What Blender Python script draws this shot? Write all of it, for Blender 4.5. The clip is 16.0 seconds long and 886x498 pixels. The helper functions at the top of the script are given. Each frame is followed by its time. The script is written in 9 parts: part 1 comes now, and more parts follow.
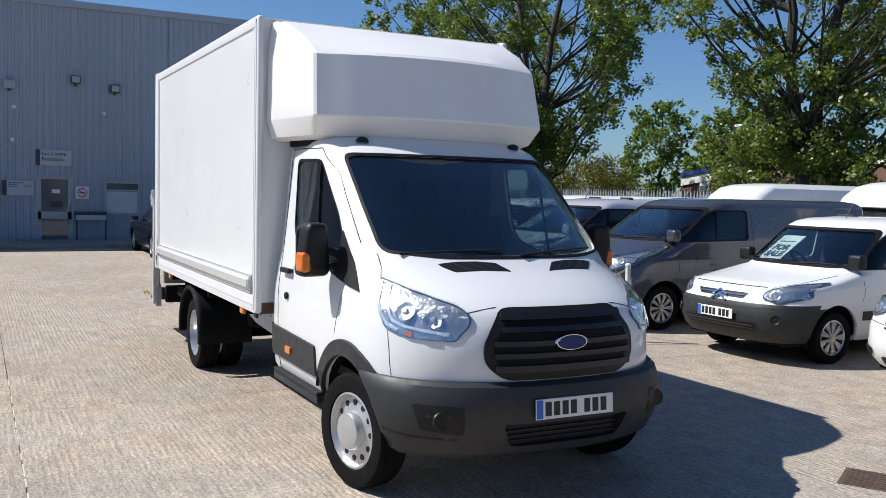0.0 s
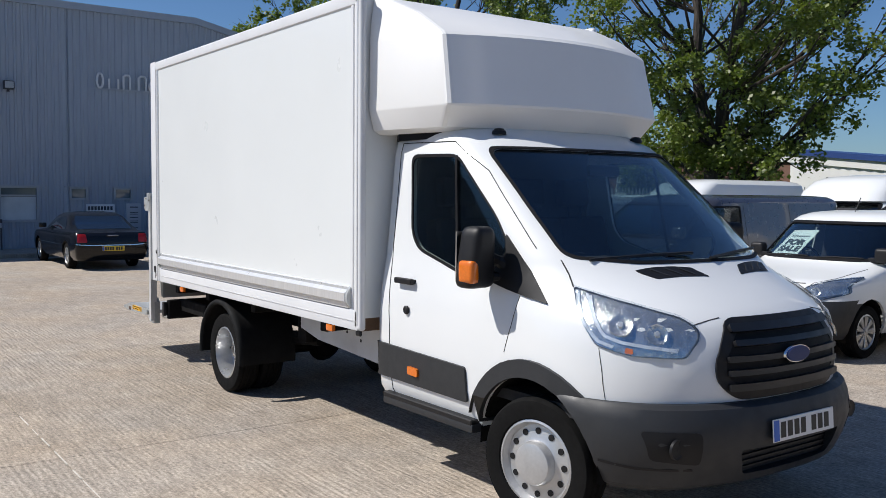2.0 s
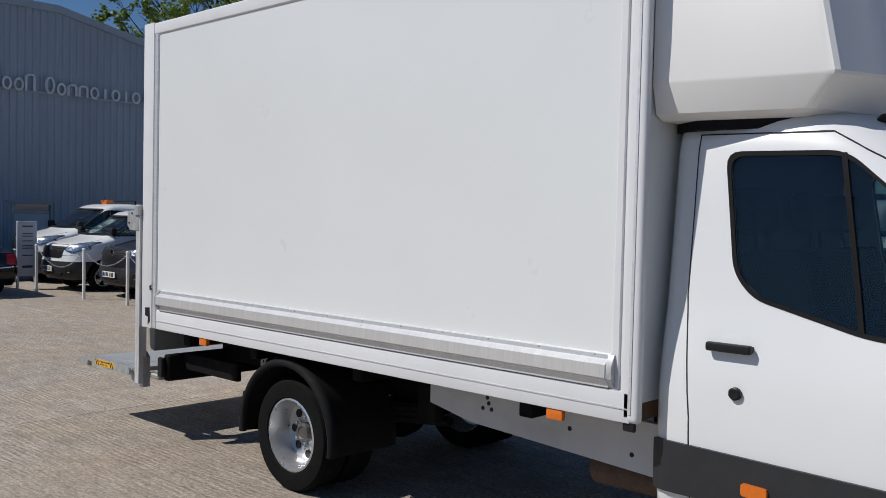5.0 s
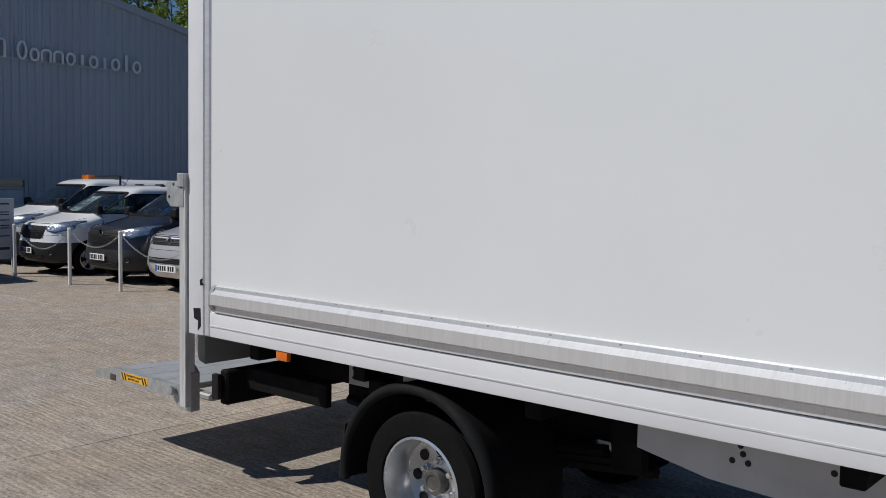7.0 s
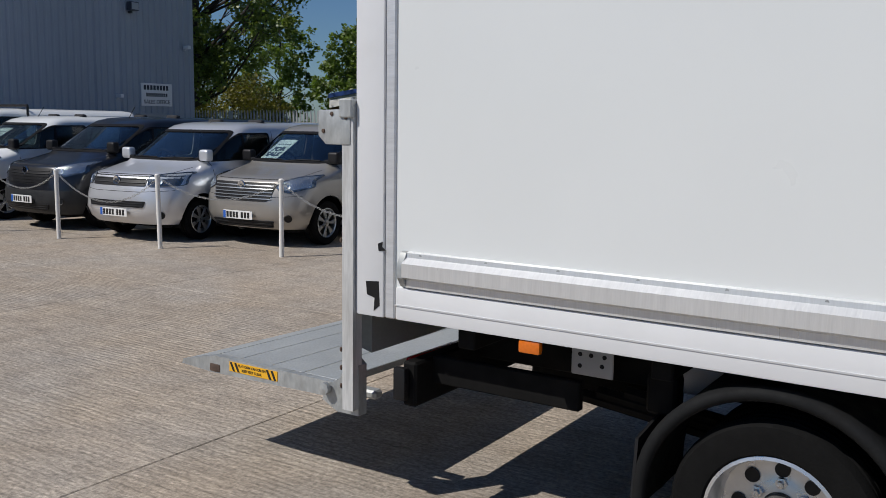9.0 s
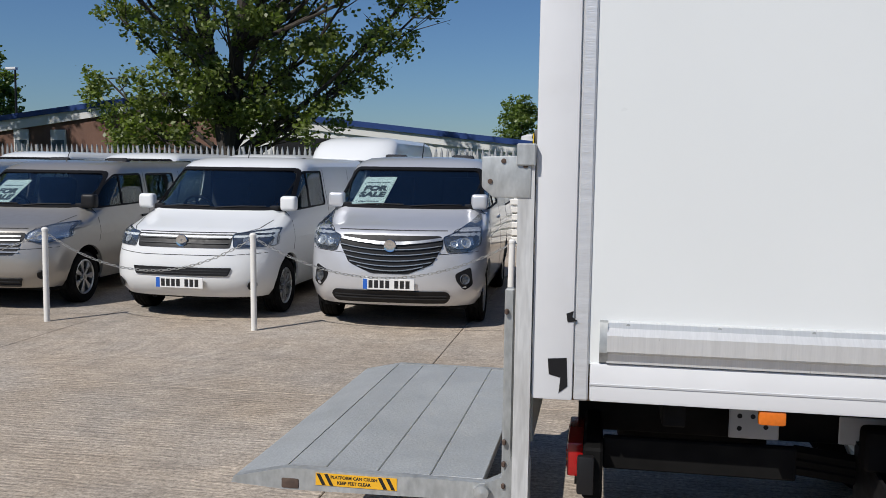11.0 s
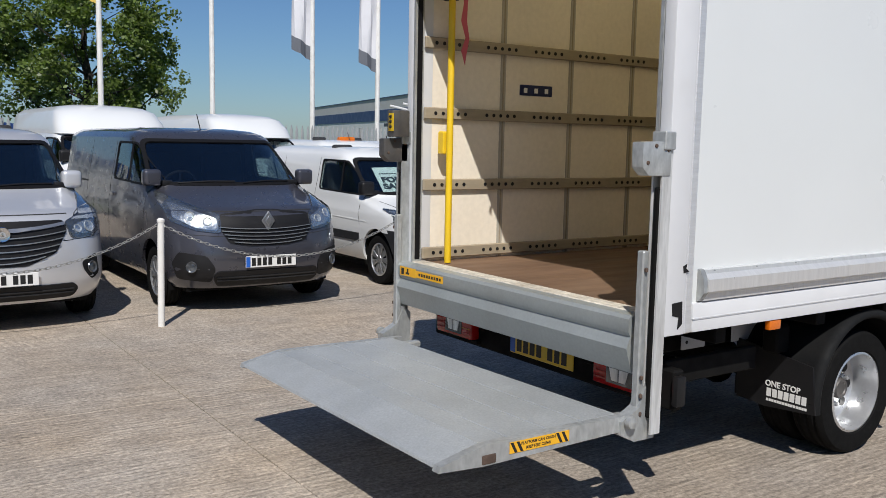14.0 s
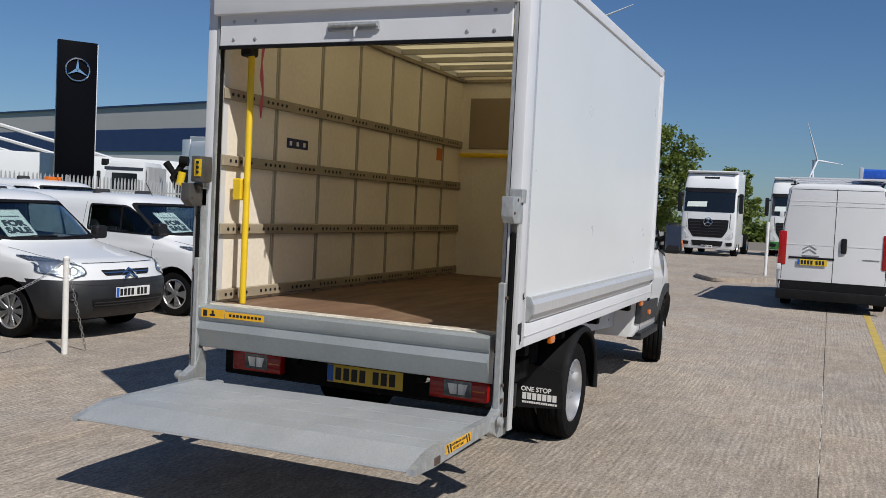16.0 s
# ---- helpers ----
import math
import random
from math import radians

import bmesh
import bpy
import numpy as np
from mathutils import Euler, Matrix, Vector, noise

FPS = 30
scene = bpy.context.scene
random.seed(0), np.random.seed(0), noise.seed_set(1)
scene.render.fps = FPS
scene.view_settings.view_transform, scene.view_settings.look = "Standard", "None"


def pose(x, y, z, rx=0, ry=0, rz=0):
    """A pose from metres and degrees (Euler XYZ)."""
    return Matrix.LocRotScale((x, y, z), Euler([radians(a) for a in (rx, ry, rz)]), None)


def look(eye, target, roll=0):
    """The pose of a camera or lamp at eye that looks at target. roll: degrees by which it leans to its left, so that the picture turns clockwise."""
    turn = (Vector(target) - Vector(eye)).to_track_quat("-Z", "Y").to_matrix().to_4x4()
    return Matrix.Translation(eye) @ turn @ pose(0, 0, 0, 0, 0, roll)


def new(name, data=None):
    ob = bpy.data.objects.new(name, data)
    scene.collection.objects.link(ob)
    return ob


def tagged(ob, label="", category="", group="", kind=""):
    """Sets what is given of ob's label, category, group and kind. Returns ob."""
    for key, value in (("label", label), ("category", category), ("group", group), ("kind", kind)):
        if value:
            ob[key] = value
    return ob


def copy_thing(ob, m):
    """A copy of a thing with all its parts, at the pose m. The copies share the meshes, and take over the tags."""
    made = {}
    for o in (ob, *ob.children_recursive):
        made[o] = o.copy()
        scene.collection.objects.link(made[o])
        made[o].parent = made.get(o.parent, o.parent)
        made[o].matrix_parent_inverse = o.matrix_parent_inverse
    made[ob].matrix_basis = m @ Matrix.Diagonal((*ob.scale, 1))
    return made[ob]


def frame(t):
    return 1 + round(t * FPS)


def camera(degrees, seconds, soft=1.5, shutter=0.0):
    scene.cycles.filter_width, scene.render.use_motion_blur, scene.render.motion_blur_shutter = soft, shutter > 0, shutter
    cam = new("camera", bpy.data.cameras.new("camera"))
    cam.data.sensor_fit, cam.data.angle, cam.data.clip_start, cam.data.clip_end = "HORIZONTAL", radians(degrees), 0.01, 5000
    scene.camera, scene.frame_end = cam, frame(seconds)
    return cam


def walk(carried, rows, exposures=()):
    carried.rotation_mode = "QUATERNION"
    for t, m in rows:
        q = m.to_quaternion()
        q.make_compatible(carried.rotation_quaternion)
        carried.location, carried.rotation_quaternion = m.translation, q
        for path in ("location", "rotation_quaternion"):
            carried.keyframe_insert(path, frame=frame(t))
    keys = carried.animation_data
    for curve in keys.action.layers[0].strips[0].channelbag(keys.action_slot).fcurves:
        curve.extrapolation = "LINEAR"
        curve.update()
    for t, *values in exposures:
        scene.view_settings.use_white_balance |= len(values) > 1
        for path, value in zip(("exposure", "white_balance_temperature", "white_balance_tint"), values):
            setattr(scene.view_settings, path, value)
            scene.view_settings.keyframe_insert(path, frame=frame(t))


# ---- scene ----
cam = camera(52.7, 16.0, 0.5)
PATH = [
    (0, (4.925, -2.883, 1.774), (3.157, -1.956, 1.649), 1.3),
    (0.5, (4.583, -3.18, 1.773), (2.837, -2.213, 1.648), 1.1),
    (1, (4.248, -3.534, 1.778), (2.563, -2.464, 1.654), 0.9),
    (1.5, (3.869, -3.777, 1.75), (2.207, -2.671, 1.627), 0.6),
    (2, (3.451, -3.994, 1.738), (1.834, -2.823, 1.618), 0.5),
    (2.5, (3.01, -4.218, 1.735), (1.481, -2.933, 1.623), 0.3),
    (3, (2.51, -4.335, 1.692), (0.992, -3.037, 1.595), 0.5),
    (3.5, (1.998, -4.446, 1.663), (0.52, -3.102, 1.579), 0.7),
    (4, (1.474, -4.438, 1.667), (0.048, -3.037, 1.588), 0.8),
    (4.5, (0.929, -4.356, 1.699), (-0.491, -2.95, 1.621), 1.0),
    (5, (0.41, -4.299, 1.698), (-0.96, -2.844, 1.627), 1.3),
    (7.3, (-1.629, -3.809, 1.646), (-2.923, -2.291, 1.504), 0.9),
    (7.5, (-1.837, -3.806, 1.645), (-3.041, -2.216, 1.484), 1.2),
    (8, (-2.322, -3.781, 1.628), (-3.437, -2.140, 1.375), 1.5),
    (8.5, (-2.829, -3.813, 1.641), (-3.945, -2.174, 1.375), 1.4),
    (8.7, (-3.033, -3.859, 1.634), (-4.149, -2.223, 1.359), 1.1),
    (11, (-5.437, -4.132, 1.663), (-5.78, -2.171, 1.473), 0.8),
    (11.5, (-5.962, -4.192, 1.682), (-6.06, -2.206, 1.465), 0.9),
    (12, (-6.468, -4.123, 1.663), (-6.24, -2.15, 1.432), 1.0),
    (12.5, (-7.009, -4.056, 1.656), (-6.472, -2.145, 1.411), 0.7),
    (13, (-7.545, -3.957, 1.649), (-6.788, -2.123, 1.397), 0.8),
    (13.5, (-8.039, -3.8, 1.662), (-7.133, -2.034, 1.417), 1.3),
    (14, (-8.578, -3.669, 1.671), (-7.463, -2.026, 1.435), 1.1),
    (14.5, (-9.034, -3.445, 1.649), (-7.67, -1.998, 1.445), 1.2),
    (15, (-9.504, -3.215, 1.628), (-7.953, -1.967, 1.438), 1.8),
    (15.5, (-9.916, -2.924, 1.614), (-8.198, -1.911, 1.464), 2.4),
    (16, (-10.258, -2.6, 1.615), (-8.424, -1.809, 1.523), 2.8),
]

EXPOSURES = [(t, stops, 6500, 10.5) for t, stops in ((0.0, 0.36), (1.5, 0.21), (3.5, -0.14), (5.0, -0.36), (7.5, -0.5), (8.5, -0.43), (11.0, -0.2), (13.5, -0.12), (16.0, -0.22))]
walk(cam, [(t, look(eye, target, roll)) for t, eye, target, roll in PATH], EXPOSURES)

from mathutils.bvhtree import BVHTree

# ---------------------------------------------------------------- light
SUN = Vector((0.50, 0.75, -1.0)).normalized()        # the way the sunlight travels
world = bpy.data.worlds.new("sky")
scene.world = world
world.use_nodes = True
wn = world.node_tree.nodes
sky = wn.new("ShaderNodeTexSky")
sky.sky_type = "NISHITA"
sky.sun_disc = False
sky.sun_elevation = math.asin(-SUN.z)
sky.sun_rotation = math.atan2(-SUN.x, -SUN.y)
sky.altitude = 800
sky.air_density, sky.dust_density, sky.ozone_density = 1.15, 0.5, 3.0
clear = wn.new("ShaderNodeMix")
clear.data_type, clear.blend_type = "RGBA", "MULTIPLY"
clear.inputs["Factor"].default_value = 1.0
clear.inputs["B"].default_value = (0.71, 0.95, 1.26, 1.0)
world.node_tree.links.new(sky.outputs[0], clear.inputs["A"])
world.node_tree.links.new(clear.outputs["Result"], wn["Background"].inputs[0])
wn["Background"].inputs[1].default_value = 0.062
sun_data = bpy.data.lights.new("sun", "SUN")
sun_data.energy, sun_data.angle, sun_data.color = 5.0, radians(0.53), (1.0, 0.965, 0.915)
sun = new("sun", sun_data)
sun.matrix_world = look(-SUN * 40, (0, 0, 0))
scene.view_settings.exposure = 0.0


# ---------------------------------------------------------------- materials
def material(name, base, rough=0.5, metal=0.0, coat=0.0, vary=0.0, scale=6.0, fine=0.0, fine_scale=60.0, bump=0.0, stretch=(1, 1, 1),
             per_piece=0.0, spec=0.5, grime=0.0, grime_color=(0.16, 0.13, 0.1)):
    """A surface: base colour, broad and fine variation, relief, patches of dirt, variation from piece to piece."""
    m = bpy.data.materials.new(name)
    m.use_nodes = True
    nt = m.node_tree
    n, l = nt.nodes, nt.links
    b = n["Principled BSDF"]
    b.inputs["Roughness"].default_value, b.inputs["Metallic"].default_value = rough, metal
    b.inputs["Coat Weight"].default_value, b.inputs["Coat Roughness"].default_value = coat, 0.04
    b.inputs["Specular IOR Level"].default_value = spec
    colour = n.new("ShaderNodeRGB")
    colour.outputs[0].default_value = (*base, 1)
    out = colour.outputs[0]
    tc = n.new("ShaderNodeTexCoord")
    mp = n.new("ShaderNodeMapping")
    mp.inputs["Scale"].default_value = stretch
    l.new(tc.outputs["Object"], mp.inputs["Vector"])

    def noise_tex(sc, detail=4.0):
        t = n.new("ShaderNodeTexNoise")
        t.inputs["Scale"].default_value, t.inputs["Detail"].default_value = sc, detail
        l.new(mp.outputs[0], t.inputs["Vector"])
        return t.outputs["Fac"]

    def scaled(fac, amount):
        r = n.new("ShaderNodeMapRange")
        r.inputs["From Min"].default_value, r.inputs["From Max"].default_value = 0.25, 0.75
        r.inputs["To Min"].default_value, r.inputs["To Max"].default_value = 1 - amount, 1 + amount
        l.new(fac, r.inputs["Value"])
        return r.outputs[0]

    def times(vec, fac):
        v = n.new("ShaderNodeVectorMath")
        v.operation = "SCALE"
        l.new(vec, v.inputs[0])
        l.new(fac, v.inputs["Scale"])
        return v.outputs[0]

    if vary:
        out = times(out, scaled(noise_tex(scale), vary))
    if fine:
        f = noise_tex(fine_scale, 6.0)
        out = times(out, scaled(f, fine))
    if per_piece:
        oi = n.new("ShaderNodeObjectInfo")
        out = times(out, scaled(oi.outputs["Random"], per_piece))
    if grime:
        g = noise_tex(scale * 0.7, 8.0)
        r = n.new("ShaderNodeMapRange")
        r.inputs["From Min"].default_value, r.inputs["From Max"].default_value = 0.52, 0.75
        r.inputs["To Max"].default_value = grime
        l.new(g, r.inputs["Value"])
        mx = n.new("ShaderNodeMix")
        mx.data_type = "RGBA"
        l.new(r.outputs[0], mx.inputs["Factor"])
        l.new(out, mx.inputs["A"])
        mx.inputs["B"].default_value = (*grime_color, 1)
        out = mx.outputs["Result"]
    l.new(out, b.inputs["Base Color"])
    if rough > 0.02 and (vary or fine):
        rr = n.new("ShaderNodeMath")
        rr.operation = "MULTIPLY"
        rr.inputs[1].default_value = rough
        l.new(scaled(noise_tex(scale * 2.3), 0.18), rr.inputs[0])
        l.new(rr.outputs[0], b.inputs["Roughness"])
    if bump:
        bp = n.new("ShaderNodeBump")
        bp.inputs["Distance"].default_value = bump
        bp.inputs["Strength"].default_value = 1.0
        l.new(noise_tex(fine_scale, 5.0), bp.inputs["Height"])
        l.new(bp.outputs[0], b.inputs["Normal"])
    return m


def glass_material(name, tint, rough=0.0, face=0.075):
    """A thin pane: clear tinted passage, gloss by Fresnel."""
    m = bpy.data.materials.new(name)
    m.use_nodes = True
    nt = m.node_tree
    n, l = nt.nodes, nt.links
    n.remove(n["Principled BSDF"])
    tr, gl, lw, mx = n.new("ShaderNodeBsdfTransparent"), n.new("ShaderNodeBsdfGlossy"), n.new("ShaderNodeLayerWeight"), n.new("ShaderNodeMixShader")
    tr.inputs[0].default_value = (*tint, 1)
    gl.inputs["Roughness"].default_value = rough
    gl.inputs["Color"].default_value = (1, 1, 1, 1)
    pw, ad = n.new("ShaderNodeMath"), n.new("ShaderNodeMath")
    pw.operation, ad.operation = "POWER", "MULTIPLY_ADD"
    pw.inputs[1].default_value = 4.2
    ad.inputs[1].default_value, ad.inputs[2].default_value = 0.90, face
    l.new(lw.outputs["Facing"], pw.inputs[0])
    l.new(pw.outputs[0], ad.inputs[0])
    l.new(ad.outputs[0], mx.inputs[0])
    l.new(tr.outputs[0], mx.inputs[1])
    l.new(gl.outputs[0], mx.inputs[2])
    l.new(mx.outputs[0], n["Material Output"].inputs["Surface"])
    return m


WHITE_PAINT = material("white_paint", (0.70, 0.715, 0.715), 0.35, coat=0.6, vary=0.015, scale=2)
PANEL_WHITE = material("white_grp_panel", (0.70, 0.722, 0.715), 0.32, coat=0.2, vary=0.02, scale=1.3, grime=0.05, grime_color=(0.5, 0.48, 0.44))
FAIRING_WHITE = material("fairing_gelcoat", (0.82, 0.815, 0.79), 0.4, coat=0.15, vary=0.025, scale=2)
TRIM_WHITE = material("white_aluminium_trim", (0.67, 0.68, 0.69), 0.38, vary=0.03, scale=5, grime=0.12, grime_color=(0.45, 0.42, 0.37))
ALUMINIUM = material("brushed_aluminium", (0.66, 0.67, 0.68), 0.4, metal=0.45, vary=0.08, scale=4, fine=0.06, fine_scale=30, stretch=(1, 6, 12), bump=0.0008)
RAIL_ALU = material("rub_rail_aluminium", (0.74, 0.745, 0.74), 0.33, metal=0.55, vary=0.05, scale=3, fine=0.05, fine_scale=14, stretch=(14, 2, 1), bump=0.0008)
GALVANISED = material("galvanised_steel", (0.42, 0.435, 0.43), 0.45, metal=0.45, vary=0.2, scale=6, fine=0.2, fine_scale=45, stretch=(1, 1, 0.5), grime=0.35, grime_color=(0.24, 0.21, 0.17))
BEAM_GREY = material("dull_galvanised_beam", (0.345, 0.37, 0.365), 0.45, metal=0.35, vary=0.1, scale=3, fine=0.06, fine_scale=60, grime=0.25, grime_color=(0.28, 0.26, 0.22))
PLATFORM = material("ramp_aluminium", (0.44, 0.46, 0.46), 0.5, metal=0.35, vary=0.1, scale=3, fine=0.12, fine_scale=90, bump=0.002, grime=0.2, grime_color=(0.33, 0.32, 0.3))
GREY_PLASTIC = material("grey_bumper_plastic", (0.019, 0.0205, 0.023), 0.55, vary=0.1, scale=6, fine=0.06, fine_scale=250, bump=0.0004)
BLACK_PLASTIC = material("black_plastic", (0.01, 0.01, 0.011), 0.5, vary=0.1, scale=8, spec=0.3)
MUDGUARD = material("matt_mudguard_plastic", (0.011, 0.0115, 0.012), 0.75, spec=0.12, vary=0.15, scale=7, fine=0.1, fine_scale=80, bump=0.0006, grime=0.12, grime_color=(0.05, 0.043, 0.035))
RUBBER = material("tyre_rubber", (0.0075, 0.0075, 0.0075), 0.85, spec=0.1, vary=0.15, scale=9, fine=0.1, fine_scale=90, bump=0.001)
SEAM = material("panel_gap", (0.02, 0.02, 0.02), 0.8)
SEAL = material("window_seal", (0.008, 0.008, 0.009), 0.6, spec=0.15)
STEEL_RIM = material("silver_steel_rim", (0.6, 0.61, 0.62), 0.3, metal=0.75, vary=0.06, scale=6, fine=0.05, fine_scale=60, grime=0.1, grime_color=(0.2, 0.17, 0.13))
HUB_GREY = material("hub_grey", (0.12, 0.115, 0.11), 0.5, metal=0.5, vary=0.3, scale=14, grime=0.4)
ALLOY = material("alloy_rim", (0.55, 0.56, 0.57), 0.3, metal=0.85, vary=0.06, scale=8)
CHROME = material("chrome", (0.75, 0.76, 0.77), 0.1, metal=1.0)
CHASSIS = material("chassis_black", (0.006, 0.0058, 0.0056), 0.8, vary=0.25, scale=5, grime=0.15, grime_color=(0.03, 0.024, 0.019), spec=0.15)
RUST = material("rusty_steel", (0.085, 0.055, 0.04), 0.8, vary=0.3, scale=12, fine=0.2)
AMBER = material("amber_lens", (0.66, 0.15, 0.006), 0.2, coat=0.6, fine=0.1, fine_scale=80)
RED_LENS = material("red_lens", (0.36, 0.008, 0.008), 0.2, coat=0.2, fine=0.1, fine_scale=80)
WORN_WHITE = material("worn_white_steel", (0.58, 0.585, 0.575), 0.45, metal=0.2, vary=0.12, scale=7, fine=0.15, fine_scale=30, stretch=(3, 3, 0.4), grime=0.4, grime_color=(0.24, 0.22, 0.19))
WHEEL_SATIN = material("satin_wheel_silver", (0.5, 0.505, 0.51), 0.36, metal=0.6, vary=0.08, scale=9, fine=0.05, fine_scale=60, grime=0.08, grime_color=(0.2, 0.17, 0.14))
LAMP_CHROME = material("lamp_chrome", (0.62, 0.64, 0.65), 0.19, metal=0.85, vary=0.25, scale=16, fine=0.1, fine_scale=40, bump=0.006, stretch=(1.5, 1.5, 0.7))
LAMP_BOWL = material("lamp_bowl", (0.55, 0.58, 0.6), 0.25, metal=0.6, vary=0.35, scale=26)
LAMP_DARK = material("smoked_lamp", (0.13, 0.14, 0.15), 0.16, metal=0.6, vary=0.6, scale=14, fine=0.3, fine_scale=40)
GRILLE_BLACK = material("grille_black", (0.009, 0.0095, 0.011), 0.42, vary=0.1, scale=8)
SATIN = material("satin_chrome", (0.42, 0.43, 0.44), 0.32, metal=0.8, vary=0.05)
CLEAR_LENS = glass_material("clear_lens", (0.93, 0.95, 0.96))
REFLECTOR = material("lamp_reflector", (0.74, 0.77, 0.79), 0.22, metal=0.45, vary=0.3, scale=9, fine=0.12, fine_scale=50, bump=0.0012, stretch=(3, 3, 0.6))
SCREEN = glass_material("tinted_glass", (0.68, 0.76, 0.78))
SIDE_GLASS = glass_material("side_glass", (0.58, 0.66, 0.66), face=0.035)
INTERIOR = material("cab_interior", (0.012, 0.0125, 0.014), 0.75, vary=0.2, scale=7)
SEAT_CLOTH = material("seat_cloth", (0.024, 0.025, 0.029), 0.9, vary=0.2, scale=9, fine=0.2, fine_scale=120)
PLATE_WHITE = material("plate_white", (0.74, 0.74, 0.72), 0.4)
PLATE_YELLOW = material("plate_yellow", (0.72, 0.5, 0.04), 0.4)
PLATE_BLUE = material("plate_blue", (0.02, 0.12, 0.5), 0.4)
PLATE_INK = material("plate_ink", (0.012, 0.012, 0.012), 0.5)
STICKER_YELLOW = material("warning_yellow", (0.8, 0.42, 0.02), 0.45, vary=0.06, scale=20)
YELLOW_PAINT = material("yellow_paint", (0.75, 0.5, 0.015), 0.42, vary=0.08, scale=8, grime=0.15, grime_color=(0.4, 0.28, 0.06))
PLY = material("plywood_liner", (0.79, 0.72, 0.60), 0.62, vary=0.06, scale=1.6, fine=0.05, fine_scale=30, grime=0.12, grime_color=(0.4, 0.33, 0.22))
LASH = material("lashing_rail_timber", (0.31, 0.26, 0.185), 0.6, vary=0.15, scale=4, fine=0.1, fine_scale=40, stretch=(0.3, 1, 1))
FLOOR_PLY = material("worn_floor_ply", (0.15, 0.088, 0.052), 0.7, vary=0.22, scale=3, fine=0.12, fine_scale=40, stretch=(0.4, 2, 1), grime=0.3, grime_color=(0.29, 0.21, 0.14))
LUTON_BROWN = material("luton_brown", (0.3, 0.23, 0.15), 0.65, vary=0.12, scale=2)
ROOF_GRP = material("translucent_roof", (0.66, 0.61, 0.47), 0.6, vary=0.04, scale=2)
_n, _l = ROOF_GRP.node_tree.nodes, ROOF_GRP.node_tree.links
_t, _m = _n.new("ShaderNodeBsdfTranslucent"), _n.new("ShaderNodeMixShader")
_t.inputs[0].default_value = (0.92, 0.84, 0.62, 1)
_m.inputs[0].default_value = 0.68
_l.new(_n["Principled BSDF"].outputs[0], _m.inputs[1])
_l.new(_t.outputs[0], _m.inputs[2])
_l.new(_m.outputs[0], _n["Material Output"].inputs["Surface"])
RIBBON = material("pink_strap", (0.55, 0.1, 0.15), 0.7)
POST_WHITE = material("post_paint", (0.74, 0.73, 0.69), 0.5, vary=0.05, scale=10, grime=0.2, grime_color=(0.35, 0.28, 0.2))
CHAIN = material("chain_steel", (0.42, 0.42, 0.4), 0.45, metal=0.7, vary=0.1)
PAPER = material("sale_card", (0.75, 0.83, 0.78), 0.6, vary=0.03)
INK = material("sign_ink", (0.03, 0.04, 0.04), 0.6)


# ---------------------------------------------------------------- mesh helpers
def thing(name, label, category, group="", kind="", at=None):
    """An Empty at the thing's base, which carries its parts."""
    e = new(name)
    e.empty_display_size = 0.2
    if at is not None:
        e.matrix_world = at
    return tagged(e, label, category, group, kind)


def mesh_of(name, bm, mat, angle=35):
    bmesh.ops.recalc_face_normals(bm, faces=bm.faces[:])
    me = bpy.data.meshes.new(name)
    bm.to_mesh(me)
    bm.free()
    for p in me.polygons:
        p.use_smooth = True
    me.set_sharp_from_angle(angle=radians(angle))
    for x in (mat if isinstance(mat, (list, tuple)) else [mat]):
        me.materials.append(x)
    return me


def part(name, bm, mat, parent=None, label="", angle=35):
    """Links a bmesh as one mesh object under a thing or a part."""
    me = bm if isinstance(bm, bpy.types.Mesh) else mesh_of(name, bm, mat, angle)
    ob = new(name, me)
    if parent is not None:
        ob.parent = parent
    if label:
        ob["label"] = label
    return ob


def solo(name, bm, mat, label, category, group="", kind="", at=None, angle=35):
    ob = part(name, bm, mat, angle=angle)
    if at is not None:
        ob.matrix_world = at
    return tagged(ob, label, category, group, kind)


def box(bm, lo, hi, bevel=0.0, seg=2, m=None):
    """Adds a box between two corners."""
    lo, hi = Vector(lo), Vector(hi)
    c, s = (lo + hi) / 2, hi - lo
    mat = Matrix.Translation(c) @ Matrix.Diagonal((*s, 1))
    r = bmesh.ops.create_cube(bm, size=1, matrix=mat)
    vs = r["verts"]
    if bevel:
        es = list({e for v in vs for e in v.link_edges})
        r = bmesh.ops.bevel(bm, geom=es, offset=bevel, segments=seg, affect="EDGES", profile=0.6)
        vs = list({v for f in r["faces"] for v in f.verts} | {v for v in vs if v.is_valid})
    if m is not None:
        bmesh.ops.transform(bm, matrix=m, verts=vs)
    return vs


def boxed(lo, hi, bevel=0.0, seg=2, m=None):
    bm = bmesh.new()
    box(bm, lo, hi, bevel, seg, m)
    return bm


def prism(bm, outline, axis, a, b):
    """A solid: a flat outline drawn out along an axis. For axis x the outline is (y, z), for y (x, z), for z (x, y)."""
    def at(p, d):
        return {"x": (d, p[0], p[1]), "y": (p[0], d, p[1]), "z": (p[0], p[1], d)}[axis]
    lo = [bm.verts.new(at(p, a)) for p in outline]
    hi = [bm.verts.new(at(p, b)) for p in outline]
    n = len(outline)
    bm.faces.new(lo)
    bm.faces.new(hi[::-1])
    for i in range(n):
        bm.faces.new((lo[i], lo[(i + 1) % n], hi[(i + 1) % n], hi[i]))
    return lo + hi


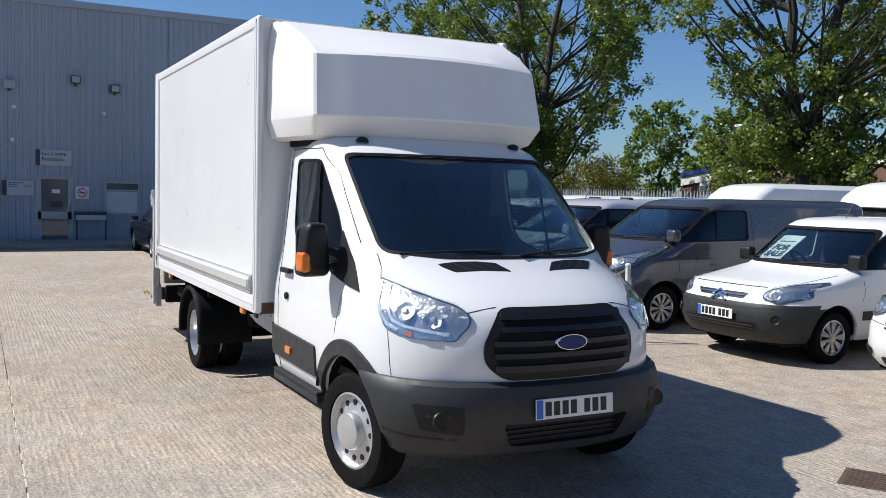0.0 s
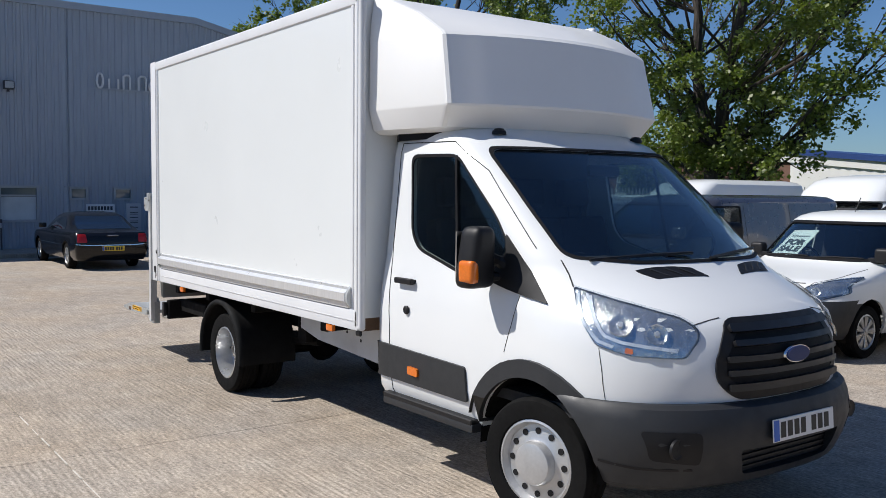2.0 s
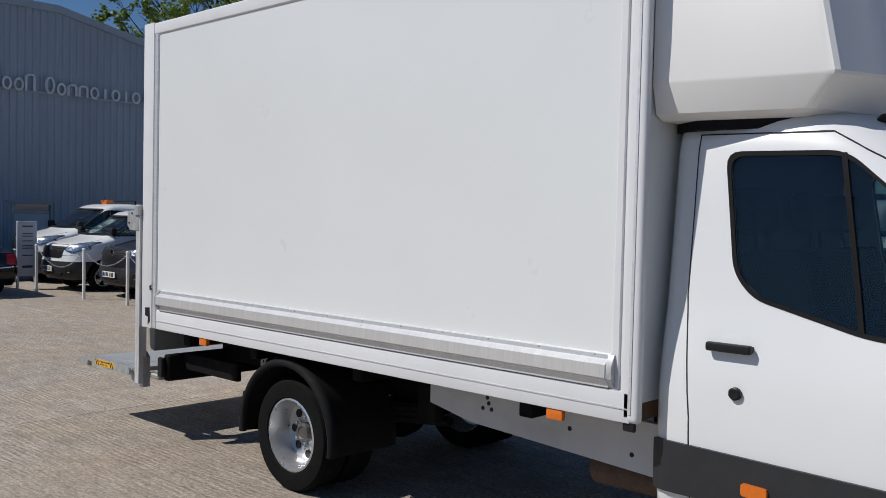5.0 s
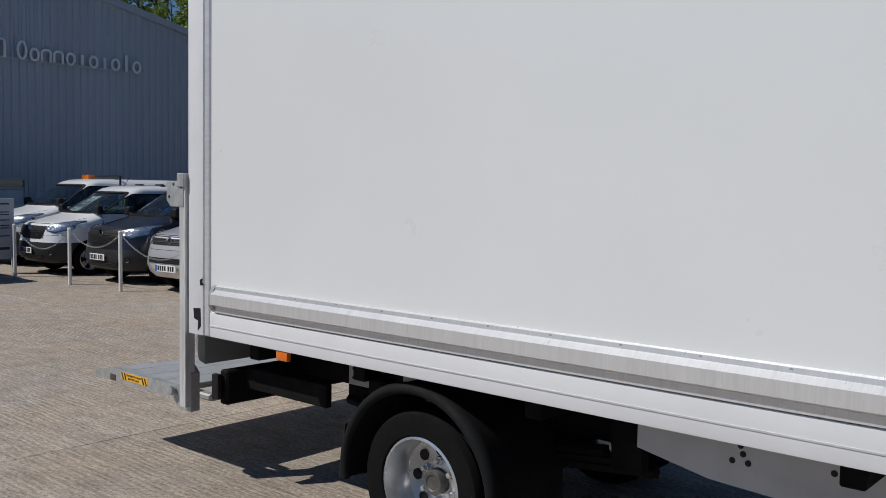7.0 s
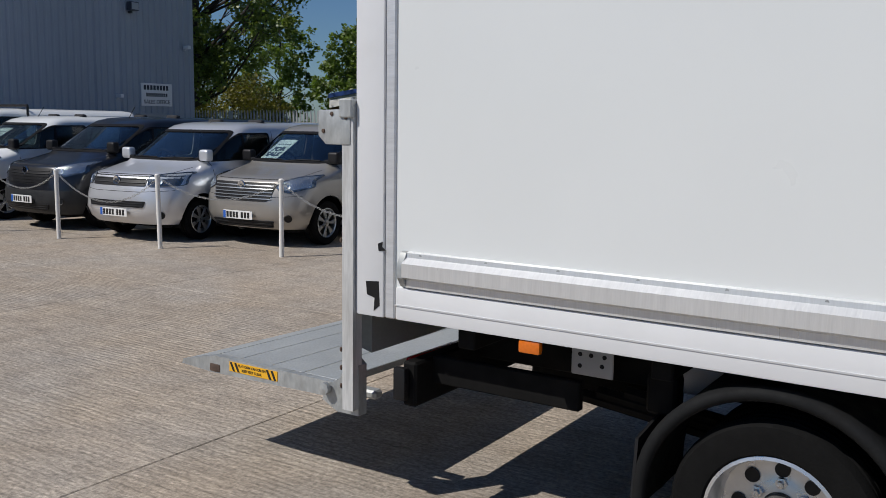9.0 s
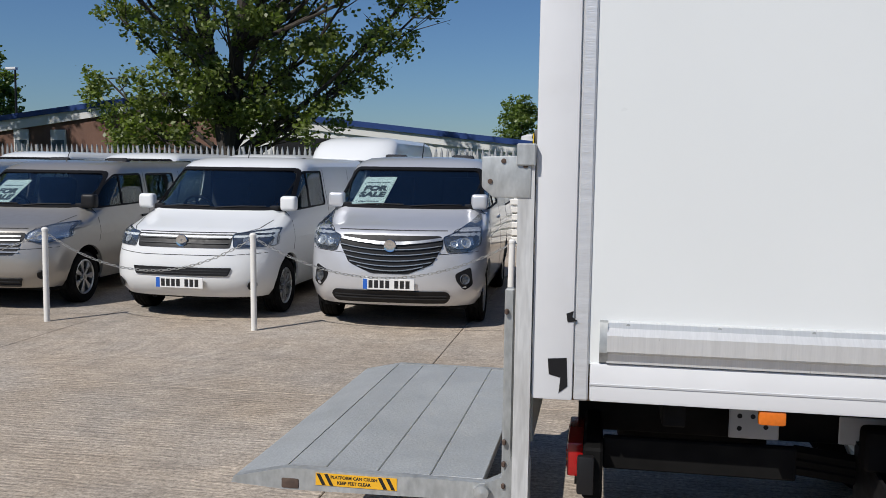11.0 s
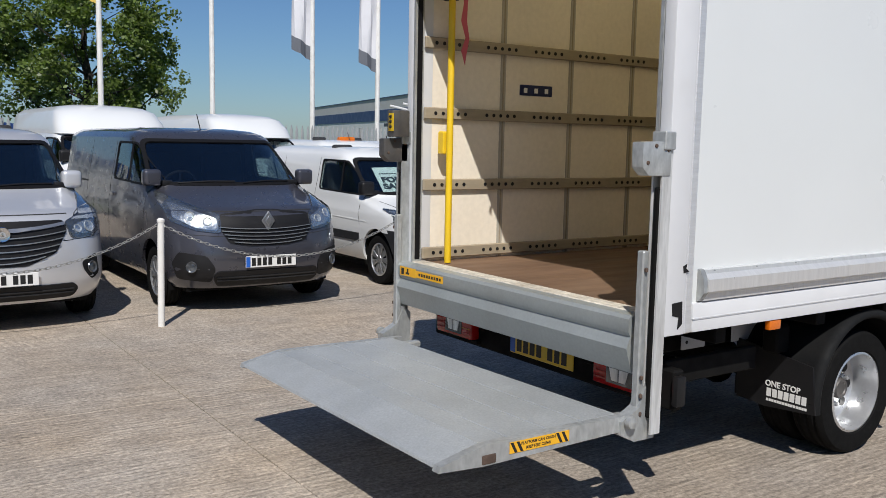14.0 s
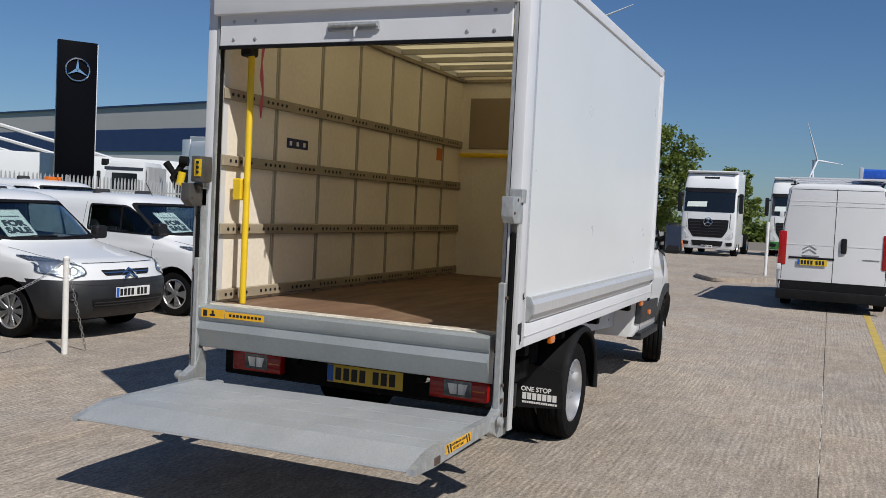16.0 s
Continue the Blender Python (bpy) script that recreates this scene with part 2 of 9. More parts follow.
def tube(bm, points, radius, sides=8, cap=True):
    """A round bar along points; radius may be a list."""
    pts = [Vector(p) for p in points]
    rs = radius if isinstance(radius, (list, tuple)) else [radius] * len(pts)
    rings = []
    ref = None
    for i, p in enumerate(pts):
        d = (pts[min(i + 1, len(pts) - 1)] - pts[max(i - 1, 0)]).normalized()
        if ref is None:
            ref = d.orthogonal().normalized()
        u = (ref - d * ref.dot(d)).normalized()
        v = d.cross(u)
        ref = u
        rings.append([bm.verts.new(p + rs[i] * (u * math.cos(a) + v * math.sin(a))) for a in (math.tau * k / sides for k in range(sides))])
    for r, s in zip(rings, rings[1:]):
        for k in range(sides):
            bm.faces.new((r[k], r[(k + 1) % sides], s[(k + 1) % sides], s[k]))
    if cap:
        bm.faces.new(rings[0][::-1])
        bm.faces.new(rings[-1])
    return [v for r in rings for v in r]


def tubed(points, radius, sides=8):
    bm = bmesh.new()
    tube(bm, points, radius, sides)
    return bm


def lathe(bm, profile, sides=32, axis="y", centre=(0, 0, 0), closed=False):
    """Turns a profile of (radius, along) round an axis."""
    c = Vector(centre)
    rings = []
    for r, h in profile:
        ring = []
        for k in range(sides):
            a = math.tau * k / sides
            p = {"y": (r * math.cos(a), h, r * math.sin(a)), "x": (h, r * math.cos(a), r * math.sin(a)), "z": (r * math.cos(a), r * math.sin(a), h)}[axis]
            ring.append(bm.verts.new(c + Vector(p)))
        rings.append(ring)
    pairs = list(zip(rings, rings[1:])) + ([(rings[-1], rings[0])] if closed else [])
    for r, s in pairs:
        for k in range(sides):
            bm.faces.new((r[k], r[(k + 1) % sides], s[(k + 1) % sides], s[k]))
    if not closed:
        if profile[0][0] > 1e-4:
            bm.faces.new(rings[0])
        if profile[-1][0] > 1e-4:
            bm.faces.new(rings[-1][::-1])
    return [v for r in rings for v in r]


def rounded(outline, r, n=4):
    """Rounds the corners of a flat outline."""
    out = []
    pts = [Vector(p) for p in outline]
    for i, p in enumerate(pts):
        a, b = pts[i - 1], pts[(i + 1) % len(pts)]
        rr = min(r, (a - p).length * 0.45, (b - p).length * 0.45)
        s, e = p + (a - p).normalized() * rr, p + (b - p).normalized() * rr
        for k in range(n + 1):
            t = k / n
            out.append(tuple((1 - t) ** 2 * s + 2 * t * (1 - t) * p + t * t * e))
    return out


def inset(outline, d):
    """A flat outline drawn in towards its middle by about d."""
    pts = [Vector(p) for p in outline]
    c = Vector(((min(p.x for p in pts) + max(p.x for p in pts)) / 2, (min(p.y for p in pts) + max(p.y for p in pts)) / 2))
    hx, hy = max(abs(p.x - c.x) for p in pts), max(abs(p.y - c.y) for p in pts)
    return [(c.x + (p.x - c.x) * (1 - d / hx), c.y + (p.y - c.y) * (1 - d / hy)) for p in pts]


def bevel_all(bm, offset, seg=2):
    bmesh.ops.bevel(bm, geom=bm.edges[:], offset=offset, segments=seg, affect="EDGES", profile=0.6)


# a flat shape laid on a body: rays go along an axis from outside
FACING = {"front": (Vector((-1, 0, 0)), lambda a, b: Vector((9, a, b))), "back": (Vector((1, 0, 0)), lambda a, b: Vector((-29, a, b))),
          "right": (Vector((0, 1, 0)), lambda a, b: Vector((a, -9, b))), "left": (Vector((0, -1, 0)), lambda a, b: Vector((a, 9, b))),
          "top": (Vector((0, 0, -1)), lambda a, b: Vector((a, b, 9)))}


def drape(tree, outline, side, off=0.003, thick=0.006, cell=0.06, hole=None):
    """A skin with the outline, following the body under it; with a hole it is a band between two outlines."""
    way, start = FACING[side]
    bm = bmesh.new()
    if hole is None:
        vs = [bm.verts.new((p[0], p[1], 0)) for p in outline]
        bm.faces.new(vs)
        for ax in (0, 1):
            lo, hi = min(p[ax] for p in outline), max(p[ax] for p in outline)
            k = int((hi - lo) / cell)
            for i in range(1, k + 1):
                co = [0, 0, 0]
                co[ax] = lo + (hi - lo) * i / (k + 1)
                no = [0, 0, 0]
                no[ax] = 1
                bmesh.ops.bisect_plane(bm, geom=bm.verts[:] + bm.edges[:] + bm.faces[:], dist=1e-5, plane_co=co, plane_no=no)
    else:
        o2, h2 = [], []
        for i in range(len(outline)):
            j = (i + 1) % len(outline)
            k = max(1, int(math.dist(outline[i], outline[j]) / 0.04))
            for q in range(k):
                o2.append([outline[i][c] + (outline[j][c] - outline[i][c]) * q / k for c in (0, 1)])
                h2.append([hole[i][c] + (hole[j][c] - hole[i][c]) * q / k for c in (0, 1)])
        a = [bm.verts.new((p[0], p[1], 0)) for p in o2]
        b = [bm.verts.new((p[0], p[1], 0)) for p in h2]
        for i in range(len(a)):
            j = (i + 1) % len(a)
            bm.faces.new((a[i], a[j], b[j], b[i]))
    outer, inner = {}, {}
    for v in bm.verts:
        s = start(v.co.x, v.co.y)
        p, nrm, _, _ = tree.ray_cast(s, way)
        if p is None:
            p, nrm, _, _ = tree.find_nearest(s + way * 9)
        if nrm.dot(way) > 0:
            nrm = -nrm
        outer[v], inner[v] = p + nrm * off, p + nrm * (off - thick)
    low = {v: bm.verts.new(inner[v]) for v in list(bm.verts)}
    border = [e for e in bm.edges if len(e.link_faces) == 1]
    for f in list(bm.faces):
        bm.faces.new([low[v] for v in f.verts][::-1])
    for e in border:
        a, b = e.verts
        bm.faces.new((a, b, low[b], low[a]))
    for v, p in outer.items():
        v.co = p
    return bm


def strip(tree, line, side, width=0.006, off=0.0015, thick=0.004, step=0.05):
    """A narrow band along a line on a body (a panel gap, a trim line)."""
    pts = [Vector(p) for p in line]
    fine_line = [pts[0]]
    for a, b in zip(pts, pts[1:]):
        k = max(1, int((b - a).length / step))
        fine_line += [a + (b - a) * i / k for i in range(1, k + 1)]
    left, right = [], []
    for i, p in enumerate(fine_line):
        d = (fine_line[min(i + 1, len(fine_line) - 1)] - fine_line[max(i - 1, 0)]).normalized()
        nrm = Vector((-d.y, d.x)) * width / 2
        left.append(p + nrm)
        right.append(p - nrm)
    bm = bmesh.new()
    way, start = FACING[side]
    rows = []
    for a, b in zip(left, right):
        row = []
        for o in (off, off - thick):
            for q in (a, b):
                s = start(q.x, q.y)
                p, nr, _, _ = tree.ray_cast(s, way)
                if p is None:
                    p, nr, _, _ = tree.find_nearest(s + way * 9)
                if nr.dot(way) > 0:
                    nr = -nr
                row.append(bm.verts.new(p + nr * o))
        rows.append(row)
    for r, s in zip(rows, rows[1:]):
        for i, j in ((0, 1), (1, 3), (3, 2), (2, 0)):
            bm.faces.new((r[i], r[j], s[j], s[i]))
    for r in (rows[0], rows[-1]):
        bm.faces.new((r[0], r[1], r[3], r[2]))
    return bm


def ring_of(z, xr, xf, w, depth, n, ns=9, nf=22, rr=0.06):
    """One level of a vehicle's body: square tail, superellipse nose."""
    pts = []
    xs = xf - depth
    for i in range(ns):
        t = i / ns
        pts.append((xr + rr + (xs - xr - rr) * t, -w, z))
    for i in range(nf + 1):
        a = -math.pi / 2 + math.pi * i / nf
        s, c = math.sin(a), max(0.0, math.cos(a))
        pts.append((xs + depth * c ** (2 / n), w * math.copysign(abs(s) ** (2 / n), s), z))
    for i in range(1, ns + 1):
        t = i / ns
        pts.append((xs + (xr + rr - xs) * t, w, z))
    for a in (30, 60, 90):
        pts.append((xr + rr - rr * math.sin(radians(a)), w - rr + rr * math.cos(radians(a)), z))
    for a in (90, 60, 30):
        pts.append((xr + rr - rr * math.sin(radians(a)), -w + rr - rr * math.cos(radians(a)), z))
    return pts


def shell(levels, bm=None, flip=False, **kw):
    bm = bm or bmesh.new()
    rings = [[bm.verts.new(p) for p in ring_of(*lv, **kw)] for lv in levels]
    n = len(rings[0])
    for a, b in zip(rings, rings[1:]):
        for k in range(n):
            q = (a[k], a[(k + 1) % n], b[(k + 1) % n], b[k])
            bm.faces.new(q[::-1] if flip else q)
    bm.faces.new(rings[0] if flip else rings[0][::-1])
    bm.faces.new(rings[-1][::-1] if flip else rings[-1])
    return bm


def hollow(levels, wall=0.035, **kw):
    """A closed body and the same, smaller and turned in, inside it."""
    bm = shell(levels, **kw)
    z0, z1 = levels[0][0], levels[-1][0]
    inner = [(min(max(z, z0 + wall), z1 - wall), xr + wall, xf - wall * 1.4, w - wall, max(0.02, d - wall * 0.4), n) for z, xr, xf, w, d, n in levels]
    keep = [inner[0]]
    for lv in inner[1:]:
        if lv[0] - keep[-1][0] > 0.004:
            keep.append(lv)
    shell(keep, bm, True, **kw)
    return bm


def tree_of(bm):
    bm.normal_update()
    return BVHTree.FromBMesh(bm)


def carve(name, bm, cutters, mats, angle=32):
    """The body with the cutters' shapes taken out of it, as a mesh."""
    out = bpy.data.meshes.new(name)
    bm.to_mesh(out)
    bm.free()
    for c in cutters:
        bmesh.ops.recalc_face_normals(c, faces=c.faces[:])
        for slip in (0.0, 0.0013, -0.0021, 0.0037):
            bmesh.ops.translate(c, vec=(slip, slip * 0.7, -slip * 0.6), verts=c.verts[:])
            cm = bpy.data.meshes.new("cutter")
            c.to_mesh(cm)
            co, ob = new("cutter", cm), new("raw", out)
            md = ob.modifiers.new("cut", "BOOLEAN")
            md.operation, md.solver, md.object = "DIFFERENCE", "EXACT", co
            bpy.context.view_layer.update()
            done = bpy.data.meshes.new_from_object(ob.evaluated_get(bpy.context.evaluated_depsgraph_get()))
            bpy.data.objects.remove(ob)
            bpy.data.objects.remove(co)
            bpy.data.meshes.remove(cm)
            if len(done.polygons) > 0.2 * len(out.polygons):
                bpy.data.meshes.remove(out)
                out = done
                break
            bpy.data.meshes.remove(done)
        c.free()
    out.name = name
    out.materials.clear()
    for m in mats:
        out.materials.append(m)
    for p in out.polygons:
        p.use_smooth = True
        p.material_index = 0
    out.set_sharp_from_angle(angle=radians(angle))
    return out


def cutter(outline, axis, a, b):
    bm = bmesh.new()
    prism(bm, outline, axis, a, b)
    return bm


def round_cutter(x, z, r, a, b, sides=40):
    return cutter([(x + r * math.cos(math.tau * k / sides), z + r * math.sin(math.tau * k / sides)) for k in range(sides)], "y", a, b)


def text_mesh(words, size, depth=0.002, align="CENTER", bold=0.0):
    """Flat letters of the built-in font in the xy plane."""
    cu = bpy.data.curves.new("letters", "FONT")
    cu.body, cu.size, cu.extrude, cu.align_x, cu.align_y = words, size, depth, align, "CENTER"
    cu.offset, cu.resolution_u = bold, 3
    ob = new("letters_raw", cu)
    bpy.context.view_layer.update()
    me = bpy.data.meshes.new_from_object(ob.evaluated_get(bpy.context.evaluated_depsgraph_get()))
    bpy.data.objects.remove(ob)
    bpy.data.curves.remove(cu)
    return me


def lettering(name, words, size, mat, parent, m, bold=0.0, label="", depth=0.0015):
    me = text_mesh(words, size, depth, bold=bold)
    me.materials.append(mat)
    ob = part(name, me, mat, parent, label)
    ob.matrix_local = m
    return ob


# ---------------------------------------------------------------- wheels
def wheel(parent, x, y, z, r, style, out=-1, width=0.2, rim_r=None, turn=0.0):
    """A wheel at the axle end; out = -1: its face looks to -y. Tyre with grooves and a rim of the style."""
    rim_r = rim_r or r * 0.62
    m = pose(x, y, z, 0, turn, 0) @ (Matrix.Identity(4) if out < 0 else pose(0, 0, 0, 0, 0, 180))
    w = new("wheel")
    w.empty_display_size = 0.1
    w.parent = parent
    w.matrix_local = m
    bm = bmesh.new()
    h = width / 2
    prof = [(rim_r, -h * 0.8), (rim_r + 0.012, -h * 0.93), (r * 0.86, -h), (r * 0.95, -h * 0.95), (r * 0.985, -h * 0.8)]
    for g in (-0.5, -0.02, 0.46):
        prof += [(r, h * g - 0.012), (r - 0.009, h * g - 0.004), (r - 0.009, h * g + 0.004), (r, h * g + 0.012)]
    prof += [(r * 0.985, h * 0.8), (r * 0.95, h * 0.95), (r * 0.86, h), (rim_r, h * 0.8)]
    lathe(bm, prof, 48, closed=True)
    part("tyre", bm, RUBBER, w, angle=25)
    bm = bmesh.new()
    R = rim_r + 0.004
    if style == "dome":         # steel wheel with a bowl-shaped cap and round vents
        lathe(bm, [(R, h * 0.7), (R, -h * 0.86), (R - 0.012, -h * 0.9), (R - 0.02, -h * 0.72), (R - 0.03, -h * 0.62), (R * 0.86, -h * 0.55), (R * 0.6, -h * 0.62),
                   (R * 0.52, -h * 0.7), (R * 0.5, -h * 1.02), (R * 0.46, -h * 1.16), (R * 0.36, -h * 1.22), (0.0001, -h * 1.24)], 48)
        part("rim", bm, WHEEL_SATIN, w)
        # solid black discs give the shaded depth of the vents by colour
        for k in range(12):
            a = math.tau * k / 12
            v = bmesh.new()
            lathe(v, [(0.0001, -0.003), (0.0175, -0.003), (0.0175, 0.004)], 14, centre=(R * 0.73 * math.cos(a), -h * 0.6, R * 0.73 * math.sin(a)))
            part("vent_hole", v, BLACK_PLASTIC, w)
    elif style == "dish":       # outer wheel of a pair: deep dish, hub in the bottom
        lathe(bm, [(R, h * 0.7), (R, -h * 0.86), (R - 0.012, -h * 0.9), (R - 0.02, -h * 0.6), (R * 0.88, -h * 0.2), (R * 0.86, h * 0.55), (R * 0.75, h * 0.62),
                   (R * 0.45, h * 0.55), (R * 0.4, h * 0.5), (0.0001, h * 0.5)], 48)
        part("rim", bm, STEEL_RIM, w)
        bm = bmesh.new()
        lathe(bm, [(R * 0.27, h * 0.5), (R * 0.26, h * 0.1), (R * 0.23, -h * 0.02), (R * 0.17, -h * 0.02), (R * 0.15, h * 0.04), (0.0001, h * 0.04)], 24)
        part("hub", bm, HUB_GREY, w)
        for k in range(8):
            a = math.tau * k / 8
            v = bmesh.new()
            # vents again as black discs, no opening behind them
            lathe(v, [(0.0001, -0.004), (0.026, -0.004), (0.026, 0.004)], 14, centre=(R * 0.62 * math.cos(a), h * 0.56, R * 0.62 * math.sin(a)))
            part("vent_hole", v, BLACK_PLASTIC, w)
        for k in range(6):
            a = math.tau * (k + 0.5) / 6
            v = bmesh.new()
            lathe(v, [(0.0001, -0.03), (0.013, -0.028), (0.013, -0.008), (0.021, -0.006), (0.021, 0.01)], 6, centre=(R * 0.4 * math.cos(a), h * 0.45, R * 0.42 * math.sin(a)))
            part("wheel_nut", v, STEEL_RIM, w)
    else:                        # spoked cover or alloy
        count, slim = {"five": (5, 0.5), "ten": (10, 0.55), "twin": (7, 0.42), "nine": (9, 0.62)}[style]
        lathe(bm, [(R, h * 0.7), (R, -h * 0.86), (R - 0.012, -h * 0.9), (R * 0.9, -h * 0.8), (R * 0.88, h * 0.1), (0.0001, h * 0.12)], 40)
        part("rim", bm, ALLOY, w)
        back = bmesh.new()
        lathe(back, [(R * 0.88, h * 0.06), (0.0001, h * 0.05)], 32)
        part("brake_drum", back, BLACK_PLASTIC, w)
        for k in range(count):
            a = math.tau * k / count
            half = math.pi / count * slim
            s = bmesh.new()
            o = []
            for q, rad in ((-half * 1.5, 0.2), (half * 1.5, 0.2), (half, 0.9), (-half, 0.9)):
                o.append((R * rad * math.cos(a + q), R * rad * math.sin(a + q)))
            prism(s, o, "y", -h * 0.8, -h * 0.55)
            bevel_all(s, 0.004, 1)
            part("spoke", s, ALLOY, w)
        c = bmesh.new()
        lathe(c, [(R * 0.24, -h * 0.5), (R * 0.22, -h * 0.86), (0.0001, -h * 0.9)], 20)
        part("wheel_cap", c, ALLOY, w)
    return w


# ---------------------------------------------------------------- number plates
def number_plate(parent, m, yellow=False, width=0.52, blue=True):
    """A plate, its characters as plain bars. In the plate's own space it lies in xy and faces +z."""
    p = part("number_plate", boxed((-width / 2, -0.0555, -0.004), (width / 2, 0.0555, 0.004), 0.003, 1), PLATE_YELLOW if yellow else PLATE_WHITE, parent,
             "yellow number plate" if yellow else "white number plate")
    p.matrix_local = m
    if blue:
        part("plate_band", boxed((-width / 2 + 0.003, -0.05, 0.004), (-width / 2 + 0.045, 0.05, 0.006)), PLATE_BLUE, p)
    x = -width / 2 + 0.06
    for i in range(7):
        if i == 4:
            x += 0.035
        b = bmesh.new()
        box(b, (x, -0.038, 0.004), (x + 0.04, 0.038, 0.0058))
        part("plate_bar", b, PLATE_INK, p)
        x += 0.056
    return p

# ---------------------------------------------------------------- the box lorry
def seat(parent, x, y, z):
    s = new("seat")
    s.parent = parent
    s.matrix_local = pose(x, y, z)
    part("cushion", boxed((-0.25, -0.24, 0.0), (0.25, 0.24, 0.16), 0.05, 3), SEAT_CLOTH, s)
    part("backrest", boxed((-0.08, -0.24, 0.0), (0.08, 0.24, 0.68), 0.05, 3, pose(-0.27, 0, 0.1, 0, -12, 0)), SEAT_CLOTH, s)
    h = bmesh.new()
    box(h, (-0.05, -0.14, 0.0), (0.05, 0.14, 0.2), 0.04, 3, pose(-0.44, 0, 0.84, 0, -8, 0))
    for sy in (-0.06, 0.06):
        tube(h, [(-0.42, sy, 0.76), (-0.44, sy, 0.88)], 0.008, 6)
    part("headrest", h, SEAT_CLOTH, s)
    return s


def steering_wheel(parent, x, y, z, r=0.19):
    b = bmesh.new()
    m = pose(x, y, z, 0, -60, 0)
    pts = [m @ Vector((r * math.cos(math.tau * k / 24), r * math.sin(math.tau * k / 24), 0)) for k in range(25)]
    tube(b, pts, 0.016, 6, cap=False)
    for a in (0, 120, 240):
        tube(b, [m @ Vector((0, 0, -0.03)), m @ Vector((r * math.cos(radians(a)), r * math.sin(radians(a)), 0))], 0.018, 6)
    box(b, (-0.07, -0.07, -0.05), (0.07, 0.07, 0.0), 0.02, 2, m)
    return part("steering_wheel", b, BLACK_PLASTIC, parent)


lorry = thing("box_lorry", "white box lorry with luton head and lowered tail lift", "lorry")

cabin = new("cab")
cabin.parent = lorry
cabin.matrix_local = pose(0, 0.05, 0)
CAB = [  # level, tail, nose, half width, nose depth, squareness
    (0.44, -1.515, 0.72, 0.93, 0.7, 2.5), (0.50, -1.515, 0.78, 0.965, 0.75, 2.45), (0.62, -1.515, 0.84, 0.98, 0.8, 2.4), (0.82, -1.515, 0.875, 0.985, 0.85, 2.35),
    (1.00, -1.515, 0.86, 0.982, 0.86, 2.35), (1.10, -1.515, 0.815, 0.972, 0.86, 2.35), (1.15, -1.515, 0.765, 0.965, 0.86, 2.35), (1.20, -1.515, 0.685, 0.957, 0.85, 2.35),
    (1.27, -1.515, 0.56, 0.945, 0.83, 2.35), (1.34, -1.515, 0.43, 0.932, 0.78, 2.35), (1.39, -1.515, 0.36, 0.926, 0.72, 2.4), (1.50, -1.515, 0.215, 0.914, 0.66, 2.5),
    (1.75, -1.515, -0.125, 0.89, 0.55, 2.7), (2.00, -1.515, -0.47, 0.868, 0.45, 2.8), (2.08, -1.515, -0.60, 0.845, 0.42, 2.8), (2.15, -1.515, -0.76, 0.80, 0.4, 2.6),
    (2.20, -1.515, -0.95, 0.72, 0.36, 2.4), (2.225, -1.515, -1.1, 0.60, 0.3, 2.4)]
cab_bm = hollow(CAB, 0.03)
cab_tree = tree_of(cab_bm)
DOOR_WIN = rounded([(-1.28, 1.995), (-0.80, 1.985), (-0.40, 1.63), (-0.24, 1.44), (-0.42, 1.27), (-0.68, 1.287), (-1.12, 1.40), (-1.21, 1.50)], 0.07, 4)
SCREEN_OUT = rounded([(-0.772, 2.025), (0.772, 2.025), (0.793, 1.70), (0.80, 1.415), (0.5, 1.388), (-0.5, 1.388), (-0.80, 1.415), (-0.793, 1.70)], 0.06, 4)
cab_mesh = carve("cab_body", cab_bm, [cutter(inset(DOOR_WIN, 0.012), "y", -1.5, 1.5), cutter(inset(SCREEN_OUT, 0.015), "x", -0.75, 1.5),
                                      round_cutter(0, 0.345, 0.455, -1.5, -0.62), round_cutter(0, 0.345, 0.455, 0.62, 1.5)], [WHITE_PAINT])
part("cab_body", cab_mesh, None, cabin, "white painted cab")
part("windscreen", drape(cab_tree, SCREEN_OUT, "front", -0.006, 0.005, 0.08), SCREEN, cabin).visible_shadow = False
part("screen_seal", drape(cab_tree, SCREEN_OUT, "front", 0.005, 0.014, hole=inset(SCREEN_OUT, 0.014)), SEAL, cabin)
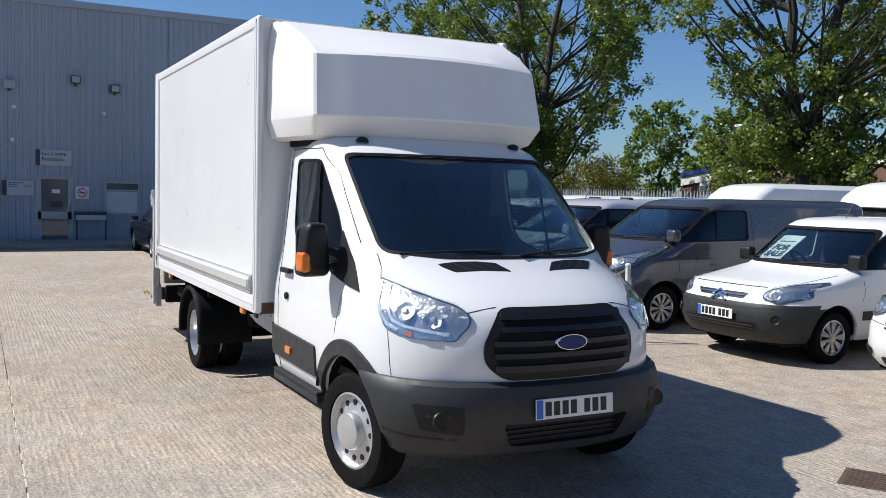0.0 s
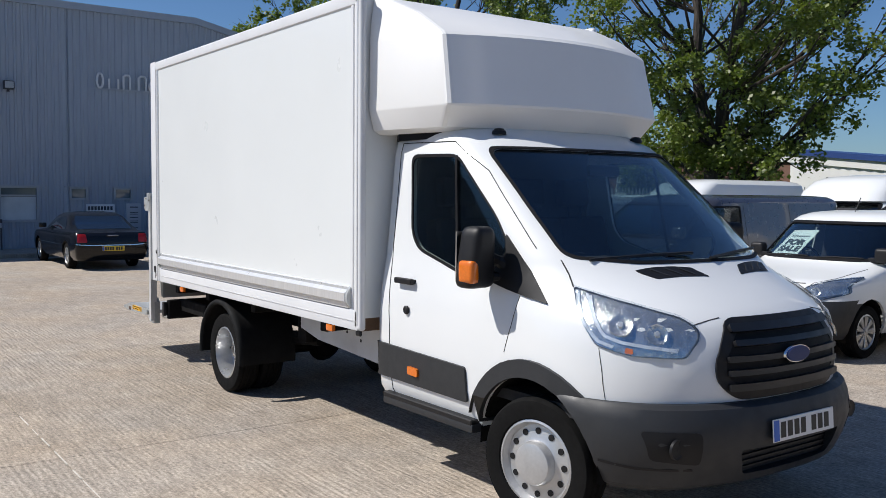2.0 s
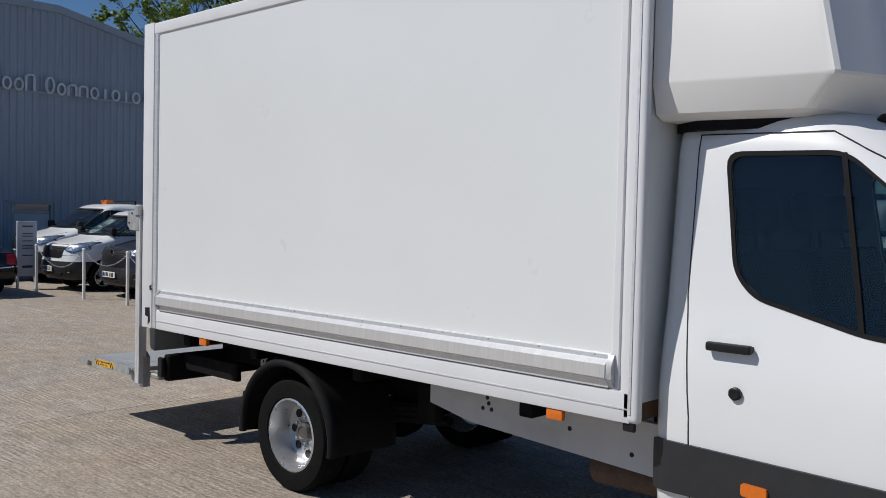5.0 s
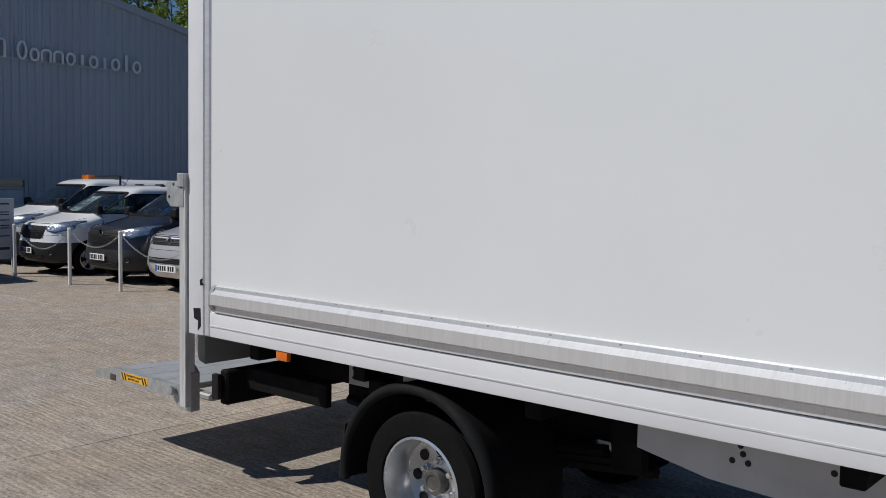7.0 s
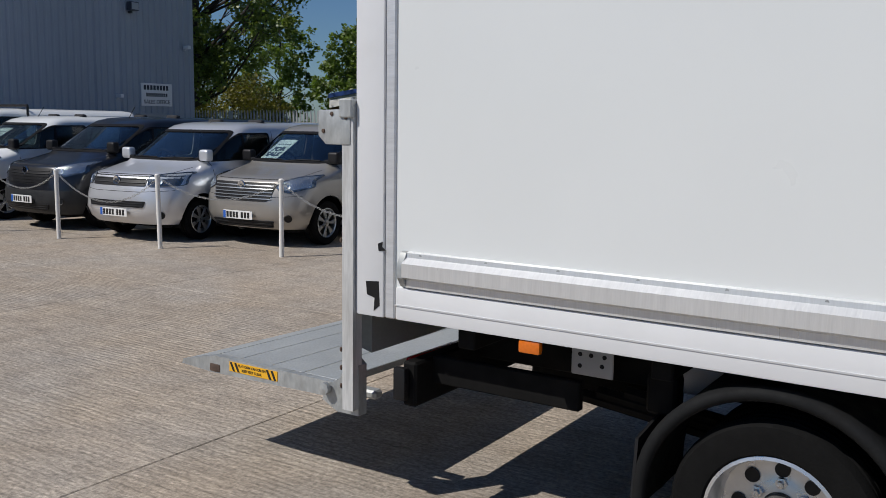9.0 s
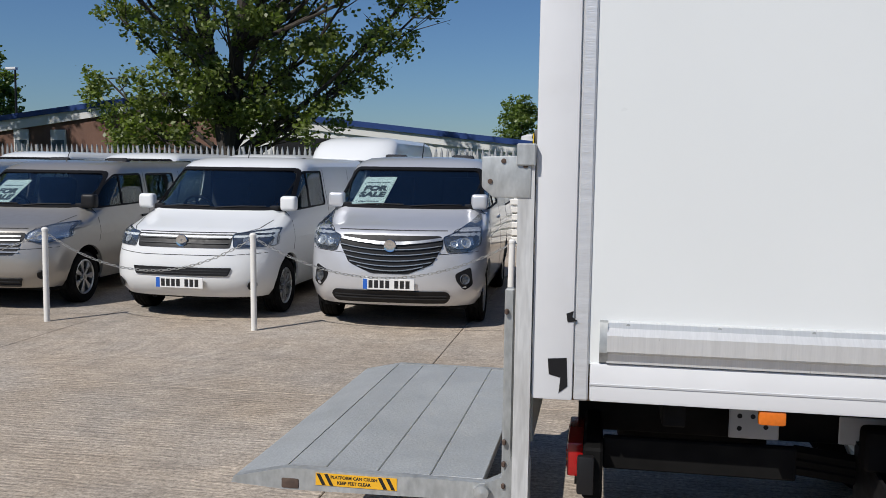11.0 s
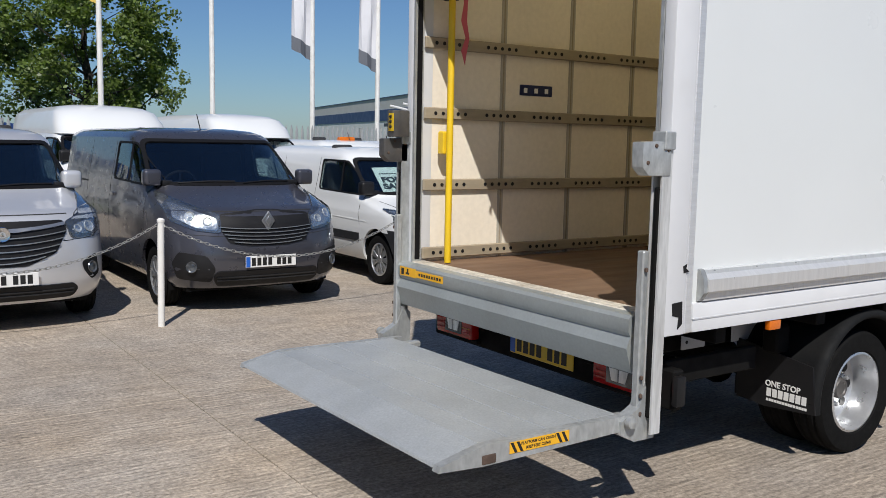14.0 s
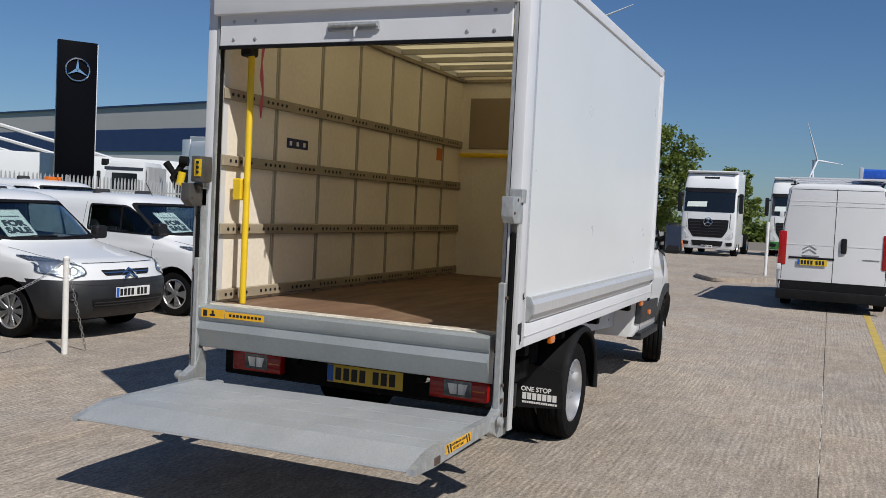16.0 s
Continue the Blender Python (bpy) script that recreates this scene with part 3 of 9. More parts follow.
for side in ("right", "left"):
    sy = -1 if side == "right" else 1
    part("door_window", drape(cab_tree, DOOR_WIN, side, -0.008, 0.005, 0.08), SIDE_GLASS, cabin).visible_shadow = False
    part("window_seal", drape(cab_tree, DOOR_WIN, side, 0.002, 0.008, hole=inset(DOOR_WIN, 0.02)), SEAL, cabin)
    part("window_bar", strip(cab_tree, [(-0.81, 1.975), (-0.70, 1.31)], side, 0.02, 0.003, 0.01), SEAL, cabin)
    # lower dark band, door shut lines
    part("side_moulding", drape(cab_tree, rounded([(-1.505, 0.79), (-0.545, 0.765), (-0.525, 0.565), (-1.505, 0.575)], 0.02), side, 0.016, 0.02), GREY_PLASTIC, cabin, "dark grey side moulding")
    door_line = [(-1.40, 2.07), (-1.40, 1.4), (-1.37, 1.1), (-1.35, 0.9), (-1.34, 0.59), (-1.33, 0.47)]
    part("door_gap", strip(cab_tree, door_line, side, 0.004, 0.003, 0.006, 0.03), SEAM, cabin)
    part("door_gap", strip(cab_tree, [(-0.12, 1.21), (-0.16, 1.05), (-0.21, 0.9)], side, 0.004), SEAM, cabin)
    part("door_gap", strip(cab_tree, [(-1.40, 2.068), (-0.86, 2.06), (-0.55, 1.88), (-0.1, 1.46)], side, 0.004, 0.004, 0.008, 0.03), SEAM, cabin)
    part("bonnet_gap", strip(cab_tree, [(0.04, 1.405), (0.102, 1.337), (0.166, 1.276)], side, 0.005), SEAM, cabin)
    part("wing_gap", strip(cab_tree, [(0.41, 1.005), (0.43, 0.9), (0.45, 0.76)], side, 0.003), SEAM, cabin)
    part("bonnet_gap", strip(cab_tree, [(sy * 0.39, 1.15), (sy * 0.47, 1.138), (sy * 0.56, 1.118)], "front", 0.004), SEAM, cabin)
    # arch flare
    arch = [(0.535 * math.cos(radians(a)), 0.345 + 0.545 * math.sin(radians(a))) for a in range(18, 179, 8)]
    inner = [(0.45 * math.cos(radians(a)), 0.345 + 0.45 * math.sin(radians(a))) for a in range(18, 179, 8)]
    bm = drape(cab_tree, arch + inner[::-1], side, 0.022, 0.03, 0.5)
    part("wheel_arch", bm, GREY_PLASTIC, cabin, "dark grey wheel arch trim")
    # black corner panel that carries the mirror
    part("mirror_panel", drape(cab_tree, rounded([(-0.30, 1.53), (0.085, 1.185), (-0.17, 1.225), (-0.40, 1.27), (-0.27, 1.42)], 0.012), side, 0.012, 0.02), BLACK_PLASTIC, cabin)
    # headlamp: reflector, inner bowls and clear lens
    lamp = rounded([(0.165, 1.278), (0.486, 1.197), (0.642, 1.15), (0.715, 1.10), (0.732, 1.04), (0.717, 0.968), (0.55, 0.975), (0.395, 1.015)], 0.022, 3)
    hl = part("headlamp", drape(cab_tree, lamp, side, 0.004, 0.012, 0.04), LAMP_CHROME, cabin, "clear headlamp with chrome reflectors")
    for guide in ([(0.205, 1.25), (0.30, 1.13), (0.40, 1.035), (0.47, 1.012)], [(0.27, 1.235), (0.35, 1.14), (0.425, 1.06), (0.5, 1.035), (0.69, 1.005)]):
        part("light_guide", strip(cab_tree, guide, side, 0.014, 0.011, 0.009, 0.03), REFLECTOR, hl)
    for k in range(5):
        part("lamp_facet", strip(cab_tree, [(0.25 + 0.022 * k, 1.245 - 0.022 * k), (0.29 + 0.02 * k, 1.215 - 0.022 * k)], side, 0.008, 0.009, 0.006, 0.02), REFLECTOR, hl)
    for lx, lz, lr in ((0.475, 1.11, 0.058), (0.61, 1.078, 0.05)):
        c = cab_tree.ray_cast(Vector((lx, 9 * sy, lz)), Vector((0, -sy, 0)))
        m = Matrix.Translation(c[0] + c[1] * 0.006) @ c[1].to_track_quat("Z", "Y").to_matrix().to_4x4()
        b = bmesh.new()
        lathe(b, [(lr, 0.002), (lr * 0.99, 0.009), (lr * 0.93, 0.008), (lr * 0.7, 0.003), (lr * 0.34, 0.0015), (lr * 0.3, 0.009), (0.0001, 0.013)], 28, axis="z")
        o = part("lamp_bowl", b, LAMP_CHROME, hl)
        o.matrix_local = m
        b = bmesh.new()
        lathe(b, [(lr * 0.3, 0.010), (lr * 0.22, 0.015), (0.0001, 0.016)], 16, axis="z")
        part("bulb_shield", b, LAMP_BOWL, hl).matrix_local = m
    rim = inset(lamp, 0.005)
    part("lamp_edge", drape(cab_tree, lamp, side, 0.009, 0.012, hole=rim), LAMP_DARK, hl)
    part("lamp_lens", drape(cab_tree, lamp, side, 0.022, 0.003, 0.05), CLEAR_LENS, hl).visible_shadow = False
    part("turn_lens", drape(cab_tree, rounded([(0.52, 1.012), (0.55, 1.006), (0.55, 0.985), (0.52, 0.99)], 0.006), side, 0.012, 0.004), AMBER, hl)
    # repeater, handle, lock
    part("side_repeater", drape(cab_tree, rounded([(-1.105, 0.685), (-1.0, 0.68), (-1.0, 0.63), (-1.105, 0.635)], 0.012), side, 0.03, 0.014), AMBER, cabin, "amber side repeater")
    part("handle_cup", drape(cab_tree, [(-1.185 + 0.07 * math.cos(a), 1.205 + 0.05 * math.sin(a)) for a in (math.tau * k / 18 for k in range(18))], side, 0.001, 0.003), material("handle_shadow_paint", (0.7, 0.71, 0.71), 0.4), cabin)
    hb = bmesh.new()
    box(hb, (-1.28, sy * 0.985 - 0.016, 1.185), (-1.09, sy * 0.985 + 0.016, 1.222), 0.012, 3)
    box(hb, (-1.275, sy * 0.955 - 0.03, 1.192), (-1.245, sy * 0.955 + 0.03, 1.215))
    box(hb, (-1.125, sy * 0.955 - 0.03, 1.192), (-1.095, sy * 0.955 + 0.03, 1.215))
    part("door_handle", hb, BLACK_PLASTIC, cabin, "black door handle")
    lk = bmesh.new()
    lathe(lk, [(0.026, 0.0), (0.026, -0.012), (0.02, -0.016), (0.0001, -0.014)], 18, centre=(-1.15, -0.984, 1.026))
    if sy > 0:
        bmesh.ops.transform(lk, matrix=Matrix.Diagonal((1, -1, 1, 1)), verts=lk.verts[:])
    part("door_lock", lk, BLACK_PLASTIC, cabin)
    # step under the door
    part("door_step", boxed((-1.40, min(sy * 0.86, sy * 1.0), 0.40), (-0.46, max(sy * 0.86, sy * 1.0), 0.45), 0.012, 2), GREY_PLASTIC, cabin)
    st = bmesh.new()
    box(st, (-1.40, min(sy * 0.93, sy * 1.0), 0.44), (-0.47, max(sy * 0.93, sy * 1.0), 0.475), 0.006, 1)
    part("sill", st, BLACK_PLASTIC, cabin)
    # mirror
    mi = new("door_mirror")
    mi.parent = cabin
    mi.matrix_local = pose(-0.32, sy * 1.085, 1.405, 0, 0, sy * -8)
    hb = bmesh.new()
    box(hb, (-0.08, -0.1, -0.165), (0.065, 0.1, 0.17), 0.055, 5)
    for q in hb.verts:
        q.co.y *= 1.0 - 0.35 * max(0.0, q.co.z) / 0.17
    bmesh.ops.transform(hb, matrix=Matrix(((1, 0, 0.08, 0), (0, 1, 0, 0), (0, 0, 1, 0), (0, 0, 0, 1))), verts=hb.verts[:])
    part("mirror_housing", hb, BLACK_PLASTIC, mi, "black mirror housing")
    part("mirror_glass", boxed((-0.086, -0.08, -0.13), (-0.0795, 0.08, 0.14)), CHROME, mi)
    am = bmesh.new()
    box(am, (-0.05, sy * 0.072 - 0.032, -0.135), (0.062, sy * 0.072 + 0.033, -0.01), 0.028, 4)
    part("mirror_repeater", am, AMBER, mi, "amber mirror repeater")
    ar = bmesh.new()
    tube(ar, [(0.0, -sy * 0.08, 0.0), (0.02, -sy * 0.14, -0.02), (0.05, -sy * 0.17, -0.04)], [0.035, 0.03, 0.045], 8)
    tube(ar, [(0.0, -sy * 0.08, -0.1), (0.03, -sy * 0.14, -0.11), (0.08, -sy * 0.17, -0.11)], [0.03, 0.025, 0.04], 8)
    part("mirror_arm", ar, BLACK_PLASTIC, mi)
    # marker dome on the roof
    b = bmesh.new()
    lathe(b, [(0.045, 0), (0.042, 0.02), (0.026, 0.036), (0.0001, 0.04)], 18, axis="z", centre=(-0.74, sy * 0.6, 2.105))
    part("marker_dome", b, BLACK_PLASTIC, cabin)

# bumper, grille and badge
BUMPER = [(0.32, -0.1, 0.78, 0.90, 0.62, 2.5), (0.36, -0.1, 0.86, 0.95, 0.68, 2.45), (0.46, -0.1, 0.905, 0.985, 0.72, 2.45), (0.58, -0.1, 0.94, 1.0, 0.76, 2.45),
          (0.68, -0.1, 0.935, 1.008, 0.8, 2.4), (0.735, -0.1, 0.915, 1.005, 0.82, 2.4), (0.755, -0.1, 0.885, 0.995, 0.82, 2.4)]
bb = shell(BUMPER)
bumper_tree = tree_of(bb)
low_grille = rounded([(-0.42, 0.535), (0.42, 0.535), (0.36, 0.40), (-0.36, 0.40)], 0.03)
fog = [rounded([(s * 0.63, 0.635), (s * 0.86, 0.64), (s * 0.82, 0.50), (s * 0.62, 0.475)], 0.025) for s in (-1, 1)]
bumper_mesh = carve("bumper", bb, [round_cutter(0, 0.345, 0.455, -1.5, 1.5), cutter(low_grille, "x", 0.82, 1.2)], [GREY_PLASTIC])
bumper = part("bumper", bumper_mesh, None, cabin, "dark grey plastic front bumper")
part("lower_intake", boxed((0.815, -0.41, 0.405), (0.825, 0.41, 0.53)), BLACK_PLASTIC, bumper)
for k in range(4):
    part("intake_bar", boxed((0.825, -0.37, 0.425 + k * 0.028), (0.84, 0.37, 0.431 + k * 0.028)), BLACK_PLASTIC, bumper)
for s in (-1, 1):
    part("bumper_split", strip(bumper_tree, [(0.46, 0.475), (0.62, 0.455), (0.78, 0.45)], "right" if s < 0 else "left", 0.012, 0.003), BLACK_PLASTIC, bumper)
    # uncut bumper: a flat black skin paints the recess's shade
    part("fog_recess", drape(bumper_tree, fog[(s + 1) // 2], "front", 0.004, 0.006, 0.05), BLACK_PLASTIC, bumper)
    b = bmesh.new()
    c = bumper_tree.ray_cast(Vector((9, s * 0.74, 0.56)), Vector((-1, 0, 0)))
    lathe(b, [(0.05, 0.0), (0.046, 0.012), (0.03, 0.008), (0.0001, 0.012)], 20, axis="x", centre=c[0] + Vector((0.006, 0, 0)))
    part("fog_lamp_blank", b, BLACK_PLASTIC, bumper)
GR = rounded([(-0.385, 1.145), (0.385, 1.145), (0.50, 0.97), (0.50, 0.85), (0.39, 0.765), (-0.39, 0.765), (-0.50, 0.85), (-0.50, 0.97)], 0.06, 4)
gr = part("grille", drape(cab_tree, GR, "front", 0.012, 0.02, 0.06, hole=inset(GR, 0.05)), BLACK_PLASTIC, cabin, "black five-bar grille")
part("grille_back", drape(cab_tree, inset(GR, 0.02), "front", 0.010, 0.006, 0.035), SEAL, gr)
for k in range(5):
    z = 0.83 + k * 0.066
    half = 0.445 if 0.8 < z < 1.0 else 0.395
    part("grille_bar", drape(cab_tree, rounded([(-half, z + 0.014), (half, z + 0.014), (half, z - 0.014), (-half, z - 0.014)], 0.008, 2), "front", 0.034, 0.026, 0.04), GRILLE_BLACK, gr)
c = cab_tree.ray_cast(Vector((9, 0.0, 0.965)), Vector((-1, 0, 0)))
for rad, mat, dx in ((1.0, CHROME, 0.03), (0.9, material("badge_blue", (0.012, 0.03, 0.12), 0.4, spec=0.3), 0.036)):
    b = bmesh.new()
    lathe(b, [(0.108 * rad, 0), (0.103 * rad, 0.01), (0.0001, 0.012)], 32, axis="x")
    bmesh.ops.transform(b, matrix=Matrix.Translation(c[0] + Vector((dx, 0, 0))) @ Matrix.Diagonal((1, 1, 0.42, 1)), verts=b.verts[:])
    part("badge", b, mat, gr)
number_plate(cabin, pose(0.948, 0.0, 0.615, 86, 0, 90) @ pose(0, 0, 0.0))
for s in (-1, 1):
    vent = rounded([(0.385, s * 0.2), (0.305, s * 0.545), (0.40, s * 0.47), (0.462, s * 0.133)], 0.012, 2)
    v = part("bonnet_vent", drape(cab_tree, vent, "top", 0.003, 0.008, 0.06), BLACK_PLASTIC, cabin)
    for k in range(1, 4):
        f = k / 4
        part("vent_rib", strip(cab_tree, [(0.385 - 0.08 * f + 0.01, s * (0.2 + 0.345 * f)), (0.462 - 0.062 * f - 0.01, s * (0.133 + 0.337 * f))], "top", 0.008, 0.006, 0.005), GREY_PLASTIC, v)
for y0, y1 in ((-0.72, -0.1), (0.0, 0.62)):
    p0 = cab_tree.ray_cast(Vector((9, y0, 1.40)), Vector((-1, 0, 0)))[0]
    p1 = cab_tree.ray_cast(Vector((9, y1, 1.43)), Vector((-1, 0, 0)))[0]
    part("wiper", tubed([p0 + Vector((0.012, 0, 0.01)), (p0 + p1) / 2 + Vector((0.03, 0, 0.015)), p1 + Vector((0.012, 0, 0.008))], 0.009, 6), BLACK_PLASTIC, cabin)
# cab inside
part("dashboard", boxed((-0.25, -0.76, 1.05), (0.05, 0.76, 1.33), 0.08, 3), INTERIOR, cabin)
part("instrument_hood", boxed((-0.22, -0.62, 1.28), (0.02, -0.22, 1.40), 0.05, 3), INTERIOR, cabin)
steering_wheel(cabin, -0.33, -0.42, 1.24)
for y in (-0.5, 0.12, 0.56):
    seat(cabin, -0.85, y, 0.82)
part("cab_floor", boxed((-1.38, -0.9, 0.62), (0.3, 0.9, 0.68)), INTERIOR, cabin)
part("cab_bulkhead", boxed((-1.41, -0.8, 0.66), (-1.39, 0.8, 2.1)), material("bulkhead_grey", (0.05, 0.052, 0.055), 0.7, vary=0.1, scale=3), cabin)
part("mirror_mount", boxed((-0.47, -0.13, 1.86), (-0.44, 0.13, 1.93), 0.015, 2), BLACK_PLASTIC, cabin)
for sy in (-1, 1):
    well = bmesh.new()
    lathe(well, [(0.46, -0.14), (0.46, 0.24), (0.0001, 0.25)], 32, centre=(0, 0, 0))
    bmesh.ops.delete(well, geom=[v for v in well.verts if v.co.z < -0.02], context="VERTS")
    bmesh.ops.transform(well, matrix=Matrix.Translation((0, sy * 0.80, 0.345)) @ Matrix.Diagonal((1, -sy, 1, 1)), verts=well.verts[:])
    part("wheel_well", well, CHASSIS, cabin)
    front = wheel(cabin, 0, sy * 0.868, 0.345, 0.345, "dome", sy, 0.2, 0.226)
    front.matrix_local = pose(0, sy * 0.868, 0.345, 0, 0, 11 if sy < 0 else 191)    # steered to the left
    wheel(lorry, -3.97, sy * 0.885, 0.345, 0.345, "dish", sy, 0.195, 0.222)
    wheel(lorry, -3.97, sy * 0.66, 0.345, 0.345, "dish", -sy, 0.195, 0.222)
part("front_axle", tubed([(0, -0.8, 0.33), (0, 0.8, 0.33)], 0.05), CHASSIS, cabin)
ax = bmesh.new()
tube(ax, [(-3.97, -0.8, 0.345), (-3.97, 0.8, 0.345)], 0.07, 12)
lathe(ax, [(0.0001, -0.15), (0.12, -0.1), (0.17, 0), (0.12, 0.1), (0.0001, 0.15)], 16, axis="x", centre=(-3.97, 0, 0.345))
part("rear_axle", ax, CHASSIS, lorry)

# chassis under the box
FRAME_GREY = material("frame_grey_paint", (0.52, 0.53, 0.54), 0.5, vary=0.08, scale=5, grime=0.3, grime_color=(0.2, 0.18, 0.15))
for sy in (-1, 1):
    rail_bm = bmesh.new()
    prism(rail_bm, [(-1.30, 0.52), (-1.30, 0.78), (-3.05, 0.80), (-3.05, 0.66), (-2.75, 0.60)], "y", sy * 0.70, sy * 0.66)
    fr = part("frame_rail", rail_bm, FRAME_GREY, lorry, "pale grey chassis rail")
    for hx, hz in ((-1.75, 0.62), (-2.1, 0.68), (-2.3, 0.72), (-2.62, 0.72), (-2.66, 0.69), (-2.6, 0.69), (-2.63, 0.75)):
        b = bmesh.new()
        lathe(b, [(0.012, 0.0), (0.012, 0.004), (0.0001, 0.005)], 10, centre=(hx, sy * 0.70, hz))
        bmesh.ops.transform(b, matrix=Matrix.Translation((0, sy * 0.002, 0)), verts=b.verts[:])
        part("frame_hole", b, BLACK_PLASTIC, fr)
    part("rear_frame", boxed((-5.5, sy * 0.44 - 0.03, 0.58), (-2.9, sy * 0.44 + 0.03, 0.74), 0.006, 1), CHASSIS, lorry)
    bp = part("bracket_plate", boxed((-4.91, sy * 0.53 - 0.004, 0.60), (-4.72, sy * 0.53 + 0.004, 0.72), 0.004, 1), FRAME_GREY, lorry)
    part("bracket_plate", boxed((-4.5, sy * 0.53 - 0.004, 0.60), (-4.27, sy * 0.53 + 0.004, 0.71), 0.004, 1), FRAME_GREY, lorry)
    part("bump_stop", boxed((-4.48, sy * 0.76 - 0.05, 0.58), (-4.36, sy * 0.76 + 0.05, 0.74), 0.03, 3), CHASSIS, lorry)
    for hx, hz in ((-4.87, 0.69), (-4.82, 0.69), (-4.76, 0.69), (-4.87, 0.64), (-4.77, 0.65)):
        b = bmesh.new()
        lathe(b, [(0.01, 0.0), (0.01, 0.004), (0.0001, 0.005)], 10, centre=(hx, sy * 0.535, hz))
        part("bracket_hole", b, BLACK_PLASTIC, bp)
    part("spring_bracket", boxed((-3.2, sy * 0.62 - 0.04, 0.52), (-3.05, sy * 0.62 + 0.04, 0.78), 0.03, 2), CHASSIS, lorry)
    sp = bmesh.new()
    for k in range(3):
        tube(sp, [(-4.9 + k * 0.12, sy * 0.53, 0.52 + k * 0.02), (-3.97, sy * 0.53, 0.42 + k * 0.03), (-3.05 - k * 0.12, sy * 0.53, 0.52 + k * 0.02)], 0.03, 6)
    part("leaf_spring", sp, CHASSIS, lorry)
    # mudguard over the pair of wheels, with its flap
    mg = bmesh.new()
    prof = []
    for a in range(0, 181, 10):
        prof.append((0.455 * math.cos(radians(a)), 0.455 * math.sin(radians(a))))
    rows = []
    for yy, rr in ((0.52, 0.452), (0.965, 0.452), (0.985, 0.458), (1.008, 0.458), (1.028, 0.449), (1.037, 0.433), (1.032, 0.417), (1.018, 0.408), (1.004, 0.412), (0.99, 0.43), (0.965, 0.436), (0.52, 0.436)):
        rows.append([mg.verts.new((-3.97 + rr * math.cos(radians(a)) * 1.02, sy * yy, 0.36 + rr * math.sin(radians(a)))) for a in range(-8, 189, 7)])
    for r, q in zip(rows, rows[1:] + rows[:1]):
        for i in range(len(r) - 1):
            mg.faces.new((r[i], r[i + 1], q[i + 1], q[i]))
    part("mudguard", mg, MUDGUARD, lorry, "black plastic mudguard", angle=60)
    fl = bmesh.new()
    prism(fl, [(sy * 0.52, 0.62), (sy * 1.0, 0.55), (sy * 1.03, 0.30), (sy * 0.72, 0.275), (sy * 0.54, 0.29)], "x", -4.437, -4.425)
    mf = part("mud_flap", fl, BLACK_PLASTIC, lorry, "black mud flap with white print")
    lettering("print_words", "ONE STOP", 0.045, PLATE_WHITE, mf, pose(-4.438, sy * 0.83, 0.407, 90, 0, -90), 0.001, depth=0.001)
    for k, (w, z, h) in enumerate(((0.25, 0.36, 0.045), (0.25, 0.318, 0.014))):
        n = (7, 15)[k]
        for i in range(n):
            y0 = sy * 0.735 + sy * (w * i / n)
            part("print_bar", boxed((-4.4395, min(y0, y0 + sy * w / n * 0.78), z - h / 2), (-4.4375, max(y0, y0 + sy * w / n * 0.78), z + h / 2)), PLATE_WHITE, mf)
part("cross_member", boxed((-2.98, -0.62, 0.6), (-2.9, 0.62, 0.74), 0.01, 1), CHASSIS, lorry)
part("cross_member", boxed((-5.2, -0.98, 0.755), (-5.12, 0.98, 0.835), 0.006, 1), CHASSIS, lorry)
part("cross_member", boxed((-3.4, -0.98, 0.765), (-3.32, 0.98, 0.835), 0.006, 1), CHASSIS, lorry)
part("cross_member", boxed((-2.2, -0.98, 0.765), (-2.12, 0.98, 0.835), 0.006, 1), CHASSIS, lorry)
part("cross_member", boxed((-4.4, -0.98, 0.765), (-4.32, 0.98, 0.835), 0.006, 1), CHASSIS, lorry)
part("exhaust", tubed([(-0.6, 0.3, 0.42), (-2.2, 0.3, 0.4), (-2.6, 0.34, 0.4), (-3.2, 0.4, 0.42)], 0.04, 10), RUST, lorry)
part("silencer", tubed([(-1.5, -0.42, 0.46), (-1.52, -0.42, 0.46), (-2.1, -0.42, 0.46), (-2.12, -0.42, 0.46)], [0.06, 0.1, 0.1, 0.06], 14), RUST, lorry)
part("fuel_tank", boxed((-2.2, 0.25, 0.38), (-1.3, 0.62, 0.62), 0.05, 3), CHASSIS, lorry)
part("spare_wheel", tubed([(-5.0, 0, 0.44), (-5.0, 0, 0.6)], 0.33, 28), RUBBER, lorry)
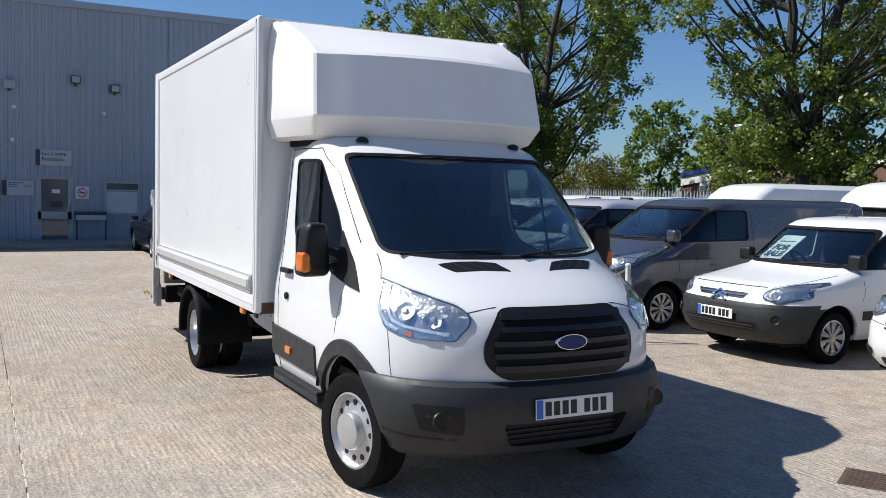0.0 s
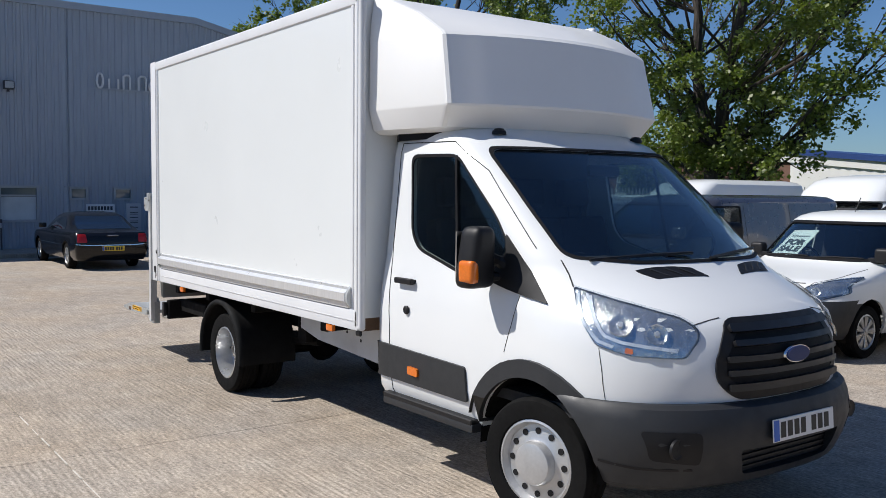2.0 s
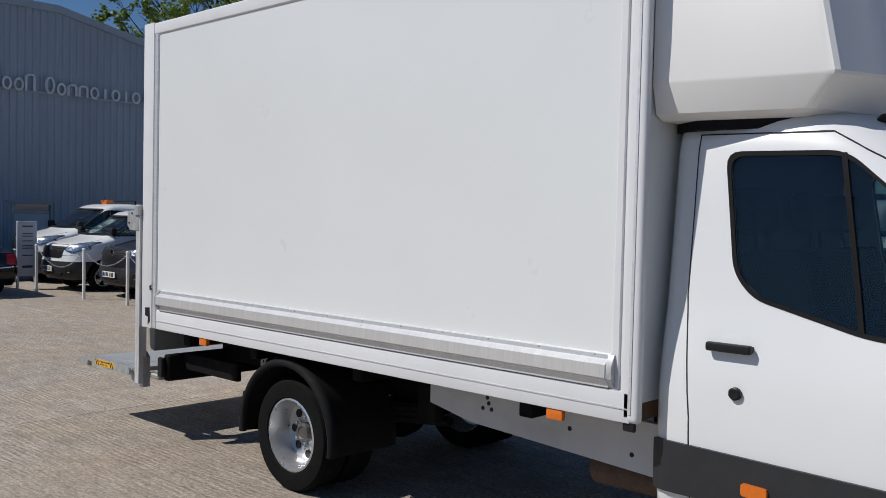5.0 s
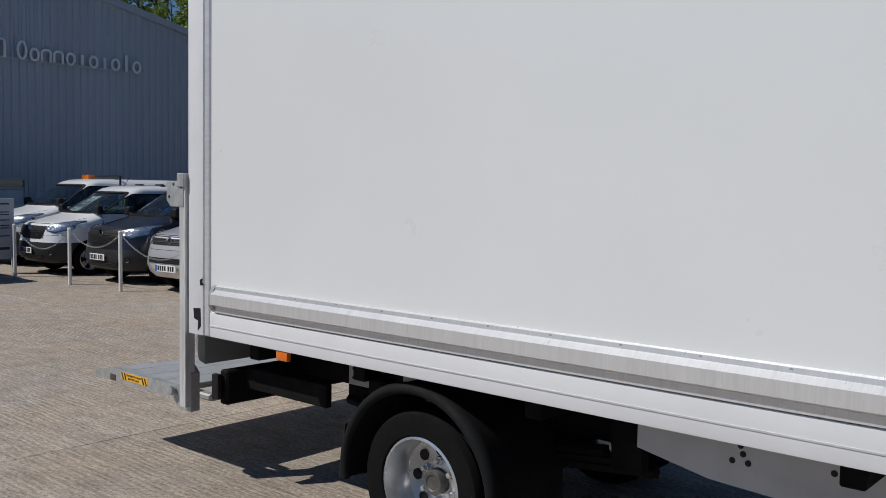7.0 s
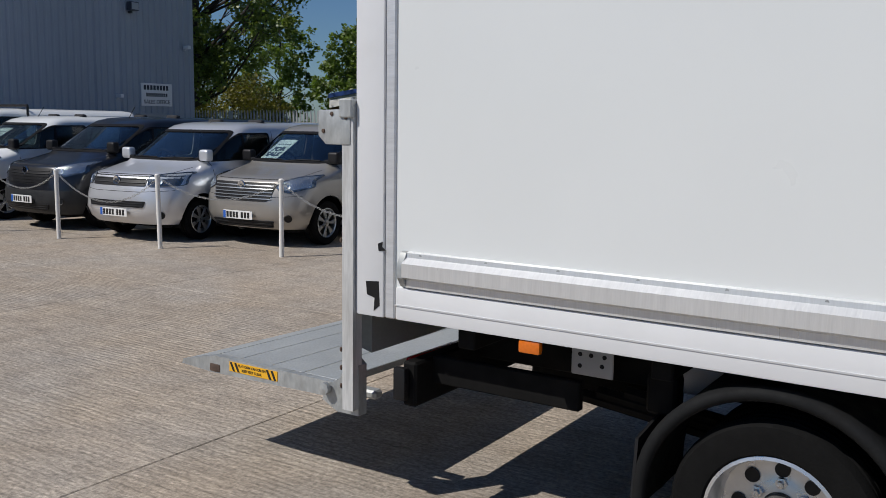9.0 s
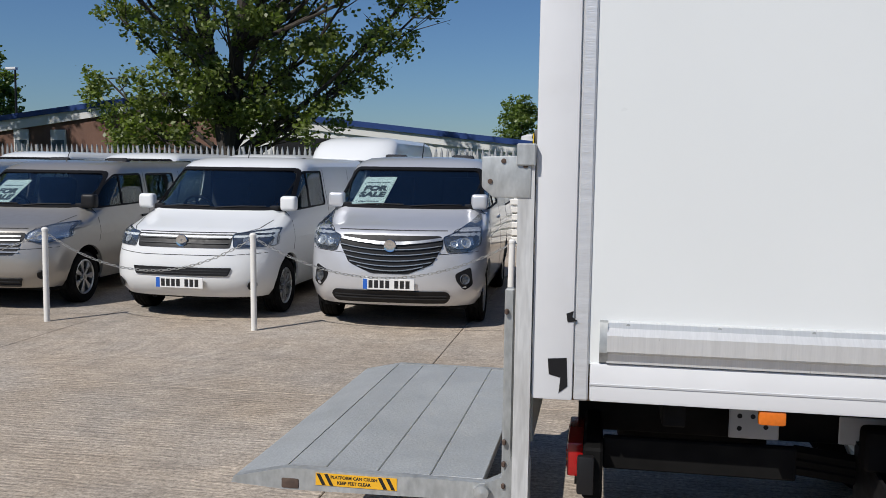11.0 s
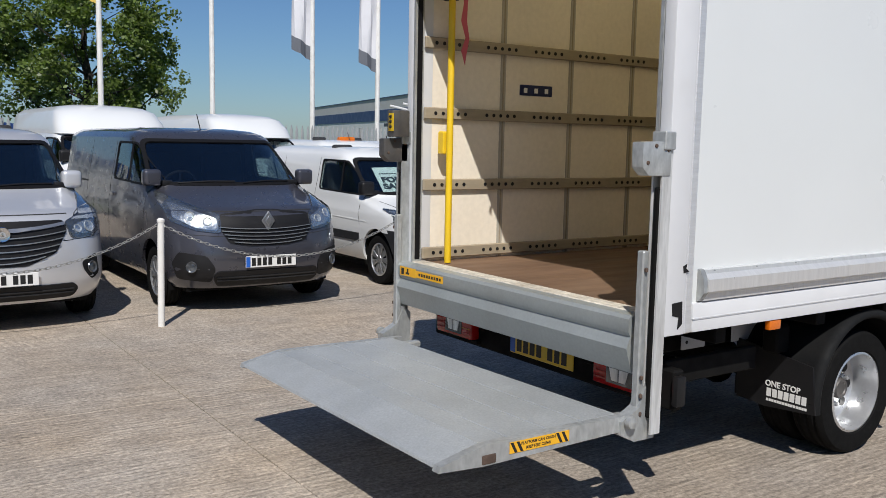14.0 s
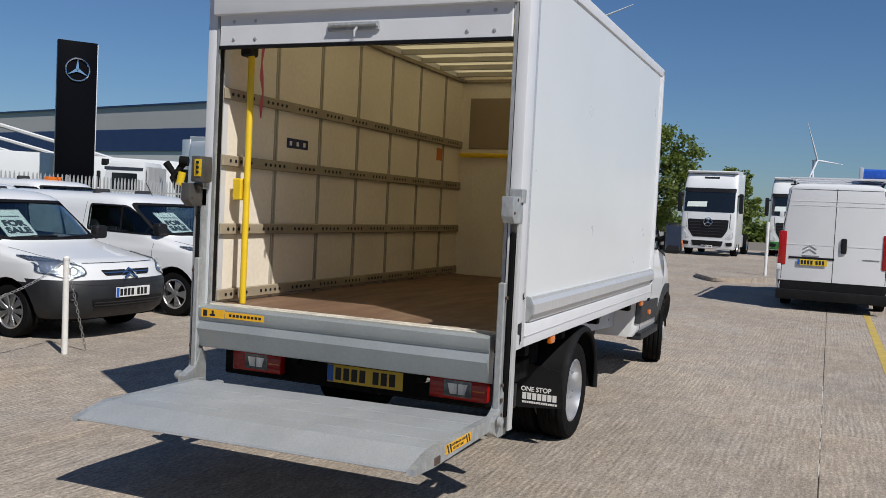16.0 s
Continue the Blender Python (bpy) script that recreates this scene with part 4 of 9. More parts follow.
# rear guard bar with the lamps
part("guard_bar", boxed((-5.47, -0.98, 0.47), (-5.40, 0.98, 0.66), 0.01, 1), CHASSIS, lorry)
part("guard_arm", boxed((-5.40, -0.86, 0.55), (-4.72, -0.82, 0.67), 0.006, 1), CHASSIS, lorry)
part("guard_arm", boxed((-5.40, 0.82, 0.55), (-4.72, 0.86, 0.67), 0.006, 1), CHASSIS, lorry)
for y0, y1 in ((-0.875, -0.515), (0.51, 0.875)):
    rl = part("rear_lamp", boxed((-5.53, y0, 0.515), (-5.47, y1, 0.645), 0.012, 2), RED_LENS, lorry, "red rear lamp with clear centre")
    ym = (y0 + y1) / 2
    part("lamp_frame", boxed((-5.5325, ym - 0.085, 0.535), (-5.5305, ym + 0.085, 0.628), 0.0, 1), LAMP_DARK, rl)
    for k in range(3):
        part("lens_rib", boxed((-5.534, y0 + 0.012, 0.545 + k * 0.03), (-5.5305, ym - 0.09, 0.553 + k * 0.03)), AMBER if k == 1 else RED_LENS, rl)
        part("lens_rib", boxed((-5.534, ym + 0.09, 0.545 + k * 0.03), (-5.5305, y1 - 0.012, 0.553 + k * 0.03)), RED_LENS, rl)
    for q in (-1, 1):
        b = bmesh.new()
        prism(b, [(ym + q * 0.004, 0.61), (ym + q * 0.062, 0.61), (ym + q * 0.045, 0.55), (ym + q * 0.004, 0.55)][::q], "x", -5.536, -5.529)
        part("clear_lens", b, REFLECTOR, rl)
    part("lamp_guard", boxed((-5.50, y0 - 0.02, 0.495), (-5.46, y1 + 0.02, 0.515)), CHASSIS, lorry)
part("guard_end", boxed((-5.49, -1.02, 0.5), (-5.43, -0.985, 0.64), 0.01, 2), BLACK_PLASTIC, lorry)
number_plate(lorry, pose(-5.478, -0.06, 0.565, 90, 0, -90), True)
b = bmesh.new()
lathe(b, [(0.045, 0), (0.04, -0.006), (0.0001, -0.008)], 24, axis="x", centre=(0, 0, 0))
bmesh.ops.transform(b, matrix=Matrix.Translation((-5.472, -0.46, 0.60)) @ Matrix.Diagonal((1, 1, 0.45, 1)), verts=b.verts[:])
part("badge", b, CHROME, lorry)

# the box body
X0, X1, W, Z0, Z1 = -5.645, -1.535, 1.055, 0.85, 3.035
STRIP_GREY = material("joint_strip", (0.4, 0.37, 0.31), 0.5, vary=0.1, scale=5)
body = new("box_body")
body.parent = lorry
for sy in (-1, 1):
    s = lambda a, b: (min(sy * a, sy * b), max(sy * a, sy * b))
    y0, y1 = s(W - 0.045, W - 0.012)
    part("side_panel", boxed((X0 + 0.05, y0, 0.98), (X1 - 0.03, y1, Z1 - 0.05)), PANEL_WHITE, body, "smooth white side panel")
    y0, y1 = s(W - 0.05, W)
    part("top_rail", boxed((X0, y0, Z1 - 0.085), (X1, y1, Z1), 0.018, 3), TRIM_WHITE, body)
    part("bottom_rail", boxed((X0 + 0.19, y0, Z0), (X1 - 0.02, y1, Z0 + 0.135), 0.01, 2), TRIM_WHITE, body)
    part("bottom_lip", boxed((X0 + 0.19, *[s(W - 0.05, W + 0.003)[0]], Z0 + 0.058), (X1 - 0.02, s(W - 0.05, W + 0.003)[1], Z0 + 0.064)), ALUMINIUM, body)
    part("front_post", boxed((X1 - 0.075, y0, Z0), (X1 + 0.02, s(W - 0.05, W + 0.002)[1] if sy > 0 else y1, Z1 - 0.002), 0.028, 4), TRIM_WHITE, body)
    part("corner_seal", boxed((X1 - 0.026, *[s(W - 0.03, W + 0.0035)[0]], Z0 + 0.04), (X1 - 0.014, s(W - 0.03, W + 0.0035)[1], Z1 - 0.05)), ALUMINIUM, body)
    part("post_strip", boxed((X1 - 0.115, *[s(W - 0.02, W - 0.002)[0]], Z0 + 0.13), (X1 - 0.078, s(W - 0.02, W - 0.002)[1], Z1 - 0.08), 0.004, 1), TRIM_WHITE, body)
    yy = s(W - 0.062, W + 0.004)
    part("rear_post", boxed((X0 - 0.01, yy[0], Z0 + 0.0), (X0 + 0.132, yy[1], Z1 + 0.004), 0.008, 2), TRIM_WHITE, body)
    yy = s(W - 0.03, W - 0.001)
    part("post_strip", boxed((X0 + 0.136, yy[0], Z0 + 0.0), (X0 + 0.185, yy[1], Z1 - 0.08), 0.006, 1), ALUMINIUM, body)
    # rub rail: sloped shoulder, flat face, lower web
    rr = bmesh.new()
    prism(rr, [(sy * (W - 0.012), 1.135), (sy * (W + 0.004), 1.13), (sy * (W + 0.006), 1.112), (sy * (W + 0.034), 1.09), (sy * (W + 0.034), 1.035), (sy * (W + 0.006), 1.022),
               (sy * (W + 0.006), 0.99), (sy * (W - 0.012), 0.985)], "x", -5.40, -1.66)
    rub = part("rub_rail", rr, RAIL_ALU, body, "aluminium rub rail along the side")
    for xe in (-5.425, -1.66):
        e = bmesh.new()
        prism(e, [(sy * (W - 0.012), 1.135), (sy * (W + 0.005), 1.13), (sy * (W + 0.03), 1.085), (sy * (W + 0.03), 1.03), (sy * (W + 0.005), 0.995), (sy * (W - 0.012), 0.985)], "x", xe, xe + 0.028)
        part("rail_end", e, GALVANISED, rub)
    for k in range(13):
        for zz in (1.122, 1.004):
            b = bmesh.new()
            lathe(b, [(0.007, 0), (0.006, -0.003), (0.0001, -0.005)], 8, centre=(0, 0, 0))
            bmesh.ops.transform(b, matrix=Matrix.Translation((-5.33 + k * 0.3, sy * (W + 0.005), zz)) @ Matrix.Diagonal((1, -sy, 1, 1)) @ Matrix.Diagonal((1, -1, 1, 1)), verts=b.verts[:])
            part("screw", b, GALVANISED, rub)
    for mx in (-4.845, -1.945):
        part("side_marker", boxed((mx - 0.045, sy * (W - 0.02) - 0.015, 0.80), (mx + 0.045, sy * (W - 0.02) + 0.015, 0.85), 0.01, 2), AMBER, body, "amber side marker lamp")
    # worn patches where the corner plate has lost its paint
    w = bmesh.new()
    prism(w, [(-5.60, 0.995), (-5.535, 1.0), (-5.53, 0.90), (-5.56, 0.875), (-5.555, 0.93), (-5.595, 0.94)], "y", sy * (W + 0.0035), sy * (W + 0.006))
    part("scuff", w, BLACK_PLASTIC, body, "black scuff on the corner")
    w = bmesh.new()
    prism(w, [(-5.54, 1.155), (-5.515, 1.165), (-5.52, 1.145), (-5.50, 1.13), (-5.535, 1.125)], "y", sy * (W + 0.0035), sy * (W + 0.006))
    part("scuff", w, BLACK_PLASTIC, body)
    part("corner_bracket", boxed((X1 - 0.06, sy * (W - 0.02) - 0.01, Z0 - 0.035), (X1 + 0.0, sy * (W - 0.02) + 0.01, Z0 + 0.05), 0.006, 1), BLACK_PLASTIC, body)
    # inside lining, upright strips and lashing rails
    yi, yo = sy * (W - 0.047), sy * (W - 0.06)
    part("side_lining", boxed((X0 + 0.06, min(yi, yo), 0.93), (X1 - 0.06, max(yi, yo), Z1 - 0.1)), PLY, body, "cream plywood lining")
    for k in range(10):
        xs = -4.97 + k * 0.585
        if xs > X1 - 0.15:
            break
        ys = s(W - 0.066, W - 0.06)
        part("lining_strip", boxed((xs - 0.022, ys[0], 0.93), (xs + 0.022, ys[1], Z1 - 0.1), 0.002, 1), STRIP_GREY, body)
        part("strip_joint", boxed((xs - 0.004, s(W - 0.068, W - 0.066)[0], 0.93), (xs + 0.004, s(W - 0.068, W - 0.066)[1], Z1 - 0.1)), LASH, body)
    for z in (0.985, 1.41, 1.85, 2.275):
        ys = s(W - 0.088, W - 0.067)
        lr = part("lashing_rail", boxed((X0 + 0.06, ys[0], z - 0.036), (X1 - 0.07, ys[1], z + 0.036), 0.006, 1), LASH, body, "slotted lashing rail")
        ye = s(W - 0.0895, W - 0.0878)
        hole = bmesh.new()
        lathe(hole, [(0.012, -0.0009), (0.012, 0.0009)], 10)
        hole_mesh = mesh_of("rail_slot", hole, BLACK_PLASTIC)
        for k in range(68):
            if (k % 7) < 5:
                part("rail_slot", hole_mesh, None, lr).matrix_local = pose(X0 + 0.14 + k * 0.056, (ye[0] + ye[1]) / 2, z)
for sy in (-1, 1):
    part("door_seal", boxed((X0 + 0.004, min(sy * (W - 0.064), sy * (W - 0.085)), 0.95), (X0 + 0.04, max(sy * (W - 0.064), sy * (W - 0.085)), 2.72)), SEAL, body)
WORN_SILL = material("worn_sill_timber", (0.56, 0.52, 0.44), 0.75, vary=0.2, scale=9, fine=0.3, fine_scale=45, grime=0.5, grime_color=(0.2, 0.14, 0.09))
part("sill_strip", boxed((X0 - 0.012, -W + 0.07, 0.925), (X0 + 0.085, W - 0.07, 0.939), 0.004, 1), WORN_SILL, body, "worn pale timber sill at the load floor's edge")
part("front_wall", boxed((X1 - 0.045, -W + 0.05, 0.93), (X1 - 0.012, W - 0.05, Z1 - 0.02)), PANEL_WHITE, body)
part("bulkhead_lining", boxed((X1 - 0.06, -W + 0.06, 0.93), (X1 - 0.047, W - 0.06, 2.98)), PLY, body)
# brown board stands for the luton opening, its dark depth put in as colour
part("bulkhead_panel", boxed((X1 - 0.07, -0.9, 2.24), (X1 - 0.061, 0.9, 2.76), 0.003, 1), LUTON_BROWN, body)
for yy in (-0.88, -0.42, 0.03, 0.5, 0.86):
    part("bulkhead_strip", boxed((X1 - 0.068, yy - 0.022, 0.93), (X1 - 0.061, yy + 0.022, 1.95), 0.002, 1), PLY, body)
part("bulkhead_bar", tubed([(X1 - 0.11, -0.97, 2.17), (X1 - 0.11, 0.97, 2.17)], 0.025, 10), YELLOW_PAINT, body, "yellow load bar")
part("roof", boxed((X0 - 0.005, -W + 0.052, Z1 - 0.03), (X1 - 0.05, W - 0.052, Z1 - 0.008), 0.004, 1), ROOF_GRP, body, "pale translucent roof sheet")
for k in range(9):
    xs = X0 + 0.45 + k * 0.43
    part("roof_bow", boxed((xs - 0.014, -W + 0.052, Z1 - 0.08), (xs + 0.014, W - 0.052, Z1 - 0.031), 0.004, 1), STRIP_GREY, body)
for sy in (-1, 1):
    part("eaves_rail", boxed((X0 + 0.06, min(sy * (W - 0.06), sy * (W - 0.09)), Z1 - 0.12), (X1 - 0.06, max(sy * (W - 0.06), sy * (W - 0.09)), Z1 - 0.085), 0.004, 1), LASH, body)
part("front_rail", boxed((X1 - 0.085, -W + 0.095, Z1 - 0.12), (X1 - 0.0605, W - 0.095, Z1 - 0.085), 0.004, 1), LASH, body)
part("load_floor", boxed((X0 + 0.02, -W + 0.047, 0.84), (X1 - 0.046, W - 0.047, 0.93)), FLOOR_PLY, body, "worn brown plywood floor")
part("threshold", boxed((X0 - 0.008, -W + 0.07, 0.90), (X0 + 0.05, W - 0.07, 0.934), 0.004, 1), material("worn_threshold", (0.42, 0.4, 0.36), 0.6, vary=0.3, scale=40, fine=0.3, fine_scale=90, stretch=(2, 0.3, 1), grime=0.5, grime_color=(0.2, 0.14, 0.09)), body)
# rear frame: header, roller door curtain, seals
part("rear_header", boxed((X0 - 0.055, -W + 0.062, 2.74), (X0 + 0.05, W - 0.062, Z1 + 0.004), 0.008, 2), TRIM_WHITE, body)
door = part("roller_door", boxed((X0 - 0.02, -W + 0.09, 2.55), (X0 + 0.005, W - 0.09, 2.745), 0.006, 1), TRIM_WHITE, body, "raised white roller door")
part("door_seal", boxed((X0 - 0.024, -W + 0.09, 2.535), (X0 + 0.008, W - 0.09, 2.552)), SEAL, door)
lt = bmesh.new()
box(lt, (X0 - 0.035, -0.16, 2.615), (X0 - 0.02, 0.18, 2.665), 0.004, 1)
tube(lt, [(X0 - 0.045, -0.02, 2.63), (X0 - 0.075, -0.02, 2.60), (X0 - 0.075, -0.02, 2.57)], 0.009, 8)
tube(lt, [(X0 - 0.045, -0.15, 2.645), (X0 - 0.045, 0.16, 2.645)], 0.011, 8)
part("door_latch", lt, GALVANISED, door)
for yy in (-0.86, -0.7, 0.7, 0.86):
    for zz in (2.59, 2.70):
        b = bmesh.new()
        lathe(b, [(0.012, 0), (0.01, -0.004), (0.0001, -0.006)], 10, axis="x", centre=(X0 - 0.02, yy, zz))
        part("rivet", b, GALVANISED, door)
for sy in (-1, 1):
    yy = sy * (W - 0.075)
    part("door_track", boxed((X0 - 0.012, yy - 0.009, 0.93), (X0 + 0.05, yy + 0.009, 2.74)), GALVANISED, body)
# luton head
hb = bmesh.new()
rings = []
for z, cx, hr, hf, bulge in ((2.125, -0.99, 0.94, 0.82, 0.13), (2.15, -0.93, 0.99, 0.875, 0.17), (2.268, -0.83, 1.022, 0.912, 0.2), (2.282, -0.826, 1.024, 0.914, 0.2), (2.70, -0.92, 1.022, 0.888, 0.2),
                             (2.725, -0.945, 1.021, 0.885, 0.195), (2.86, -1.16, 1.01, 0.905, 0.12), (2.985, -1.45, 0.99, 0.945, 0.02), (2.998, -1.49, 0.965, 0.925, 0.01)):
    pts = [(X1, -hr), (X1 + 0.3 * (cx - X1), -hr + 0.3 * (hr - hf)), (cx - 0.04, -hf - 0.004), (cx - 0.012, -hf + 0.004), (cx + 0.004, -hf + 0.022)]
    pts += [(cx + 0.01 + bulge * (1 - (k / 6 - 1) ** 2) ** 1.0, hf * 0.95 * (k / 6 - 1)) for k in range(13)]
    pts += [(p[0], -p[1]) for p in pts[4::-1]]
    rings.append([hb.verts.new((x, y + 0.045, z)) for x, y in pts])
for r, q in zip(rings, rings[1:]):
    for i in range(len(r)):
        j = (i + 1) % len(r)
        hb.faces.new((r[i], r[j], q[j], q[i]))
hb.faces.new(rings[0][::-1])
hb.faces.new(rings[-1])
sl = bmesh.new()
lower = [[sl.verts.new((v.co.x - (0.02 if v.co.x > X1 + 0.1 else 0), 0.045 + (v.co.y - 0.045) * (0.985 if v.co.x > X1 + 0.1 else 0.86), z)) for v in rings[0]] for z in (2.085, 2.128)]
for i in range(len(lower[0])):
    j = (i + 1) % len(lower[0])
    sl.faces.new((lower[0][i], lower[0][j], lower[1][j], lower[1][i]))
sl.faces.new(lower[0][::-1])
sl.faces.new(lower[1])
part("luton_head", hb, FAIRING_WHITE, body, "moulded off-white luton head over the cab", angle=14)
part("roof_seal", sl, SEAL, body, "black rubber seal over the cab roof")
# tail lift
lift = new("tail_lift")
lift.parent = lorry
lift.matrix_local = pose(0.045, 0, 0)
for sy in (-1, 1):
    s = lambda a, b: (min(sy * a, sy * b), max(sy * a, sy * b))
    c = bmesh.new()
    ys = s(1.015, 1.075)
    prism(c, [(-5.76, ys[0]), (-5.76, ys[0] + 0.01), (-5.715, ys[0] + 0.01), (-5.715, ys[1] - 0.01), (-5.76, ys[1] - 0.01), (-5.76, ys[1]), (-5.703, ys[1]), (-5.703, ys[0])], "z", 0.43, 1.68)
    part("lift_column", c, WORN_WHITE if sy < 0 else GALVANISED, lift, "worn white lift column" if sy < 0 else "dull steel lift column")
    part("runner", boxed((-5.76, sy * 1.045 - 0.015, 0.5), (-5.72, sy * 1.045 + 0.015, 1.5), 0.006, 1), CHASSIS, lift)
    ya = s(0.99, 1.03)
    part("carriage_arm", boxed((-5.802, ya[0], 0.45), (-5.766, ya[1], 1.23), 0.006, 1), GALVANISED, lift)
    for zz in (0.52, 0.6, 0.68, 1.15):
        part("arm_bolt", boxed((-5.80, sy * 1.04 - 0.008, zz - 0.01), (-5.786, sy * 1.04 + 0.008, zz + 0.01), 0.004, 1), RUST, lift)
    ys = s(1.015, 1.08)
    cap = bmesh.new()
    prism(cap, [(-5.885, 1.69), (-5.715, 1.695), (-5.715, 1.55), (-5.845, 1.55), (-5.885, 1.585)], "y", *ys)
    bevel_all(cap, 0.006, 2)
    # the far cap takes a darker grey than its near twin
    cp = part("column_cap", cap, GALVANISED if sy < 0 else HUB_GREY, lift)
    for bx0, bz0 in ((-5.81, 1.675), (-5.855, 1.605), (-5.735, 1.66)):
        b = bmesh.new()
        lathe(b, [(0.009, 0.0), (0.008, -0.004), (0.0001, -0.005)], 10, centre=(bx0, ys[0], bz0))
        part("cap_bolt", b, RUST, cp)
    part("cap_plate", boxed((-5.765, ys[0] - 0.01, 1.66), (-5.70, ys[1] + 0.003, 1.735), 0.004, 1), GALVANISED, lift)
    hg = bmesh.new()
    prism(hg, [(-5.82, 0.40), (-5.70, 0.40), (-5.70, 0.62), (-5.75, 0.66), (-5.80, 0.55), (-5.90, 0.50), (-5.90, 0.44)], "y", sy * 0.985, sy * 1.04)
    part("hinge_plate", hg, GALVANISED, lift)
    b = bmesh.new()
    lathe(b, [(0.028, 0), (0.026, -0.02), (0.0001, -0.025)], 14, centre=(-5.867, -1.055, 0.5))
    if sy > 0:
        bmesh.ops.transform(b, matrix=Matrix.Diagonal((1, -1, 1, 1)), verts=b.verts[:])
    part("hinge_pin", b, GALVANISED, lift)
beam = bmesh.new()
prism(beam, [(-5.70, 0.935), (-5.775, 0.935), (-5.79, 0.92), (-5.79, 0.862), (-5.775, 0.84), (-5.80, 0.79), (-5.76, 0.675), (-5.70, 0.66)], "y", -0.95, 1.03)
bb2 = part("lift_beam", beam, BEAM_GREY, lift, "pale galvanised cross beam")
b = bmesh.new()
box(b, (-5.7925, 0.79, 0.865), (-5.7905, 0.965, 0.918))
st = part("warning_sticker", b, STICKER_YELLOW, bb2, "yellow warning sticker")
part("warning_sticker", boxed((-5.7925, 0.5, 0.87), (-5.7905, 0.785, 0.91)), STICKER_YELLOW, bb2)
for i in range(9):
    y0 = 0.52 + i * 0.027
    part("sticker_bar", boxed((-5.7935, y0, 0.882), (-5.7925, y0 + 0.018, 0.898)), PLATE_INK, bb2)
for y0, y1, z0, z1 in ((0.92, 0.95, 0.872, 0.91), (0.86, 0.9, 0.876, 0.888), (0.87, 0.885, 0.888, 0.91)):
    part("sticker_bar", boxed((-5.7935, y0, z0), (-5.7925, y1, z1)), PLATE_INK, bb2)
pl = new("lift_platform")
pl.parent = lift
pl.matrix_local = pose(0, 0, 0.027, -0.9, 0, 0)
edges = [-5.87, -6.07, -6.27, -6.47, -6.62]
for a, b in zip(edges, edges[1:]):
    part("platform_plank", boxed((b + 0.0015, -0.985, 0.44), (a - 0.0015, 0.905, 0.475), 0.003, 1), PLATFORM, pl)
wedge = bmesh.new()
prism(wedge, [(-6.6215, 0.475), (-6.822, 0.428), (-6.827, 0.418), (-6.817, 0.413), (-6.6215, 0.44)], "y", -0.985, 0.905)
part("platform_wedge", wedge, PLATFORM, pl)
for sy, ya, yb in ((-1, -1.03, -0.9865), (1, 0.9065, 0.945)):
    e = bmesh.new()
    prism(e, [(-5.80, 0.475), (-6.61, 0.478), (-6.82, 0.43), (-6.83, 0.407), (-6.62, 0.395), (-5.80, 0.41)], "y", ya, yb)
    part("platform_edge", e, GALVANISED, pl)
    part("edge_catch", boxed((-6.63, ya - 0.004, 0.40), (-6.56, yb + 0.004, 0.44), 0.008, 2), RUST, pl)
tape = new("warning_tape")
tape.parent = pl
part("tape_base", boxed((-6.495, -1.0325, 0.422), (-6.185, -1.0305, 0.468)), STICKER_YELLOW, tape, "black and yellow warning tape")
for k in range(2):
    for x0 in ((-6.47, -6.44) if k == 0 else (-6.235, -6.205)):
        b = bmesh.new()
        prism(b, [(x0, 0.424), (x0 + 0.014, 0.424), (x0 - 0.008, 0.466), (x0 - 0.022, 0.466)], "y", -1.0335, -1.0325)
        part("tape_stripe", b, PLATE_INK, tape)
lettering("tape_word", "PLATFORM CAN CRUSH", 0.0165, PLATE_INK, tape, pose(-6.348, -1.0327, 0.455, 90, 0, 0), 0.0004, depth=0.0006)
lettering("tape_word", "KEEP FEET CLEAR", 0.0165, PLATE_INK, tape, pose(-6.348, -1.0327, 0.435, 90, 0, 0), 0.0004, depth=0.0006)
part("arm_link", boxed((-5.9, -0.9, 0.43), (-5.72, -0.84, 0.47), 0.01, 1), GALVANISED, lift)
part("arm_link", boxed((-5.9, 0.82, 0.43), (-5.72, 0.88, 0.47), 0.01, 1), GALVANISED, lift)
# control box on the far column, grab pole and strap inside
part("control_box", boxed((-5.86, 0.96, 1.70), (-5.74, 1.03, 1.86), 0.01, 2), HUB_GREY, lift)
ctl = part("control_face", boxed((-5.865, 0.95, 1.735), (-5.86, 1.0, 1.84)), YELLOW_PAINT, lift)
for zz in (1.76, 1.79, 1.82):
    b = bmesh.new()
    lathe(b, [(0.01, 0), (0.009, -0.008), (0.0001, -0.009)], 10, axis="x", centre=(-5.865, 0.975, zz))
    part("control_button", b, PLATE_INK, ctl)
part("grab_pole", tubed([(-5.47, 0.86, 0.935), (-5.47, 0.86, 2.50), (-5.46, 0.88, 2.6)], 0.021, 12), YELLOW_PAINT, lorry, "yellow grab pole")
part("pole_box", boxed((-5.50, 0.885, 1.60), (-5.44, 0.95, 1.74), 0.008, 1), YELLOW_PAINT, lorry)
part("pole_bracket", boxed((-5.50, 0.84, 2.52), (-5.42, 0.93, 2.60), 0.01, 1), BLACK_PLASTIC, lorry)
sb = bmesh.new()
pts = [(-5.40, 0.82, 2.62), (-5.385, 0.83, 2.5), (-5.41, 0.82, 2.4), (-5.375, 0.82, 2.3), (-5.405, 0.82, 2.22), (-5.39, 0.82, 2.14)]
rows = []
